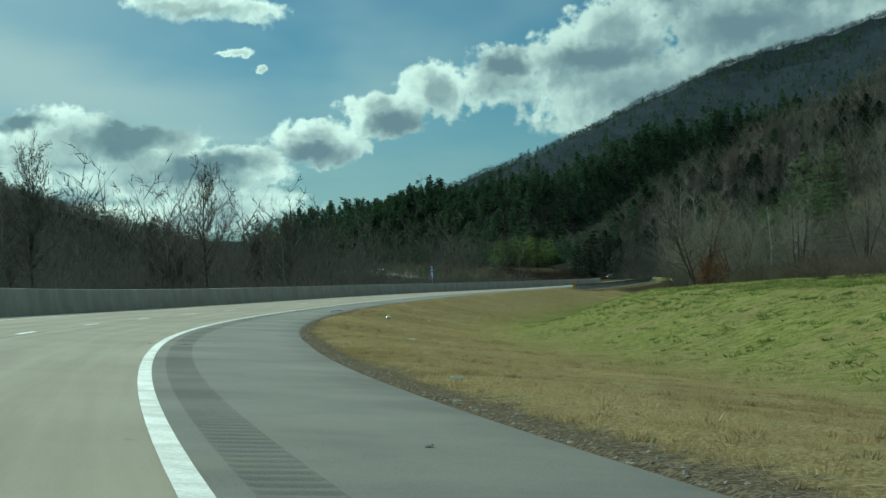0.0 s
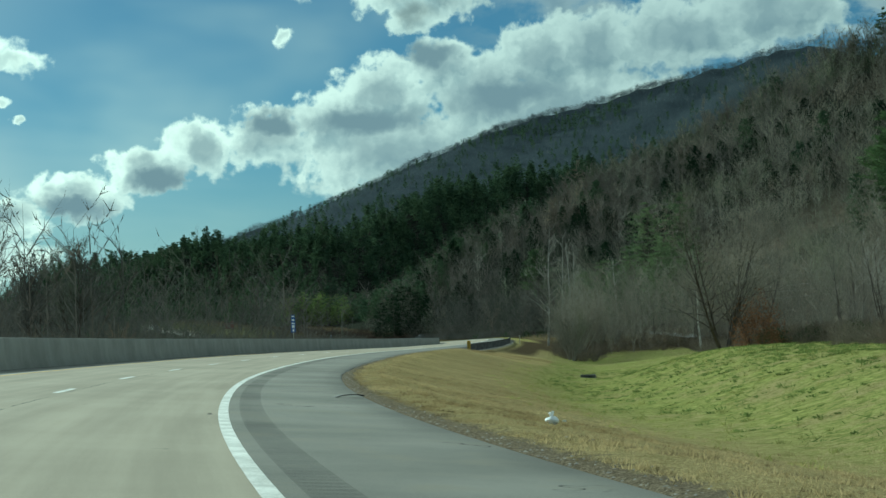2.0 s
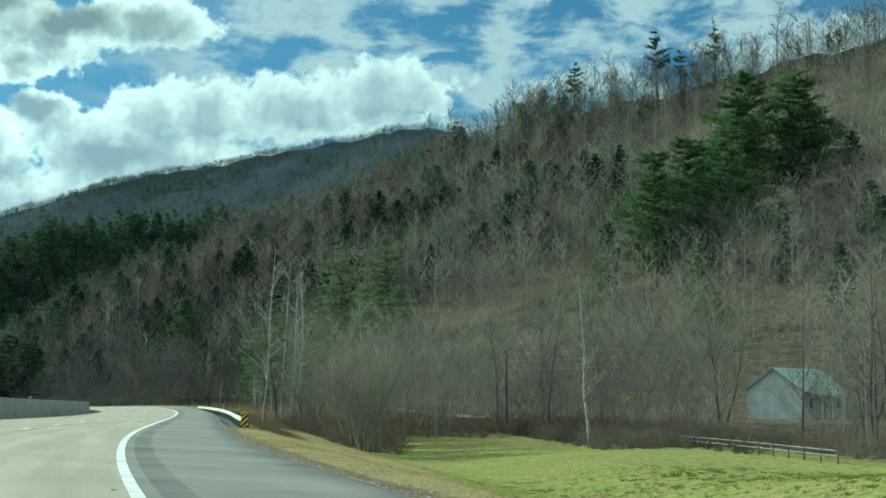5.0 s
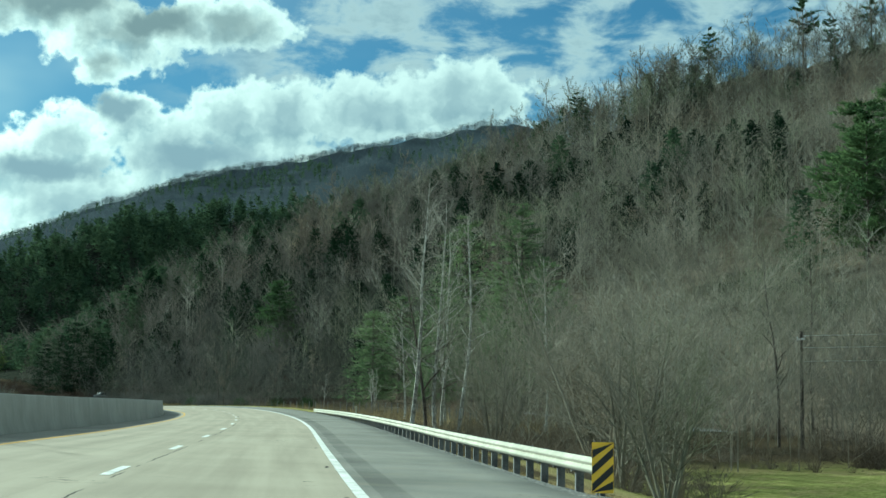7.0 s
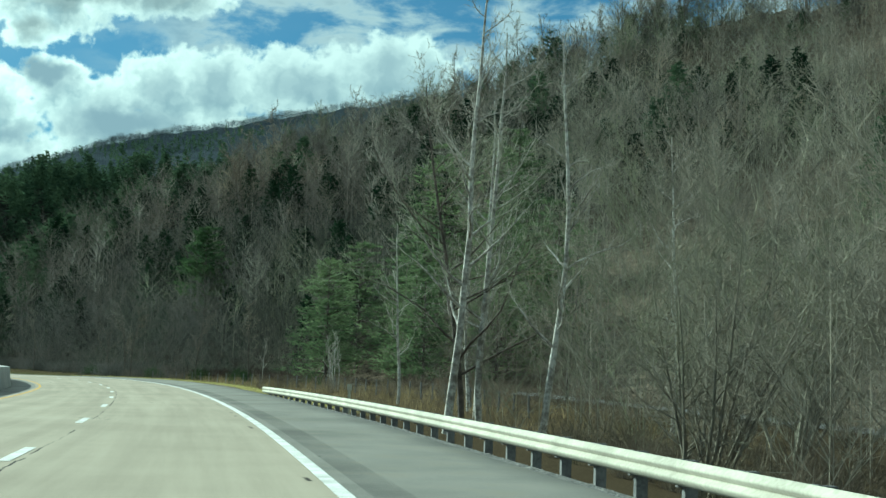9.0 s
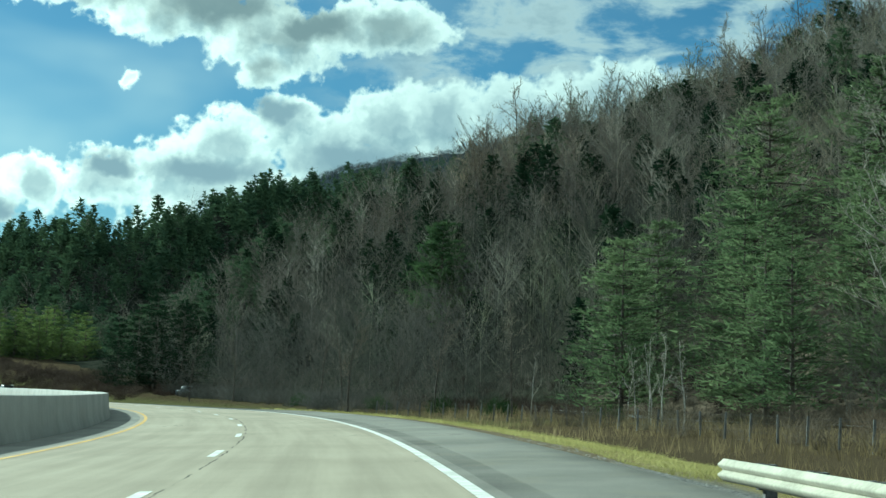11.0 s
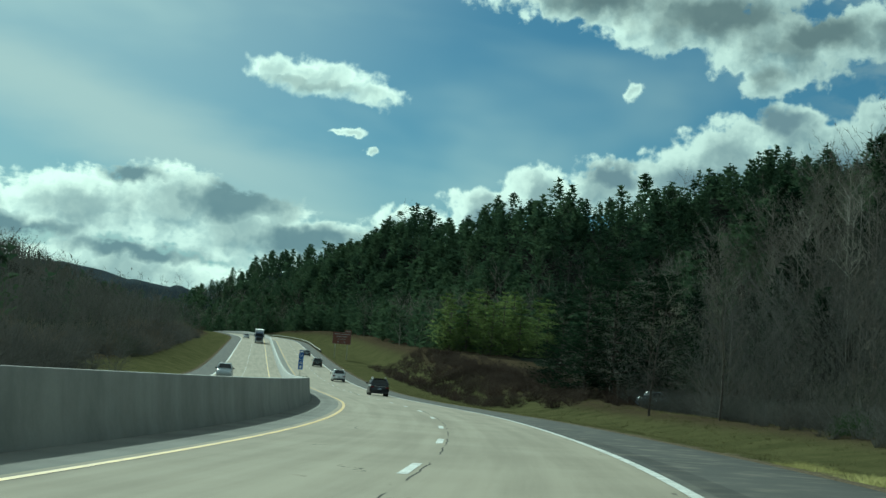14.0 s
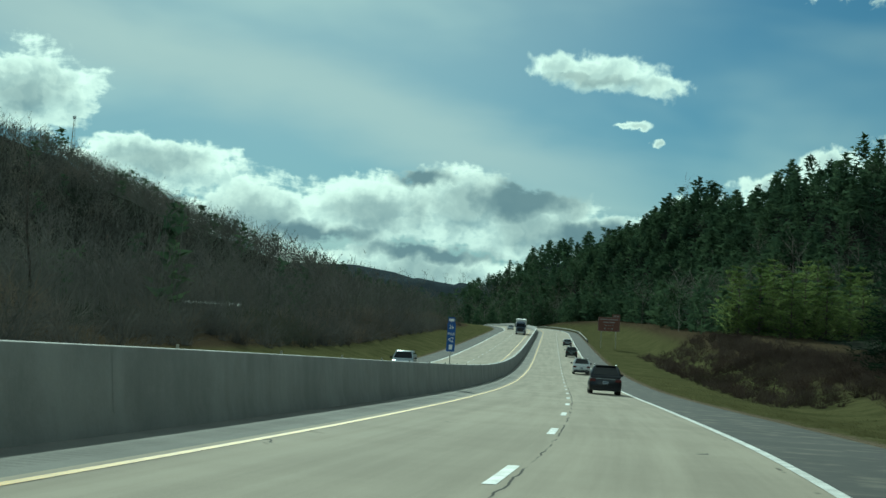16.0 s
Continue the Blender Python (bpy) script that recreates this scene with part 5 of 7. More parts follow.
as_tree("sycamore", "large dark-limbed bare tree with low crooked limbs and pale twigs", 52.0, 300.5, bare_tree(33, 17.0, 0.42, 20, 1, 0.02, 1.2, 0.16, 0.45, 7, 4), (M_BARK, M_TWIG_PALE), 30)
clump = bare_tree(41, 8.5, 0.38, 10, 9, 0.12, 1.3, 0.15, 0.9, 4, 3)
stand("thicket_shrub", "dense bare thicket of thin grey stems", [(39.7, 245.0, 1.20), (42.2, 251.0, 1.38), (37.9, 238.4, 0.90), (46.0, 258.0, 1.20), (50.5, 267.0, 1.08), (45.5, 272.0, 0.96), (56.0, 281.0, 1.08)], clump, (M_TWIG, M_TWIG), "thicket below the guardrail")
mid_tree = bare_tree(51, 13.0, 0.30, 14, 1, 0.04, 1.2, 0.28, 0.8, 5, 3)
mid_tree_b = bare_tree(52, 14.0, 0.26, 14, 2, 0.03, 1.2, 0.25, 0.9, 5, 3)
stand("bare_tree", "slender bare hardwood at the foot of the hill", [(62, 252, 1.0), (72, 228, 0.9), (66, 270, 1.1), (74, 262, 1.0), (80, 285, 1.15), (69, 300, 1.0), (75, 330, 1.05), (60, 205, 0.9), (70, 190, 1.0), (58, 178, 0.9)], mid_tree, BARE, "hardwoods at the foot of the hill")
stand("bare_tree", "dark bare hardwood below the ridge", [(71.9, 418, 0.8), (70.2, 462, 0.9), (62, 478, 0.8), (68, 440, 0.85), (73.5, 401, 0.75), (66, 428, 0.8), (58, 492, 0.9), (76, 346, 0.9)], mid_tree, (M_BARK, M_TWIG), "hardwoods at the foot of the hill")
stand("bare_tree", "forked bare hardwood with a grey trunk", [(67, 214, 1.0), (77, 226, 1.1), (84, 255, 1.0), (62, 166, 1.0), (72, 152, 1.0)], mid_tree_b, (M_BARK, M_TWIG), "hardwoods at the foot of the hill")
as_tree("bare_tree", "tall pale bare tree at the far side of the field", 52.3, 228.6, bare_tree(54, 13.5, 0.2, 15, 1, 0.02, 1.2, 0.3, 1.1, 5, 3), PALE, 10)
sapling = bare_tree(61, 6.5, 0.24, 9, 1, 0.05, 0.9, 0.35, 0.9, 4, 3)
stand("sapling", "pale twisted sapling growing by the wire fence", [(76.3, 380.6, 1.0), (73.0, 373.0, 0.85), (79.0, 389.0, 0.95), (70.5, 366.0, 0.9), (81.5, 396.0, 0.8), (75.0, 400.5, 0.9), (68.0, 358.0, 0.8)], sapling, PALE, "saplings by the fence")

# left of the road
left_tree = bare_tree(71, 19.0, 0.37, 36, 1, 0.02, 2.6, 0.22, 1.0, 6, 5)
left_tree_b = bare_tree(72, 18.0, 0.33, 22, 3, -0.10, 2.5, 0.24, 1.05, 5, 5)
stand("roadside_tree", "tall bare tree standing above the roadside woods", [(-42.5, 150, 0.86), (-31.8, 196, 0.95), (-52, 175, 0.75)], left_tree, (M_BARK, M_TWIG_SHADED), "tall trees above the roadside woods")
stand("roadside_tree", "bare tree with several stems against the sky", [(-44, 222, 0.9), (-23.7, 221, 0.82), (-31, 250, 0.9), (-47, 132, 0.75), (-38, 205, 0.7)], left_tree_b, (M_BARK, M_TWIG_SHADED), "tall trees above the roadside woods")
stand("roadside_tree", "bare tree rising behind the median wall", [(-22.7, 539, 1.0)], bare_tree(73, 17.0, 0.3, 16, 1, 0.03, 1.4, 0.3, 0.8, 6, 3), BARE, "")

# pines
pine_a = conifer(81, 17.0, 0.24, 0.10, 26, 7, 40, 0.60, -0.10, 0.6, 0.55)
pine_b = conifer(82, 15.0, 0.27, 0.08, 24, 7, 40, 0.60, -0.10, 0.6, 0.6)
pine_c = conifer(84, 17.0, 0.22, 0.10, 20, 8, 50, 0.95, 0.02, 0.75, 0.42)
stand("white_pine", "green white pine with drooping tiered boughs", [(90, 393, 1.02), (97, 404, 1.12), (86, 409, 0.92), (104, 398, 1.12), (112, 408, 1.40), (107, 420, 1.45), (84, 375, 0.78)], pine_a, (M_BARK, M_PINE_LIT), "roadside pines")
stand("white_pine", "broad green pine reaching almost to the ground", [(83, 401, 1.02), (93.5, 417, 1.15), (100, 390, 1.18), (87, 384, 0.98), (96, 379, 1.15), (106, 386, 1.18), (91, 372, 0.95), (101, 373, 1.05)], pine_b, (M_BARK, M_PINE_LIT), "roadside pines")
stand("white_pine", "tall full green white pine standing among bare woods", [(185, 385, 1.75), (192, 393, 1.95), (200, 383, 1.65), (177, 377, 1.5), (148, 362, 1.3), (153, 369, 1.5), (163, 374, 1.55), (170, 369, 1.35), (158, 360, 1.1), (206, 392, 1.7), (93.5, 491, 1.0)], pine_c, (M_BARK, M_PINE_GREEN), "tall pines on the hillside")
stand("dark_conifer", "dense dark evergreen coloured for the shade of the ridge", [(54.5, 541, 0.95), (58, 546, 1.22), (62, 540, 1.0), (52, 552, 0.85), (65, 551, 1.05)], pine_b, (M_BARK, M_PINE_SHADED), "dark conifers below the ridge")
grove = conifer(83, 13.0, 0.30, 0.03, 18, 7, 18, 1.0, -0.05, 0.3)
stand("grove_pine", "young yellow-green pine in a dense grove", [(30, 702, 1.0), (34, 697, 1.05), (38, 692, 1.0), (42, 698, 1.1), (36, 706, 1.15), (46, 690, 1.0), (50, 697, 1.05), (28, 712, 1.05), (44, 707, 1.15), (40, 684, 0.9), (52, 684, 1.0)], grove, (M_BARK, M_GROVE), "pine grove")
crest_pine = conifer(87, 19.0, 0.18, 0.40, 8, 5, 34, 1.7, 0.08, 0.75)
stand("crest_pine", "tall thin pine silhouetted on the hill crest", [(251, 565, 0.95), (211, 577, 0.85), (272, 545, 1.25), (279, 541, 0.8), (288, 533, 1.0)], crest_pine, (M_BARK, M_PINE), "pines on the crest")
crest_tree = bare_tree(91, 15.0, 0.30, 14, 1, 0.04, 3.0, 0.35, 0.9, 5, 3)
crest_tree_b = bare_tree(92, 15.0, 0.28, 13, 2, 0.04, 3.0, 0.3, 1.0, 5, 3)
cr = np.random.default_rng(5)
spots_a, spots_b = [], []
crest = np.array(HILLS["near"], float)
for i in range(34):
    u = 1.2 + 5.2 * (i + cr.uniform(0, 0.8)) / 34
    j = int(u)
    q = crest[j] + (crest[j + 1] - crest[j]) * (u - j)
    (spots_a if i % 2 else spots_b).append((float(q[0] + cr.uniform(-8, 4)), float(q[1] + cr.uniform(-8, 4)), float(cr.uniform(1.0, 1.6))))
stand("crest_tree", "bare tree silhouetted on the hill crest", spots_a, crest_tree, BARE, "bare trees on the crest")
stand("crest_tree", "forked bare tree silhouetted on the hill crest", spots_b, crest_tree_b, BARE, "bare trees on the crest")


# a close fringe of bare trees on the crest and just below it
fringe = []
for j in range(2, 8):
    u = cr.uniform(0, 1, (120, 1))
    fringe.append(crest[j, :2] + (crest[j + 1, :2] - crest[j, :2]) * u + cr.normal(0, 1, (120, 2)) * 9 + np.array([-3.0, -3.0]))
fringe = np.concatenate(fringe)
scatter("crest_woods", [simple_bare(270 + i, 13.0, 130, 1.3, 0.34, 0.12, 1.0) for i in range(6)], fringe, cr.uniform(0.7, 1.25, len(fringe)), cr, M_TWIG_FOOT, "thin bare trees standing along the hill crest", "woods")
under = fringe[::2] + cr.normal(0, 3, (len(fringe[::2]), 2))
scatter("crest_brush", FAR_BRUSH, under, cr.uniform(1.2, 2.3, len(under)), cr, M_TWIG_FOOT, "tall tangled undergrowth along the hill crest", "brush", 0.2)
under = fringe[::13]
scatter("crest_evergreens", RIDGE_PINE, under, cr.uniform(0.3, 0.55, len(under)), cr, M_PINE, "small evergreens in the shade of the crest trees", "woods")


def leafy(seed, w, h, n, leaf):
    """Leaves of a bush as small folded slivers round a lumpy dome."""
    r = np.random.default_rng(seed)
    d = unit(r.normal(size=(n, 3)))
    d[:, 2] = np.abs(d[:, 2])
    lump = 1 + 0.25 * np.sin(d[:, 0] * 5 + 1) * np.cos(d[:, 1] * 6) + 0.1 * r.normal(size=n)
    p = d * np.array([w, w, h]) * (r.uniform(0.35, 1.0, n) ** 0.6 * lump)[:, None]
    q = p + unit(r.normal(size=(n, 3))) * (leaf * r.uniform(0.6, 1.3, n))[:, None]
    return ribbon(p, q, leaf * 0.7 * np.ones(n), r)


as_tree("rusty_bush", "rust-brown leafy bush at the edge of the bank", 27.6, 147.2, [bare_tree(95, 2.9, 0.4, 7, 8, 0.1, 0.8, 0.15, 0.8, 4, 2)[0], leafy(96, 1.5, 2.7, 3200, 0.10)], (M_BARK, M_LEAF_ORANGE), 0.0, "", 1.22)
ivy_wood = bare_tree(97, 1.6, 0.4, 6, 1, 0.1, 0.8, 0.15, 0.8, 4, 2)[0]
stand("evergreen_bush", "low dark green leafy bush in the hedge", [(29.6, 149.6, 1.0), (30.5, 145.0, 0.9), (32.0, 141.5, 1.0), (73.5, 405.0, 1.2), (76.5, 412.0, 1.1), (72.5, 418.0, 1.2), (70.0, 432.0, 1.1), (78.5, 393.0, 1.1), (66.0, 452.0, 1.1)], [ivy_wood, leafy(98, 1.3, 1.3, 2600, 0.075)], (M_BARK, M_IVY), "evergreen bushes")


# ---------------------------------------------------------------- grass blades
def blades(name, n, s0, s1, e0, e1, h0, h1, mat, label, seed, bias=1.0, clumps=0.0, lay=0.75, broad=1.0):
    r = np.random.default_rng(seed)
    s = r.uniform(s0, s1, n)
    e = e0 + (e1 - e0) * r.uniform(0, 1, n) ** bias
    if clumps:
        keep = np.sin(s * 1.7 + 3 * np.sin(e * 1.1)) * np.cos(e * 2.3 + s * 0.6) + 0.5 * np.sin(s * 0.31 + e * 0.47) + r.normal(0, 0.4, n) > clumps
        s, e = s[keep], e[keep]
    P = on_road(s, e + shoulder_width(s))
    P[:, 2] = land(P[:, 0], P[:, 1])[0] - 0.02
    h = r.uniform(h0, h1, len(s)) * (0.7 + 0.6 * (np.sin(s * 2.1) * np.sin(e * 3.3 + s) > 0.2))
    Q = P + np.column_stack([r.normal(0, lay, len(s)) * h, r.normal(0, lay, len(s)) * h, h])
    v, f = ribbon(P, Q, broad * (0.010 + 0.05 * h * r.uniform(0.4, 1, len(s))), r)
    return tagged(new(name, mesh_from(name, v, f, mat)), label, "grass", kind="stuff")


blades("near_dry_grass", 120000, 2, 34, 0.42, 8.0, 0.025, 0.07, M_GRASS_DRY, "fine matted dry grass at the edge of the gravel", 11, 1.2, 0.0, 0.9, 0.55)
blades("dry_grass", 130000, 30, 212, 0.45, 9.5, 0.03, 0.09, M_GRASS_DRY, "dry tan roadside grass in uneven tufts", 1, 1.2)
blades("dry_tufts", 30000, 6, 212, 0.5, 7.0, 0.05, 0.12, M_GRASS_DRY, "taller tufts of bleached grass", 2, 1.0, 1.15, 0.6, 0.6)
blades("green_grass", 100000, 20, 235, 7.5, 30, 0.04, 0.11, M_GRASS, "short green grass and weeds in the ditch", 3)
blades("green_weeds", 110000, 20, 218, 10, 30, 0.05, 0.15, M_WEED, "clumps of leafy dark green weeds on the bank", 4, 0.8, 0.62, 1.6, 2.2)
blades("shoulder_grass", 30000, 203, 232, 2.0, 10, 0.05, 0.14, M_GRASS_DRY, "thin dry grass along the shoulder", 5, 1.2)
blades("bank_grass", 90000, 385, 600, 0.5, 22, 0.05, 0.18, M_GRASS_OLIVE, "short olive grass on the bank", 6)
blades("reeds", 26000, 300, 420, 9, 24, 0.3, 0.85, M_REED, "tall dead reeds and stalks by the fence", 7, 0.8, 0.3, 0.3)
blades("strip_grass", 60000, 318, 410, 0.5, 5.5, 0.05, 0.15, M_GRASS_YELLOW, "yellow-green grass strip beside the shoulder", 9, 1.3)


def tufts(name, n, per, s0, s1, e0, e1, rad, high, mat, label, seed, bias=1.0, broad=0.012, lean=0.55):
    """Separate tussocks: blades fanning from one foot."""
    r = np.random.default_rng(seed)
    s = r.uniform(s0, s1, n)
    e = e0 + (e1 - e0) * r.uniform(0, 1, n) ** bias
    C = on_road(s, e + shoulder_width(s))
    C[:, 2] = land(C[:, 0], C[:, 1])[0] - 0.02
    size = r.uniform(0.5, 1.3, n)
    k = np.repeat(np.arange(n), per)
    a, q = r.uniform(0, 6.28, len(k)), np.sqrt(r.uniform(0, 1, len(k)))
    out = np.column_stack([np.cos(a), np.sin(a), 0 * a])
    P = C[k] + out * (rad * q * size[k])[:, None]
    h = high * size[k] * (1.1 - 0.6 * q) * r.uniform(0.5, 1.1, len(k))
    Q = P + out * (h * lean * (0.3 + q))[:, None] + r.normal(0, 0.25, (len(k), 3)) * h[:, None] * np.array([1, 1, 0]) + np.column_stack([0 * h, 0 * h, h])
    v, f = ribbon(P, Q, broad * r.uniform(0.6, 1.4, len(k)), r)
    return tagged(new(name, mesh_from(name, v, f, mat)), label, "grass", kind="stuff")


tufts("bleached_tussocks", 1500, 34, 4, 130, 0.5, 9.0, 0.12, 0.12, M_GRASS_DRY, "bleached tussocks leaning along the pavement", 21, 1.3, 0.014)
tufts("dull_tussocks", 900, 30, 4, 130, 0.35, 7.0, 0.11, 0.09, M_REED, "dull brown tussocks among paler grass", 22, 1.5, 0.014)
tufts("leafy_clumps", 1800, 30, 20, 215, 11.0, 28.0, 0.22, 0.15, M_WEED, "rounded clumps of leafy weeds on the green bank", 23, 0.8, 0.050, 0.8)
tufts("green_tussocks", 1600, 28, 20, 215, 6.5, 28.0, 0.18, 0.17, M_GRASS, "green tussocks in the ditch and on the bank", 24, 0.9, 0.024)
tufts("olive_tussocks", 900, 24, 385, 520, 0.6, 20.0, 0.20, 0.20, M_GRASS_OLIVE, "olive tussocks on the bank below the ridge", 25, 1.0, 0.026)


def stones():
    r = np.random.default_rng(8)
    n = 5200
    s = r.uniform(-5, 330, n)
    e = r.exponential(0.30, n) - 0.02
    P = on_road(s, e + shoulder_width(s))
    P[:, 2] = land(P[:, 0], P[:, 1])[0]
    k = r.uniform(0.008, 0.03, n)[:, None]
    base = np.array([[1, 0, 0], [-0.5, 0.87, 0], [-0.5, -0.87, 0], [0.1, 0.1, 0.55]])
    v = P[:, None] + base[None] * k[:, None] * r.uniform(0.6, 1.4, (n, 4, 1))
    f = np.array([[0, 1, 3], [1, 2, 3], [2, 0, 3]])
    f = (f[None] + (np.arange(n) * 4)[:, None, None]).reshape(-1, 3)
    m = mottled("roadside_gravel", (0.09, 0.08, 0.07), (0.30, 0.28, 0.25), 3.0, 40.0, 0.9, island=0.6)
    return tagged(new("gravel", mesh_from("gravel", v.reshape(-1, 3), f, m)), "loose gravel along the edge of the asphalt", "gravel", kind="stuff")


stones()

# ---------------------------------------------------------------- guardrails
BEAM = [(0.00, 0.42), (0.02, 0.45), (0.075, 0.50), (0.075, 0.54), (0.01, 0.585), (0.01, 0.615), (0.075, 0.66), (0.075, 0.70), (0.02, 0.75), (0.00, 0.78), (-0.012, 0.78), (-0.002, 0.74), (0.05, 0.69),
        (0.05, 0.67), (-0.005, 0.62), (-0.005, 0.58), (0.05, 0.53), (0.05, 0.51), (-0.002, 0.46), (-0.012, 0.42)]


RAIL_S, RAIL_L = [210, 230, 316], [4.75, 4.55, 3.85]


def guardrail(label, s, lat, posts, group, down=0.0):
    """A corrugated beam on posts along the shoulder."""
    t = thing("guardrail", label, "guardrail", group)
    n = len(BEAM)
    ss = np.asarray(s, float)[:, None] + np.zeros(n)
    ll = np.asarray(lat, float)[:, None] - np.array([b[0] for b in BEAM])
    P = on_road(ss, ll)
    g0 = on_road(ss[:, :1], ll[:, :1])[..., 2]
    sink = np.asarray(down, float).reshape(-1, 1)
    P[..., 2] = g0 + np.array([0.46 + (b[1] - 0.42) * 0.86 for b in BEAM]) - sink
    f = grid_faces(len(s), n)
    wrap = np.arange(len(s) - 1) * n
    f = np.concatenate([f, np.stack([wrap + n - 1, wrap, wrap + n, wrap + 2 * n - 1], -1)])
    ob = new("beam", mesh_from("beam", P.reshape(-1, 3), f, M_GALV))
    ob.parent = t
    bm = bmesh.new()
    box(bm, -0.08, -0.07, -0.7, 0.08, 0.07, 0.76, 0.008)
    box(bm, -0.17, -0.06, 0.43, -0.08, 0.06, 0.77, 0.006)
    post = part("post", bm, M_POST, t)
    first = True
    for sp in posts:
        lp = np.interp(sp, s, lat) + 0.18
        q = on_road(sp, lp)
        m = pose(q[0], q[1], q[2] - np.interp(sp, s, np.broadcast_to(down, len(s))), 0, 0, heading(sp))
        if first:
            post.matrix_basis, first = m, False
        else:
            o = new("post", post.data)
            o.parent = t
            o.matrix_basis = m
    return t


rail_s = np.linspace(214.6, 316.0, 84)
guardrail("weathered galvanised steel guardrail on square timber posts", rail_s, np.interp(rail_s, RAIL_S, RAIL_L), np.arange(215.4, 316, 1.905), "guardrails", np.interp(rail_s, [214, 316], [0.34, 0.62]))
far_s = np.linspace(765, 1010, 90)
guardrail("distant steel guardrail along the rising road", far_s, 3.2 + 0 * far_s, np.arange(766, 1008, 3.81), "guardrails")

M_YELLOW_SIGN = plain("reflective_yellow_sheeting", (0.80, 0.50, 0.03), 0.4)
M_BLACK_SIGN = plain("black_sheeting", (0.012, 0.012, 0.012), 0.5)
M_BLUE_SIGN = plain("blue_sign_sheeting", (0.012, 0.075, 0.30), 0.4)
M_BROWN_SIGN = plain("brown_sign_sheeting", (0.13, 0.040, 0.022), 0.45)
M_OLD_LETTER = plain("dulled_sign_lettering", (0.30, 0.26, 0.24), 0.6)
M_WHITE_SIGN = plain("white_sign_sheeting", (0.78, 0.79, 0.78), 0.4)


def end_marker(s, lat):
    t = thing("object_marker", "yellow and black striped marker panel at the rail's end", "road sign")
    q = on_road(s, lat)
    t.matrix_basis = pose(q[0], q[1], q[2] - 0.42, 0, 0, heading(s) - 4) @ Matrix.Diagonal((0.66, 1, 1, 1))
    bm = bmesh.new()
    box(bm, -0.30, -0.012, 0.24, 0.30, 0.0, 1.15, 0.004)
    part("panel", bm, M_YELLOW_SIGN, t)
    # diagonal stripes, cut to the panel
    for k in range(5):
        bm = bmesh.new()
        z0 = 0.06 + k * 0.30
        pts = []
        for x, z in ((-0.29, z0 - 0.10), (0.29, z0 + 0.25), (0.29, z0 + 0.40), (-0.29, z0 + 0.05)):
            pts.append((x, min(max(z, 0.25), 1.14)))
        if abs(pts[1][1] - pts[2][1]) < 0.01 and abs(pts[0][1] - pts[3][1]) < 0.01:
            bm.free()
            continue
        v = [bm.verts.new((x, -0.016, z)) for x, z in pts]
        bm.faces.new(v)
        r = bmesh.ops.extrude_face_region(bm, geom=bm.faces[:])
        bmesh.ops.translate(bm, vec=(0, 0.003, 0), verts=[x for x in r["geom"] if isinstance(x, bmesh.types.BMVert)])
        part("stripe", bm, M_BLACK_SIGN, t, "black diagonal stripe")
    bm = bmesh.new()
    box(bm, -0.07, 0.005, -0.5, 0.07, 0.13, 0.95, 0.01)
    part("post", bm, M_POST, t)
    return t


end_marker(214.4, 4.70)


def lettering(text, size, mat, parent, m, label=""):
    c = bpy.data.curves.new("lettering", "FONT")
    c.body, c.size, c.align_x, c.align_y, c.extrude = text, size, "CENTER", "CENTER", 0.003
    tmp = new("lettering", c)
    me = bpy.data.meshes.new_from_object(tmp.evaluated_get(bpy.context.evaluated_depsgraph_get()))
    bpy.data.objects.remove(tmp)
    me.materials.append(mat)
    ob = new("lettering", me)
    ob.parent = parent
    ob.matrix_basis = m
    if label:
        ob["label"] = label
    return ob


def bars(rows, mat, parent, y=-0.02):
    for x0, x1, z0, z1 in rows:
        bm = bmesh.new()
        box(bm, x0, y, z0, x1, y + 0.008, z1)
        part("bar", bm, mat, parent)


def mile_sign(s, words, label):
    """A slim blue distance marker on a post that stands on the median wall."""
    t = thing("mile_marker", label, "road sign", "mile markers")
    q = on_road(s, -9.35)
    t.matrix_basis = pose(q[0], q[1], q[2] + WALL_H, 0, 0, heading(s) + 6) @ Matrix.Diagonal((0.82, 1, 0.95, 1))
    bm = bmesh.new()
    box(bm, -0.03, 0.0, -0.02, 0.03, 0.05, 2.10, 0.004)
    part("post", bm, M_GALV, t)
    bm = bmesh.new()
    box(bm, -0.24, -0.014, 0.62, 0.24, -0.002, 2.05, 0.003)
    part("panel", bm, M_BLUE_SIGN, t)
    bm = bmesh.new()
    box(bm, -0.20, -0.014, 2.06, 0.20, -0.002, 2.34, 0.003)
    part("plate", bm, M_BLUE_SIGN, t)
    face = lambda z: pose(0, -0.018, z, 90)
    bars([(-0.15, 0.15, 2.13, 2.26)], M_WHITE_SIGN, t)
    if words:
        for txt, z, size in (("26", 1.84, 0.26), ("MILE", 1.50, 0.20), ("42", 1.20, 0.34)):
            lettering(txt, size, M_WHITE_SIGN, t, face(z), "white numerals and letters")
        bars([(-0.10, 0.10, 0.72, 0.96)], M_WHITE_SIGN, t)
    else:
        bars([(-0.14, 0.14, 1.74, 1.93), (-0.17, 0.17, 1.44, 1.57), (-0.15, 0.15, 1.06, 1.33), (-0.09, 0.09, 0.72, 0.96)], M_WHITE_SIGN, t)
    return t


mile_s = to_road([28.3], [490.6])[0][0]
mile_sign(mile_s, True, "blue mile marker on a post on the median wall")
mile_sign(to_road([-1.7], [189.6])[0][0], False, "blue mile marker beyond the curving median wall")


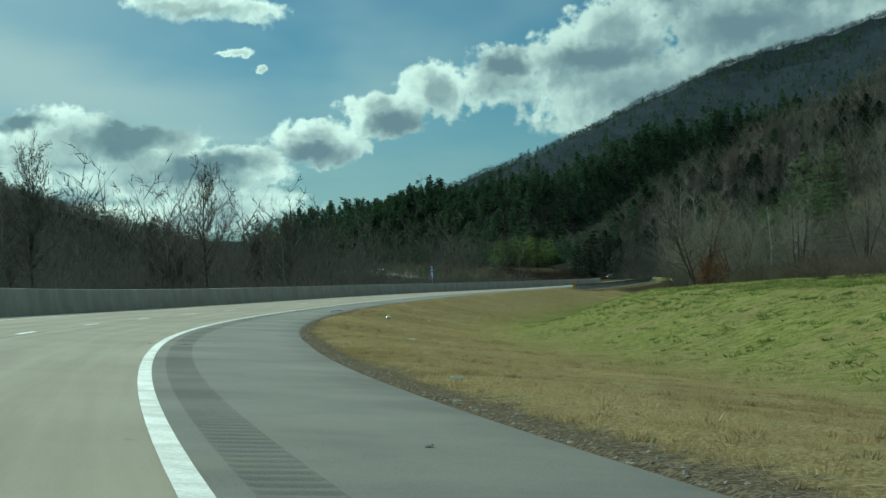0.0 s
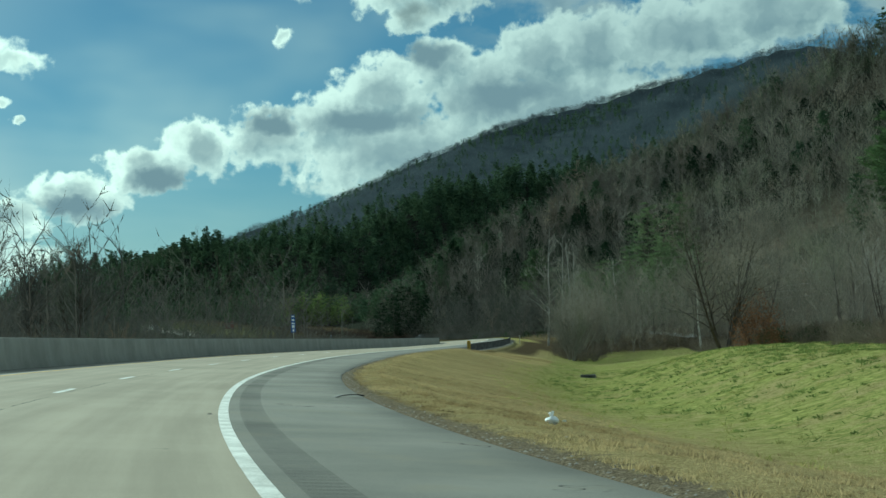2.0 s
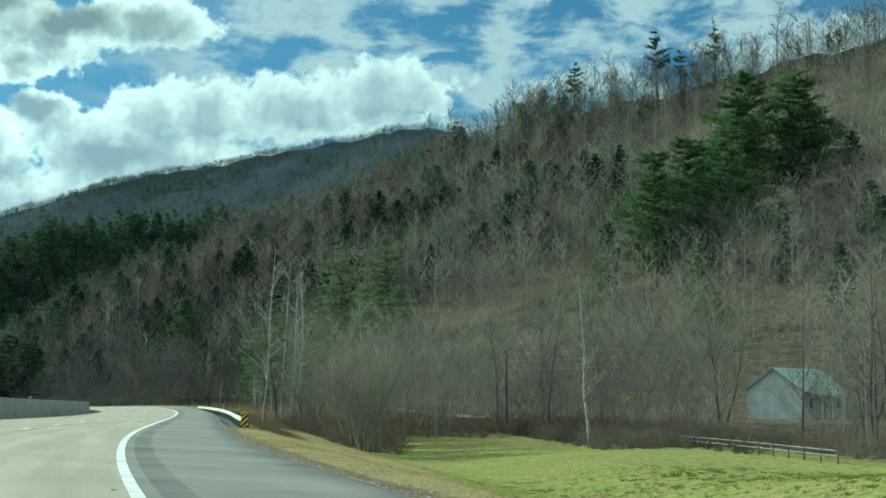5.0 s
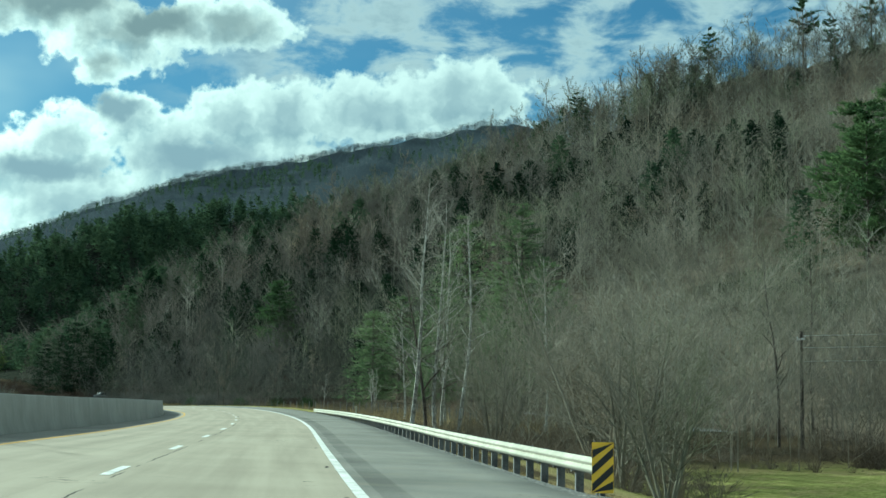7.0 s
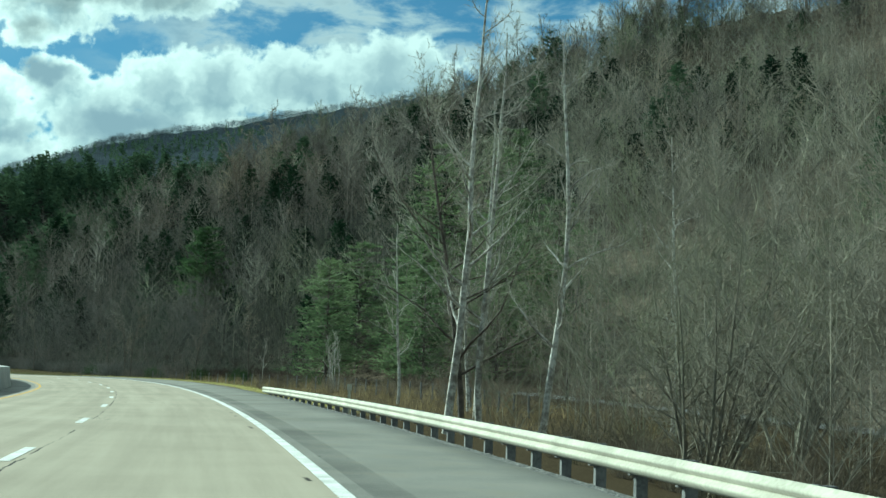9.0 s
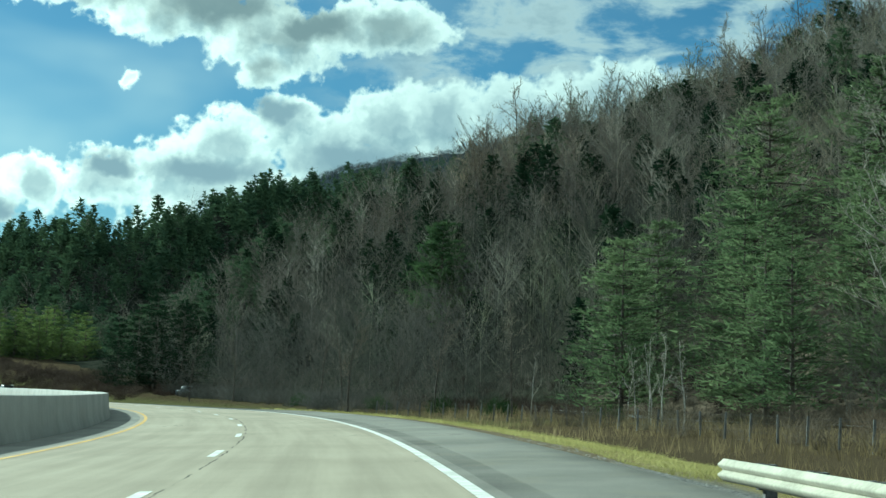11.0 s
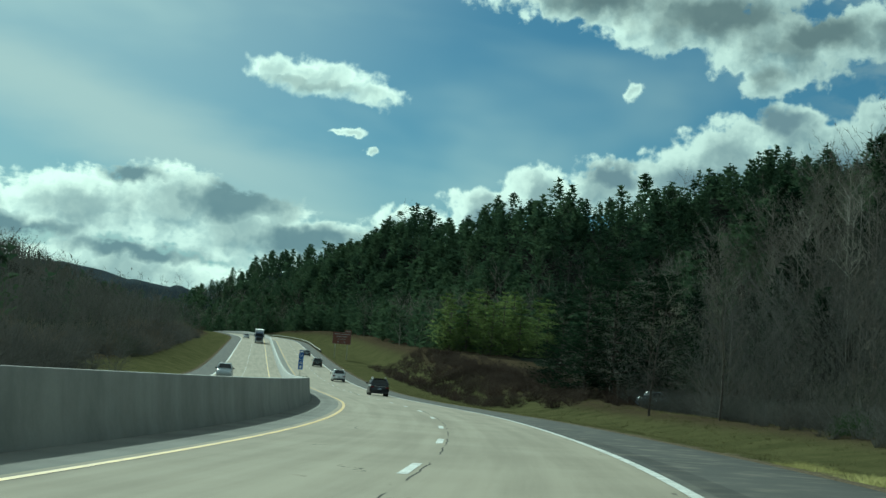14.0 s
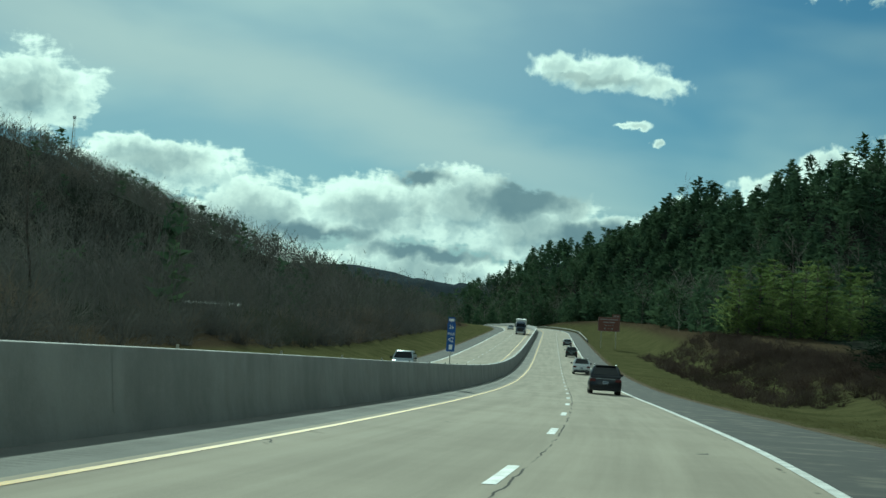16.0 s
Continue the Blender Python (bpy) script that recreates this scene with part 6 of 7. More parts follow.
def diamond_sign():
    t = thing("warning_sign", "yellow diamond warning sign on a post beside the side road", "road sign")
    x, y = 72.4, 255.2
    z = land([x], [y])[0][0]
    t.matrix_basis = pose(x, y, z, 0, 0, -39)
    bm = bmesh.new()
    box(bm, -0.04, 0.0, -0.3, 0.04, 0.06, 2.9, 0.005)
    part("post", bm, M_GALV, t)
    bm = bmesh.new()
    box(bm, -0.38, -0.012, -0.38, 0.38, -0.002, 0.38, 0.003)
    bmesh.ops.transform(bm, matrix=pose(0, 0, 2.75, 0, 45, 0), verts=bm.verts[:])
    part("panel", bm, M_YELLOW_SIGN, t)


diamond_sign()


def guide_sign():
    t = thing("guide_sign", "large brown guide sign with dulled pale lettering on posts", "road sign")
    x, y = 2.6, 722.0
    z = land([x], [y])[0][0]
    t.matrix_basis = pose(x, y, z, 0, 0, heading(735))
    top = 12.95 + 1.45 - z
    bm = bmesh.new()
    box(bm, -2.25, -0.03, top - 2.9, 2.25, 0.0, top, 0.01)
    part("panel", bm, M_BROWN_SIGN, t)
    bm = bmesh.new()
    box(bm, 0.6, -0.03, top + 0.02, 2.25, 0.0, top + 0.62, 0.01)
    part("tab", bm, M_BROWN_SIGN, t)
    for x0, x1, z0, z1 in ((-2.22, 2.22, top - 0.06, top - 0.02), (-2.22, 2.22, top - 2.88, top - 2.84), (-2.22, -2.18, top - 2.88, top - 0.02), (2.18, 2.22, top - 2.88, top - 0.02)):
        bm = bmesh.new()
        box(bm, x0, -0.04, z0, x1, -0.031, z1)
        part("border", bm, M_OLD_LETTER, t)
    row = lambda x0, x1, z: (x0, x1, top - z - 0.20, top - z)
    bars([row(-1.85, -0.35, 0.36), row(-0.15, 1.85, 0.36), row(-1.25, -0.10, 0.96), row(0.10, 1.25, 0.96)], M_OLD_LETTER, t, -0.045)
    lettering("State Park", 0.46, M_OLD_LETTER, t, pose(0, -0.045, top - 1.68, 90), "dulled pale lettering")
    bars([(-1.0, -0.68, top - 2.50, top - 2.22), (-0.2, 0.2, top - 2.42, top - 2.34), (0.55, 0.87, top - 2.50, top - 2.22), (0.85, 1.40, top + 0.20, top + 0.42), (1.55, 2.0, top + 0.20, top + 0.42)], M_OLD_LETTER, t, -0.045)
    for px in (-1.5, 1.5):
        bm = bmesh.new()
        box(bm, px - 0.08, 0.0, -0.5, px + 0.08, 0.16, top, 0.01)
        part("post", bm, M_GALV, t)


guide_sign()

# small reflectors on the median wall
bm = bmesh.new()
box(bm, -0.025, -0.012, 0.0, 0.025, 0.012, 0.07, 0.005)
reflector = part("reflector", bm, M_GALV, wall)
for i, s in enumerate(np.arange(446, 640, 7.4)):
    q = on_road(s, -9.35)
    o = reflector if i == 0 else new("reflector", reflector.data)
    o.parent = wall
    o.matrix_basis = pose(q[0], q[1], q[2] + WALL_H, 0, 0, heading(s))

# ---------------------------------------------------------------- vehicles
M_GLASS = plain("dark_tinted_glass", (0.006, 0.008, 0.009), 0.08, 0.0, 0.35)
M_TYRE = mottled("tyre_rubber", (0.010, 0.010, 0.010), (0.028, 0.028, 0.028), 4.0, 40.0, 0.85)
M_RIM = plain("alloy_wheel", (0.45, 0.46, 0.47), 0.3, 0.9)
M_TRIM = plain("black_plastic_trim", (0.016, 0.016, 0.017), 0.6)
M_CHROME = plain("brushed_bright_trim", (0.42, 0.43, 0.44), 0.30, 1.0)
M_LAMP = plain("red_lamp_lens", (0.085, 0.006, 0.008), 0.20)
M_HEADLAMP = plain("clear_lamp_lens", (0.72, 0.74, 0.75), 0.1)
M_PLATE = plain("pale_plate", (0.40, 0.43, 0.46), 0.4)
M_PLATE_INK = plain("plate_ink", (0.05, 0.07, 0.14), 0.5)


def paint(name, c):
    return plain(name, c, 0.30, 0.1, 0.45, 0.25)


def loft(sections, closed=True):
    """A skin over a row of rings of points."""
    bm = bmesh.new()
    rings = [[bm.verts.new(p) for p in r] for r in sections]
    n = len(rings[0])
    for a, b in zip(rings[:-1], rings[1:]):
        for i in range(n):
            bm.faces.new((a[i], a[(i + 1) % n], b[(i + 1) % n], b[i]))
    bm.faces.new(rings[0][::-1])
    bm.faces.new(rings[-1])
    bmesh.ops.recalc_face_normals(bm, faces=bm.faces[:])
    return bm


def ring(y, w0, w1, z0, z1, r=0.12, bulge=0.03):
    """A rounded cross-section: w0 half wide below, w1 above."""
    pts = []
    for sx, z, w, cs in ((1, z0, w0, (-90, 0)), (1, z1, w1, (0, 90)), (-1, z1, w1, (90, 180)), (-1, z0, w0, (180, 270))):
        cz = z + (r if z == z0 else -r)
        cx = sx * (w - r)
        for k in range(4):
            a = radians(cs[0] + (cs[1] - cs[0]) * k / 3)
            pts.append((cx + r * math.cos(a), y, cz + r * math.sin(a)))
        if sx == 1 and z == z0:
            pts.append((max(w0, w1) + bulge, y, (z0 + z1) / 2))
        if sx == -1 and z == z1:
            pts.append((-max(w0, w1) - bulge, y, (z0 + z1) / 2))
    return pts


def panel(points, thick):
    """A thin pane from its corners, moved out along its normal by the thickness."""
    bm = bmesh.new()
    f = bm.faces.new([bm.verts.new(p) for p in points])
    bm.normal_update()
    n = f.normal.copy()
    r = bmesh.ops.extrude_face_region(bm, geom=[f])
    bmesh.ops.translate(bm, vec=n * thick, verts=[v for v in r["geom"] if isinstance(v, bmesh.types.BMVert)])
    bmesh.ops.recalc_face_normals(bm, faces=bm.faces[:])
    return bm


def wheel(t, x, y, rad, wide):
    bm = bmesh.new()
    sx = 1 if x > 0 else -1
    prof = [(rad * 0.62, 0.0), (rad * 0.95, 0.0), (rad, 0.03), (rad, wide - 0.03), (rad * 0.95, wide), (rad * 0.62, wide)]
    n = 24
    rings = []
    for k in range(n):
        a = 2 * math.pi * k / n
        rings.append([bm.verts.new((sx * (p[1] - wide), p[0] * math.cos(a), p[0] * math.sin(a))) for p in prof])
    for k in range(n):
        a, b = rings[k], rings[(k + 1) % n]
        for i in range(len(prof)):
            bm.faces.new((a[i], a[(i + 1) % len(prof)], b[(i + 1) % len(prof)], b[i]))
    bmesh.ops.recalc_face_normals(bm, faces=bm.faces[:])
    tyre = part("wheel", bm, M_TYRE, t, smooth=False)
    tyre.matrix_basis = pose(x, y, rad)
    bm = bmesh.new()
    bmesh.ops.create_cone(bm, cap_ends=True, segments=20, radius1=rad * 0.63, radius2=rad * 0.60, depth=wide * 0.8, matrix=pose(sx * -wide * 0.5, 0, 0, 0, 90, 0))
    for k in range(5):
        a = k * 72
        bmesh.ops.create_cube(bm, size=1, matrix=pose(sx * -0.02, 0, 0, a, 0, 0) @ Matrix.Translation((0, 0, rad * 0.3)) @ Matrix.Diagonal((0.03, 0.07, rad * 0.55, 1)))
    part("rim", bm, M_RIM, tyre)


def car(name, label, colour, L=4.4, W=1.83, H=1.63, kind="suv", group="traffic"):
    """A passenger car facing +y, its middle at the origin, wheels on z = 0."""
    t = thing(name, label, "car", group)
    hw, y0, y1 = W / 2, -L / 2, L / 2
    belt = H * 0.60
    hood = H * 0.60 if kind != "sedan" else H * 0.62
    g = 0.20
    secs = [ring(y0, hw * 0.86, hw * 0.84, g + 0.14, belt * 0.86, 0.14, 0.0), ring(y0 + 0.10, hw * 0.95, hw * 0.92, g + 0.04, belt * 0.96, 0.16, 0.01),
            ring(y0 + 0.45, hw, hw * 0.95, g, belt, 0.14), ring(-0.3, hw, hw * 0.95, g, belt, 0.12), ring(y1 - 1.35, hw, hw * 0.95, g, belt, 0.12),
            ring(y1 - 0.75, hw * 0.99, hw * 0.92, g, hood * 0.95, 0.14), ring(y1 - 0.15, hw * 0.92, hw * 0.84, g + 0.04, hood * 0.84, 0.16, 0.0), ring(y1, hw * 0.78, hw * 0.74, g + 0.16, hood * 0.70, 0.12, 0.0)]
    part("body", loft(secs), colour, t, smooth=True)
    rt, rs = hw * 0.74, hw * 0.93
    if kind == "suv":
        cabin = [(y0 + 0.12, 0.06), (y0 + 0.52, 0.93), (y0 + 1.2, 1.0), (0.0, 1.0), (0.45, 0.96), (y1 - 1.25, 0.08)]
    elif kind == "sedan":
        cabin = [(y0 + 0.75, 0.06), (y0 + 1.45, 0.90), (y0 + 2.0, 1.0), (0.1, 1.0), (0.45, 0.95), (y1 - 1.30, 0.06)]
    else:
        cabin = [(y0 + 1.9, 0.06), (y0 + 2.05, 0.90), (y0 + 2.4, 1.0), (y0 + 3.3, 1.0), (y0 + 3.6, 0.95), (y1 - 1.35, 0.06)]
    hgt = H - belt
    secs = [ring(y, rs, rs - (rs - rt) * f, belt - 0.05, belt + hgt * f, min(0.09, 0.5 * (0.05 + hgt * f) * 0.9), 0.0) for y, f in cabin]
    part("roof", loft(secs), colour, t, smooth=True)
    zb = belt + 0.03

    def glass_at(f):
        return rs - (rs - rt) * f

    (ya, fa), (yb, fb) = cabin[0], cabin[1]
    e = 0.022
    lo, hi = 0.16, 0.92

    def slope(u):
        return ya + (yb - ya) * u, fa + (fb - fa) * u

    (yl, fl), (yh, fh) = slope(lo), slope(hi)
    part("rear_window", panel([(-glass_at(fl) + 0.10, yl - e, belt + hgt * fl), (glass_at(fl) - 0.10, yl - e, belt + hgt * fl), (glass_at(fh) - 0.12, yh - e, belt + hgt * fh), (-glass_at(fh) + 0.12, yh - e, belt + hgt * fh)], 0.006), M_GLASS, t, "dark tinted rear window")
    (yc, fc), (yd, fd) = cabin[-1], cabin[-2]
    ym, fm = yc + (yd - yc) * 0.1, fc + (fd - fc) * 0.1
    yn, fn = yc + (yd - yc) * 0.92, fc + (fd - fc) * 0.92
    part("windscreen", panel([(glass_at(fm) - 0.08, ym + e, belt + hgt * fm), (-glass_at(fm) + 0.08, ym + e, belt + hgt * fm), (-glass_at(fn) + 0.10, yn + e, belt + hgt * fn), (glass_at(fn) - 0.10, yn + e, belt + hgt * fn)], 0.006), M_GLASS, t)
    for sx in (-1, 1):
        x0, x1 = rs + 0.012, glass_at(0.84) + 0.012
        pts = [(sx * x0, yb - 0.20 if kind == "suv" else yb - 0.35, zb + 0.06), (sx * x0, yd + 0.35, zb + 0.06), (sx * x1, yd - 0.10, belt + hgt * 0.84), (sx * x1, yb + 0.10, belt + hgt * 0.84)]
        part("side_window", panel(pts if sx > 0 else pts[::-1], 0.004), M_GLASS, t)
        bm = bmesh.new()
        zt = belt * 0.80
        box(bm, sx * hw * 0.58 if sx > 0 else -hw * 0.97, y0 - 0.03, zt - 0.09, hw * 0.97 if sx > 0 else -hw * 0.58, y0 + 0.30, zt + 0.09, 0.03)
        part("tail_light", bm, M_LAMP, t, "red tail light")
        bm = bmesh.new()
        box(bm, min(sx * hw * 0.50, sx * hw * 0.90), y1 - 0.30, hood * 0.66, max(sx * hw * 0.50, sx * hw * 0.90), y1 - 0.02, hood * 0.80, 0.03)
        part("headlight", bm, M_HEADLAMP, t, "clear headlight")
        bm = bmesh.new()
        box(bm, min(sx * hw * 0.96, sx * (hw + 0.20)), yd + 0.28, zb + 0.02, max(sx * hw * 0.96, sx * (hw + 0.20)), yd + 0.42, zb + 0.17, 0.04)
        part("mirror", bm, colour if kind != "suv" else M_TRIM, t)
        if kind == "suv":
            bm = bmesh.new()
            tube(bm, (sx * rt * 0.92, y0 + 0.75, H + 0.05), (sx * rt * 0.92, 0.35, H + 0.05), 0.022, 0.022)
            for yy in (y0 + 0.78, -0.5, 0.32):
                tube(bm, (sx * rt * 0.92, yy, H - 0.06), (sx * rt * 0.92, yy, H + 0.05), 0.02, 0.02)
            part("roof_rail", bm, M_CHROME, t, "bright roof rail")
        for yw in (y0 + 0.82, y1 - 0.88):
            wheel(t, sx * (hw - 0.01), yw, 0.35, 0.24)
    bm = bmesh.new()
    box(bm, -hw * 0.90, y0 - 0.05, g + 0.02, hw * 0.90, y0 + 0.25, g + 0.26, 0.05)
    part("rear_bumper", bm, M_TRIM, t, "black plastic rear bumper")
    bm = bmesh.new()
    box(bm, -hw * 0.72, y0 - 0.06, g + 0.24, hw * 0.72, y0 - 0.03, g + 0.29, 0.008)
    part("bumper_trim", bm, M_TRIM, t)
    bm = bmesh.new()
    box(bm, -hw * 0.62, y0 - 0.02, belt * 0.885, hw * 0.62, y0 + 0.04, belt * 0.91, 0.006)
    part("tailgate_trim", bm, M_CHROME, t, "bright strip across the tailgate")
    bm = bmesh.new()
    box(bm, -0.155, y0 - 0.045, belt * 0.60, 0.155, y0 - 0.02, belt * 0.60 + 0.155, 0.004)
    plate = part("number_plate", bm, M_PLATE, t, "pale number plate")
    bm = bmesh.new()
    box(bm, -0.12, y0 - 0.05, belt * 0.60 + 0.045, 0.12, y0 - 0.0455, belt * 0.60 + 0.11)
    part("bar", bm, M_PLATE_INK, plate)
    if kind == "suv":
        bm = bmesh.new()
        box(bm, -rt * 0.85, y0 + 0.40, H - 0.045, rt * 0.85, y0 + 0.72, H + 0.005, 0.015)
        part("spoiler", bm, M_TRIM, t)
    if kind == "pickup":
        bm = bmesh.new()
        box(bm, -hw * 0.84, y0 + 0.12, belt - 0.02, hw * 0.84, y0 + 1.85, belt + 0.012)
        part("cargo_bed", bm, M_TRIM, t)
    return t


def park(ob, s, lat, back=False):
    q = on_road(s, lat)
    ahead = on_road(s + 1, lat)
    tilt = math.degrees(math.atan(np.interp(s, _s, FALL)))
    up = math.degrees(math.asin(max(-0.2, min(0.2, ahead[2] - q[2]))))
    m = pose(q[0], q[1], q[2] + 0.004, 0, 0, heading(s)) @ pose(0, 0, 0, up, -tilt if abs(lat) < 9 else 0, 0)
    ob.matrix_basis = m @ pose(0, 0, 0, 0, 0, 180 if back else 0)
    return ob


BLACK_PAINT, WHITE_PAINT = paint("black_car_paint", (0.012, 0.014, 0.018)), paint("white_car_paint", (0.72, 0.73, 0.72))
GREY_PAINT, SILVER_PAINT, DARK_PAINT = paint("grey_car_paint", (0.10, 0.11, 0.11)), paint("silver_car_paint", (0.42, 0.44, 0.45)), paint("dark_green_car_paint", (0.02, 0.035, 0.03))
park(car("suv", "black compact suv driving ahead in the near lane", BLACK_PAINT), 515.5, -1.55)
park(car("suv", "white suv farther along the near lane", WHITE_PAINT, 4.6, 1.86, 1.66), 586.0, -1.65)
park(car("suv", "dark grey suv before the rise of the road", DARK_PAINT, 4.5, 1.84, 1.62), 661.0, -1.75)
park(car("sedan", "dark sedan climbing the rise ahead", GREY_PAINT, 4.6, 1.80, 1.44, "sedan"), 727.0, -1.7)
park(car("suv", "silver suv coming the other way behind the wall", SILVER_PAINT, 4.7, 1.88, 1.75), 551.0, -16.9, True)
park(car("sedan", "pale sedan far up the opposite carriageway", SILVER_PAINT, 4.6, 1.80, 1.45, "sedan"), 872.0, -17.0, True)


def semi_truck():
    t = thing("semi_truck", "articulated lorry with a pale trailer coming downhill", "truck", "traffic")
    blue = paint("dark_blue_truck_paint", (0.03, 0.05, 0.09))
    part("cab", loft([ring(5.7, 1.22, 1.18, 0.6, 2.95, 0.2, 0.0), ring(7.2, 1.22, 1.16, 0.5, 2.95, 0.2, 0.0), ring(7.75, 1.16, 1.05, 0.5, 2.0, 0.2, 0.0), ring(9.0, 1.08, 0.92, 0.5, 1.75, 0.2, 0.0)]), blue, t, "dark truck cab")
    part("fairing", loft([ring(5.7, 1.20, 1.10, 2.9, 3.45, 0.2, 0.0), ring(6.4, 1.18, 1.05, 2.9, 3.35, 0.2, 0.0), ring(7.2, 1.10, 0.95, 2.9, 3.05, 0.06, 0.0)]), blue, t, "roof fairing over the cab")
    part("windscreen", panel([(1.0, 7.76, 2.05), (-1.0, 7.76, 2.05), (-1.0, 7.26, 2.85), (1.0, 7.26, 2.85)], 0.02), M_GLASS, t)
    for sx in (-1, 1):
        bm = bmesh.new()
        box(bm, min(sx * 1.25, sx * 1.50), 7.2, 1.9, max(sx * 1.25, sx * 1.50), 7.35, 2.7, 0.03)
        part("mirror", bm, M_TRIM, t)
        bm = bmesh.new()
        box(bm, min(sx * 0.72, sx * 1.02), 8.7, 0.95, max(sx * 0.72, sx * 1.02), 9.0, 1.2, 0.03)
        part("headlight", bm, M_HEADLAMP, t, "clear headlight")
    bm = bmesh.new()
    box(bm, -1.15, 8.85, 0.42, 1.15, 9.12, 0.78, 0.04)
    part("bumper", bm, M_CHROME, t, "bright front bumper")
    bm = bmesh.new()
    box(bm, -1.28, -8.0, 1.1, 1.28, 5.4, 4.0, 0.05)
    part("trailer", bm, mottled("trailer_panels", (0.62, 0.62, 0.60), (0.78, 0.78, 0.76), 0.6, 8.0, 0.5), t, "pale box trailer")
    bm = bmesh.new()
    box(bm, -0.7, 8.95, 0.6, 0.7, 9.06, 1.7, 0.03)
    part("grille", bm, M_TRIM, t, "dark radiator grille")
    bm = bmesh.new()
    box(bm, -0.45, -7.6, 0.75, 0.45, 8.6, 1.12, 0.02)
    part("chassis", bm, M_TRIM, t)
    for sx in (-1, 1):
        for y in (-6.8, -5.5, 4.2, 5.5, 8.0):
            wheel(t, sx * 1.22, y, 0.5, 0.4)
    return t


park(semi_truck(), 822.0, -13.2, True)
GREY_PAINT = plain("dull_grey_paint", (0.10, 0.11, 0.12), 0.4)
parked = car("van", "grey pickup parked among the trees beyond the brush", GREY_PAINT, 5.3, 1.95, 1.85, "pickup", "")
vz = land([61.0], [523.0])[0][0]
parked.matrix_basis = pose(61.0, 523.0, vz, 0, 0, 205) @ Matrix.Scale(0.85, 4)

# ---------------------------------------------------------------- beyond the guardrail
fr_s = np.arange(304, 432, 2.0)
fr_l = np.array([31.0, 33.0, 35.5]) + shoulder_width(fr_s)[:, None]
FP = on_road(fr_s[:, None] + 0 * fr_l, fr_l)
FP[..., 2] = land(FP[:, 1:2, 0], FP[:, 1:2, 1])[0].reshape(-1, 1) + 0.10
uvf = np.stack([fr_s[:, None] + 0 * fr_l, fr_l], -1).reshape(-1, 2)
frontage = new("frontage_road", mesh_from("frontage_road", FP.reshape(-1, 3), grid_faces(len(fr_s), 3)[:, ::-1], M_POST, uvf, True))
tagged(frontage, "narrow grey side road below the highway", "road", kind="structure")

M_WOOD_FENCE = mottled("grey_fence_wood", (0.10, 0.09, 0.075), (0.22, 0.20, 0.17), 2.0, 18.0, 0.9)
M_WIRE = plain("fence_wire", (0.07, 0.065, 0.06), 0.85, 0.0, 0.1)


def post_fence(label, spots, high, rails, mat, thick=0.05):
    """A fence of posts with rails or wires strung between them."""
    t = thing("fence", label, "fence")
    tops = []
    mesh = None
    for x, y in spots:
        z = land([x], [y])[0][0]
        tops.append(Vector((x, y, z)))
        if mesh is None:
            bm = bmesh.new()
            tube(bm, (0, 0, -0.3), (0, 0, high), 0.065, 0.055, 7)
            o = part("post", bm, mat, t)
            mesh = o.data
        else:
            o = new("post", mesh)
            o.parent = t
        o.matrix_basis = pose(x, y, z, random.uniform(-4, 4), random.uniform(-4, 4), random.uniform(0, 90))
    for h in rails:
        bm = bmesh.new()
        for a, b in zip(tops[:-1], tops[1:]):
            tube(bm, a + Vector((0, 0, h)), b + Vector((0, 0, h)), thick, thick, 4)
        part("rail", bm, mat if thick > 0.02 else M_WIRE, t)
    return t


ps = np.arange(318, 430, 2.9)
PP = on_road(ps, 19.5 + 0 * ps)
post_fence("wire fence on leaning timber posts in dead grass", [(float(p[0]), float(p[1])) for p in PP], 1.25, (0.4, 0.8, 1.15), M_POST, 0.005)
ps = np.arange(212, 262, 2.4)
PP = on_road(ps, 37.5 + 0 * ps)
post_fence("pale plank fence beside the side road", [(float(p[0]), float(p[1])) for p in PP], 0.8, (0.45, 0.75), M_WOOD_FENCE, 0.04)


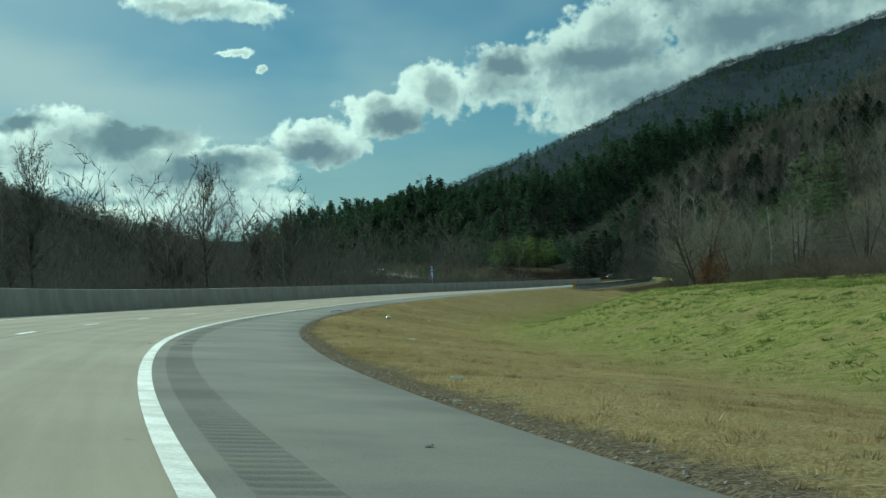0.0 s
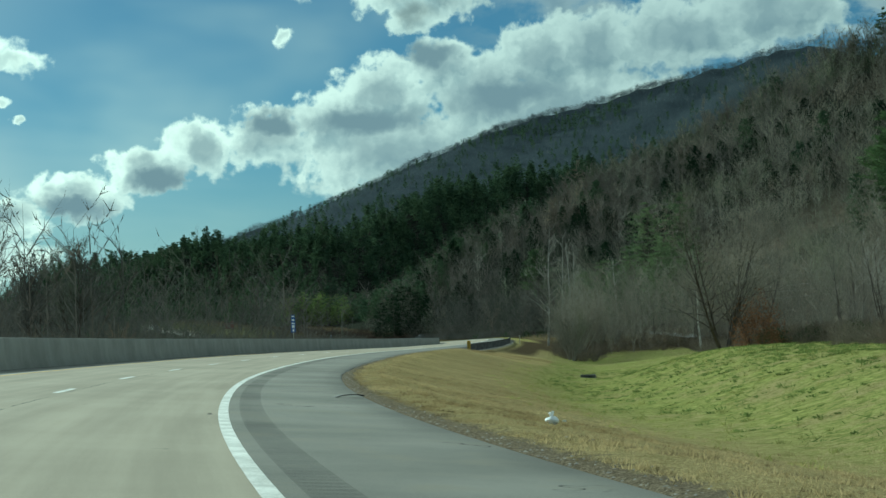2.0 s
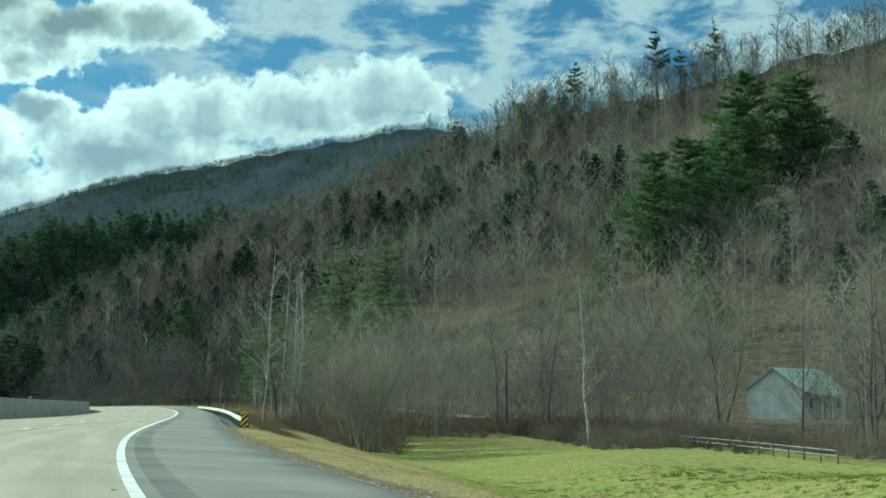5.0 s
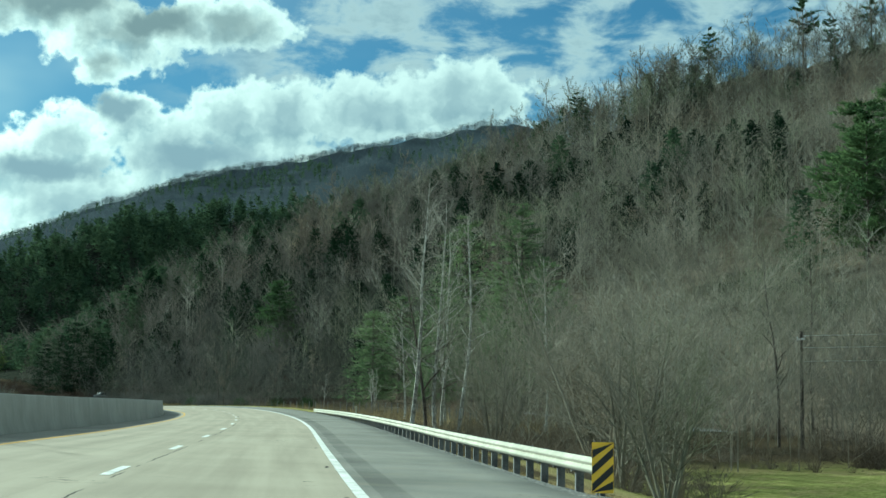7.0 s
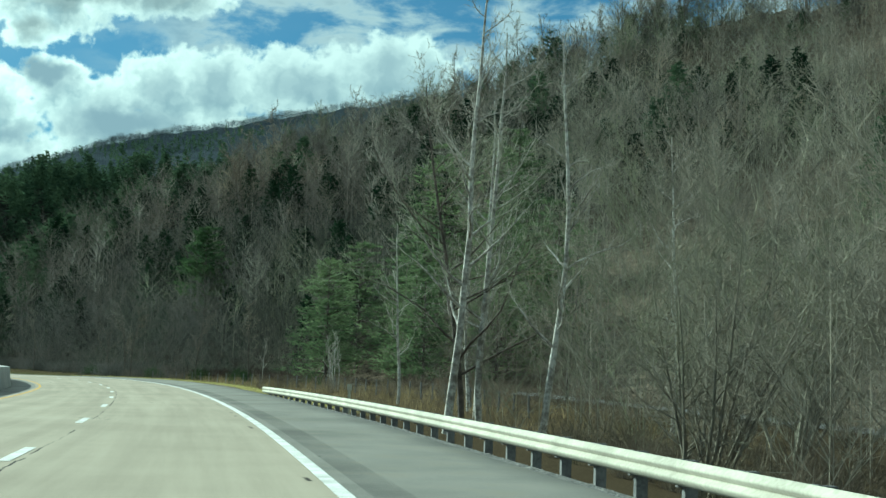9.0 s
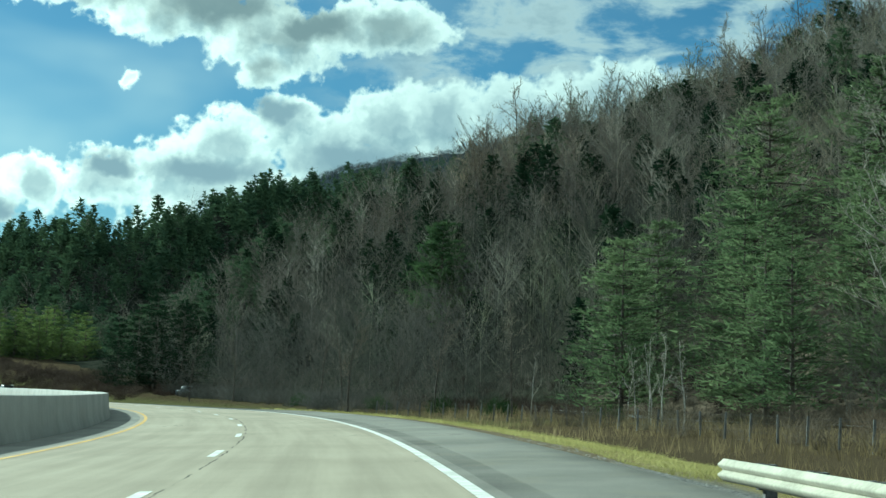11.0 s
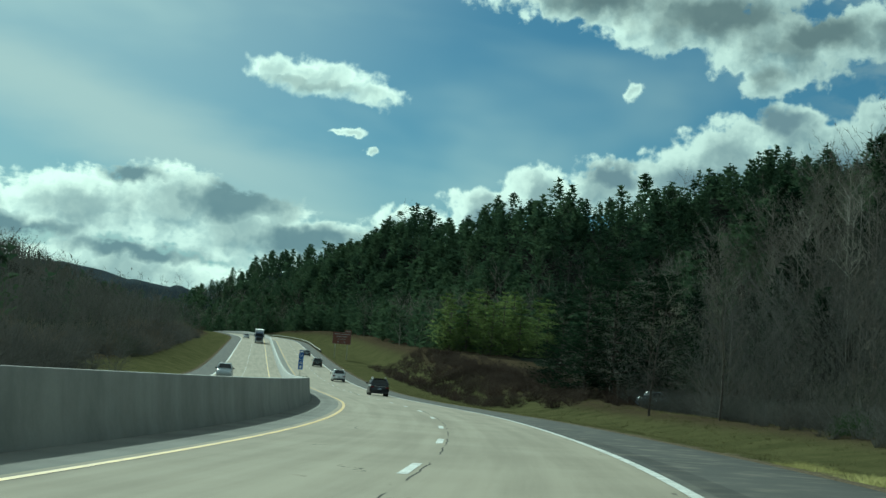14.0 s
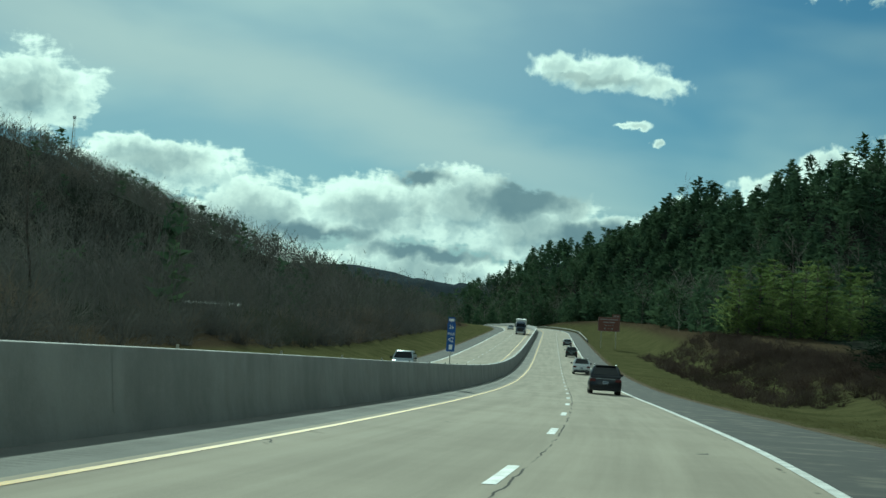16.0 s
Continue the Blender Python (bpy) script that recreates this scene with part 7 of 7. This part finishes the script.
def house():
    t = thing("house", "white clapboard house with a pale green metal roof", "house")
    x, y = 104.0, 268.0
    z = land([x], [y])[0][0]
    t.matrix_basis = pose(x, y, z + 0.3, 0, 0, 22)
    m_wall = mottled("white_clapboard", (0.55, 0.55, 0.52), (0.76, 0.76, 0.73), 0.8, 12.0, 0.7)
    m_roof = mottled("pale_green_metal_roof", (0.30, 0.37, 0.31), (0.46, 0.52, 0.45), 0.7, 10.0, 0.45, 0.3)
    L, D, E, R = 10.0, 7.0, 3.0, 5.4
    bm = bmesh.new()
    v = [bm.verts.new(p) for p in ((-L / 2, -D / 2, -1), (L / 2, -D / 2, -1), (L / 2, D / 2, -1), (-L / 2, D / 2, -1), (-L / 2, -D / 2, E), (L / 2, -D / 2, E), (L / 2, D / 2, E), (-L / 2, D / 2, E), (-L / 2, 0, R), (L / 2, 0, R))]
    for f in ((0, 1, 5, 4), (2, 3, 7, 6), (1, 2, 6, 9, 5), (3, 0, 4, 8, 7)):
        bm.faces.new([v[i] for i in f])
    part("wall", bm, m_wall, t)
    for k in range(14):
        bm = bmesh.new()
        zz = -0.4 + k * 0.24
        box(bm, -L / 2 - 0.02, -D / 2 - 0.02, zz, L / 2 + 0.02, -D / 2 + 0.01, zz + 0.2)
        part("clapboard", bm, m_wall, t)
    for sy in (-1, 1):
        bm = bmesh.new()
        pts = [(-L / 2 - 0.4, sy * (D / 2 + 0.45), E - 0.32), (L / 2 + 0.4, sy * (D / 2 + 0.45), E - 0.32), (L / 2 + 0.4, 0, R + 0.04), (-L / 2 - 0.4, 0, R + 0.04)]
        part("roof", panel(pts if sy < 0 else pts[::-1], 0.12), m_roof, t)
        for k in range(22):
            bm = bmesh.new()
            xx = -L / 2 - 0.35 + k * (L + 0.7) / 21
            tube(bm, (xx, sy * (D / 2 + 0.45), E - 0.20), (xx, 0, R + 0.17), 0.025, 0.025, 4)
            part("roof_seam", bm, m_roof, t)
    for xx in (-3.2, 0.2, 3.2):
        bm = bmesh.new()
        box(bm, xx - 0.5, -D / 2 - 0.07, 0.9, xx + 0.5, -D / 2 - 0.03, 2.2, 0.01)
        w = part("window", bm, M_WHITE_SIGN, t)
        bm = bmesh.new()
        box(bm, xx - 0.42, -D / 2 - 0.085, 0.98, xx + 0.42, -D / 2 - 0.071, 2.12)
        part("pane", bm, M_GLASS, w)
    for k, xx in enumerate((-4.6, -2.3, 0.0, 2.3)):
        bm = bmesh.new()
        box(bm, xx - 0.06, -D / 2 - 2.2, -1.0, xx + 0.06, -D / 2 - 2.08, 2.3, 0.01)
        part("porch_post", bm, M_WHITE_SIGN, t)
    bm = bmesh.new()
    pts = [(-L / 2, -D / 2 - 2.4, 2.3), (2.6, -D / 2 - 2.4, 2.3), (2.6, -D / 2, 2.9), (-L / 2, -D / 2, 2.9)]
    part("porch_roof", panel(pts, 0.1), m_roof, t)


house()


def power_line():
    spots = [(65.0, 266.0, 8.2), (150.0, 231.0, 8.4)]
    t = thing("utility_pole", "weathered wooden utility pole with a crossarm", "utility pole", "utility poles")
    z0 = land([spots[0][0]], [spots[0][1]])[0][0]
    t.matrix_basis = pose(spots[0][0], spots[0][1], z0, 0, 0, -20)
    bm = bmesh.new()
    tube(bm, (0, 0, -0.5), (0, 0, 7.9), 0.15, 0.10, 10)
    part("pole", bm, M_BARK, t)
    bm = bmesh.new()
    box(bm, -0.06, -1.0, 7.3, 0.06, 1.0, 7.45, 0.01)
    part("crossarm", bm, M_POST, t)
    for y in (-0.9, 0.0, 0.9):
        bm = bmesh.new()
        tube(bm, (0, y, 7.45), (0, y, 7.62), 0.035, 0.02, 8)
        part("insulator", bm, M_CHROME, t)
    z1 = land([spots[1][0]], [spots[1][1]])[0][0]
    copy_thing(t, pose(spots[1][0], spots[1][1], z1, 0, 0, -20))
    for k, (ha, hb) in enumerate(((7.6, 7.4), (6.8, 6.4), (5.9, 5.2))):
        w = thing("power_line", "thin overhead cable sagging between wooden poles", "cable", "cables")
        bm = bmesh.new()
        prev = None
        for i in range(15):
            u = i / 14
            p = Vector((spots[0][0] + (spots[1][0] - spots[0][0]) * u, spots[0][1] + (spots[1][1] - spots[0][1]) * u, z0 * (1 - u) + z1 * u + ha + (hb - ha) * u - 1.4 * 4 * u * (1 - u) * 0.5))
            if prev is not None:
                tube(bm, prev, p, 0.022, 0.022, 5)
            prev = p
        part("cable", bm, mottled("aged_cable", (0.30, 0.30, 0.28), (0.45, 0.45, 0.42), 1.0, 10.0, 0.5, 0.5) if k == 0 else bpy.data.materials["aged_cable"], w)


power_line()


def mast():
    t = thing("radio_mast", "slim lattice radio mast on the hilltop", "mast")
    x, y = -345.0, 1112.0
    z = land([x], [y])[0][0]
    t.matrix_basis = pose(x, y, z, 0, 0, 20)
    hgt = 32.0
    for k in range(3):
        a = 2 * math.pi * k / 3
        bm = bmesh.new()
        tube(bm, (2.2 * math.cos(a), 2.2 * math.sin(a), 0), (0.3 * math.cos(a), 0.3 * math.sin(a), hgt), 0.16, 0.10, 6)
        part("leg", bm, M_GALV, t)
    for k in range(9):
        zz, r = hgt * (k + 1) / 10, 2.2 - 1.9 * (k + 1) / 10
        bm = bmesh.new()
        for j in range(3):
            a, b = 2 * math.pi * j / 3, 2 * math.pi * (j + 1) / 3
            tube(bm, (r * math.cos(a), r * math.sin(a), zz), (r * math.cos(b), r * math.sin(b), zz), 0.06, 0.06, 4)
        part("brace", bm, M_GALV, t)
    bm = bmesh.new()
    tube(bm, (0, 0, hgt), (0, 0, hgt + 1.6), 0.9, 0.9, 10)
    part("antenna_ring", bm, M_WHITE_SIGN, t)


mast()


M_SHED_ROOF = mottled("dull_sheet_roof", (0.13, 0.13, 0.125), (0.24, 0.235, 0.22), 0.8, 6.0, 0.8, spec=0.1)


def shed():
    t = thing("long_shed", "long low building with a dull grey roof in the woods", "building")
    x, y = -95.0, 742.0
    z = land([x], [y])[0][0]
    t.matrix_basis = pose(x, y, z, 0, 0, 22)
    base = 11.2 - z
    bm = bmesh.new()
    box(bm, -6.5, -3, -1, 6.5, 3, max(1.5, base - 0.6))
    part("wall", bm, M_WOOD_FENCE, t)
    for sy in (-1, 1):
        pts = [(-7, sy * 3.5, max(1.4, base - 0.8)), (7, sy * 3.5, max(1.4, base - 0.8)), (7, 0, max(2.2, base + 0.4)), (-7, 0, max(2.2, base + 0.4))]
        part("roof", panel(pts if sy < 0 else pts[::-1], 0.1), M_SHED_ROOF, t, "dull metal roof")


shed()

# ---------------------------------------------------------------- small things by the road
def plastic_bag():
    t = thing("plastic_bag", "knotted white plastic bag lying in dry grass", "plastic bag")
    x, y = -3.10, 80.8
    t.matrix_basis = pose(x, y, land([x], [y])[0][0], 0, 0, 40) @ Matrix.Scale(0.50, 4)
    r = np.random.default_rng(4)
    bm = bmesh.new()
    bmesh.ops.create_icosphere(bm, subdivisions=3, radius=0.24)
    for v in bm.verts:
        n = noise.noise(v.co * 6) * 0.05 + noise.noise(v.co * 17) * 0.02
        v.co = Vector((v.co.x * 1.25, v.co.y, v.co.z * 0.72)) * (1 + n / 0.24) + Vector((0, 0, 0.15))
    m = mottled("white_thin_plastic", (0.66, 0.67, 0.67), (0.86, 0.86, 0.85), 6.0, 40.0, 0.35)
    part("sack", bm, m, t, smooth=False)
    bm = bmesh.new()
    for a, b in (((0, 0, 0.28), (0.10, 0.02, 0.50)), ((0, 0, 0.28), (-0.12, 0.03, 0.46))):
        tube(bm, a, b, 0.03, 0.055, 7)
    part("knot_ears", bm, m, t)


plastic_bag()


def tyre_scrap(s, lat, turn, label, size=1.0):
    t = thing("tyre_scrap", label, "tyre scrap", "scraps of tyre")
    q = on_road(s, lat)
    t.matrix_basis = pose(q[0], q[1], q[2] + 0.004, 0, 0, heading(s) + turn) @ Matrix.Scale(size, 4)
    bm = bmesh.new()
    prof = []
    for k in range(9):
        a = radians(-60 + 15 * k)
        prof.append((0.42 * math.sin(a), 0.10 * math.cos(a) - 0.045))
    top = [[bm.verts.new((x, w, max(0.0, z) + dz)) for w in (-0.09, 0.0, 0.10)] for x, z in prof for dz in (0.02,)]
    low = [[bm.verts.new((x, w, max(0.0, z))) for w in (-0.09, 0.0, 0.10)] for x, z in prof]
    for g in (top, low):
        for a, b in zip(g[:-1], g[1:]):
            for i in range(2):
                bm.faces.new((a[i], b[i], b[i + 1], a[i + 1]))
    for a, b, c, d in zip(top[:-1], top[1:], low[:-1], low[1:]):
        bm.faces.new((a[0], c[0], d[0], b[0]))
        bm.faces.new((a[2], b[2], d[2], c[2]))
    bmesh.ops.recalc_face_normals(bm, faces=bm.faces[:])
    part("tread", bm, M_TYRE, t)


tyre_scrap(88.0, 2.75, 20, "curled scrap of black tyre tread on the shoulder")
tyre_scrap(9.5, 1.75, 60, "small scrap of black rubber on the asphalt", 0.16)


def litter(x, y, turn, label):
    t = thing("scrap_wood", label, "litter", "roadside litter")
    t.matrix_basis = pose(x, y, land([x], [y])[0][0] + 0.01, 0, 4, turn)
    bm = bmesh.new()
    box(bm, -0.11, -0.03, 0.0, 0.11, 0.03, 0.03, 0.006)
    box(bm, -0.10, -0.025, 0.03, 0.05, 0.02, 0.042, 0.004)
    part("slat", bm, M_WHITE_SIGN, t)


for s, e, a, lb in ((19.0, 1.0, 30, "weathered white slat lying on the gravel edge"), (47.0, 3.6, -20, "pale scrap of board lost in dry grass"), (90.0, 5.0, 60, "small pale scrap in the ditch grass")):
    q = on_road(s, e + shoulder_width(s))
    litter(float(q[0]), float(q[1]), a, lb)


def drain():
    t = thing("drain_inlet", "small concrete drain inlet in the ditch bottom", "drain")
    x, y = 25.8, 185.5
    t.matrix_basis = pose(x, y, land([x], [y])[0][0], 0, 0, -20)
    m = mottled("old_concrete", (0.10, 0.10, 0.09), (0.24, 0.235, 0.21), 2.0, 20.0, 0.9)
    bm = bmesh.new()
    box(bm, -0.7, -0.5, -0.3, -0.5, 0.5, 0.35, 0.02)
    box(bm, 0.5, -0.5, -0.3, 0.7, 0.5, 0.35, 0.02)
    box(bm, -0.7, 0.3, -0.3, 0.7, 0.5, 0.36, 0.02)
    part("headwall", bm, m, t)
    for k in range(6):
        bm = bmesh.new()
        box(bm, -0.45 + k * 0.16, -0.48, 0.22, -0.40 + k * 0.16, 0.32, 0.26)
        part("grate_bar", bm, M_BLACK_SIGN, t)


drain()
# a short marker post beyond the rail
dp = thing("delineator", "grey metal marker post beyond the guardrail", "marker post")
dz = land([43.1], [292.9])[0][0]
dp.matrix_basis = pose(43.1, 292.9, dz, 0, 0, -20) @ Matrix.Diagonal((1.0, 1, 0.62, 1))
bm = bmesh.new()
box(bm, -0.06, -0.03, -0.3, 0.06, 0.03, 2.3, 0.008)
part("post", bm, M_GALV, dp)
bm = bmesh.new()
box(bm, -0.10, -0.045, 2.0, 0.10, -0.031, 2.4, 0.004)
part("plate", bm, M_GALV, dp)
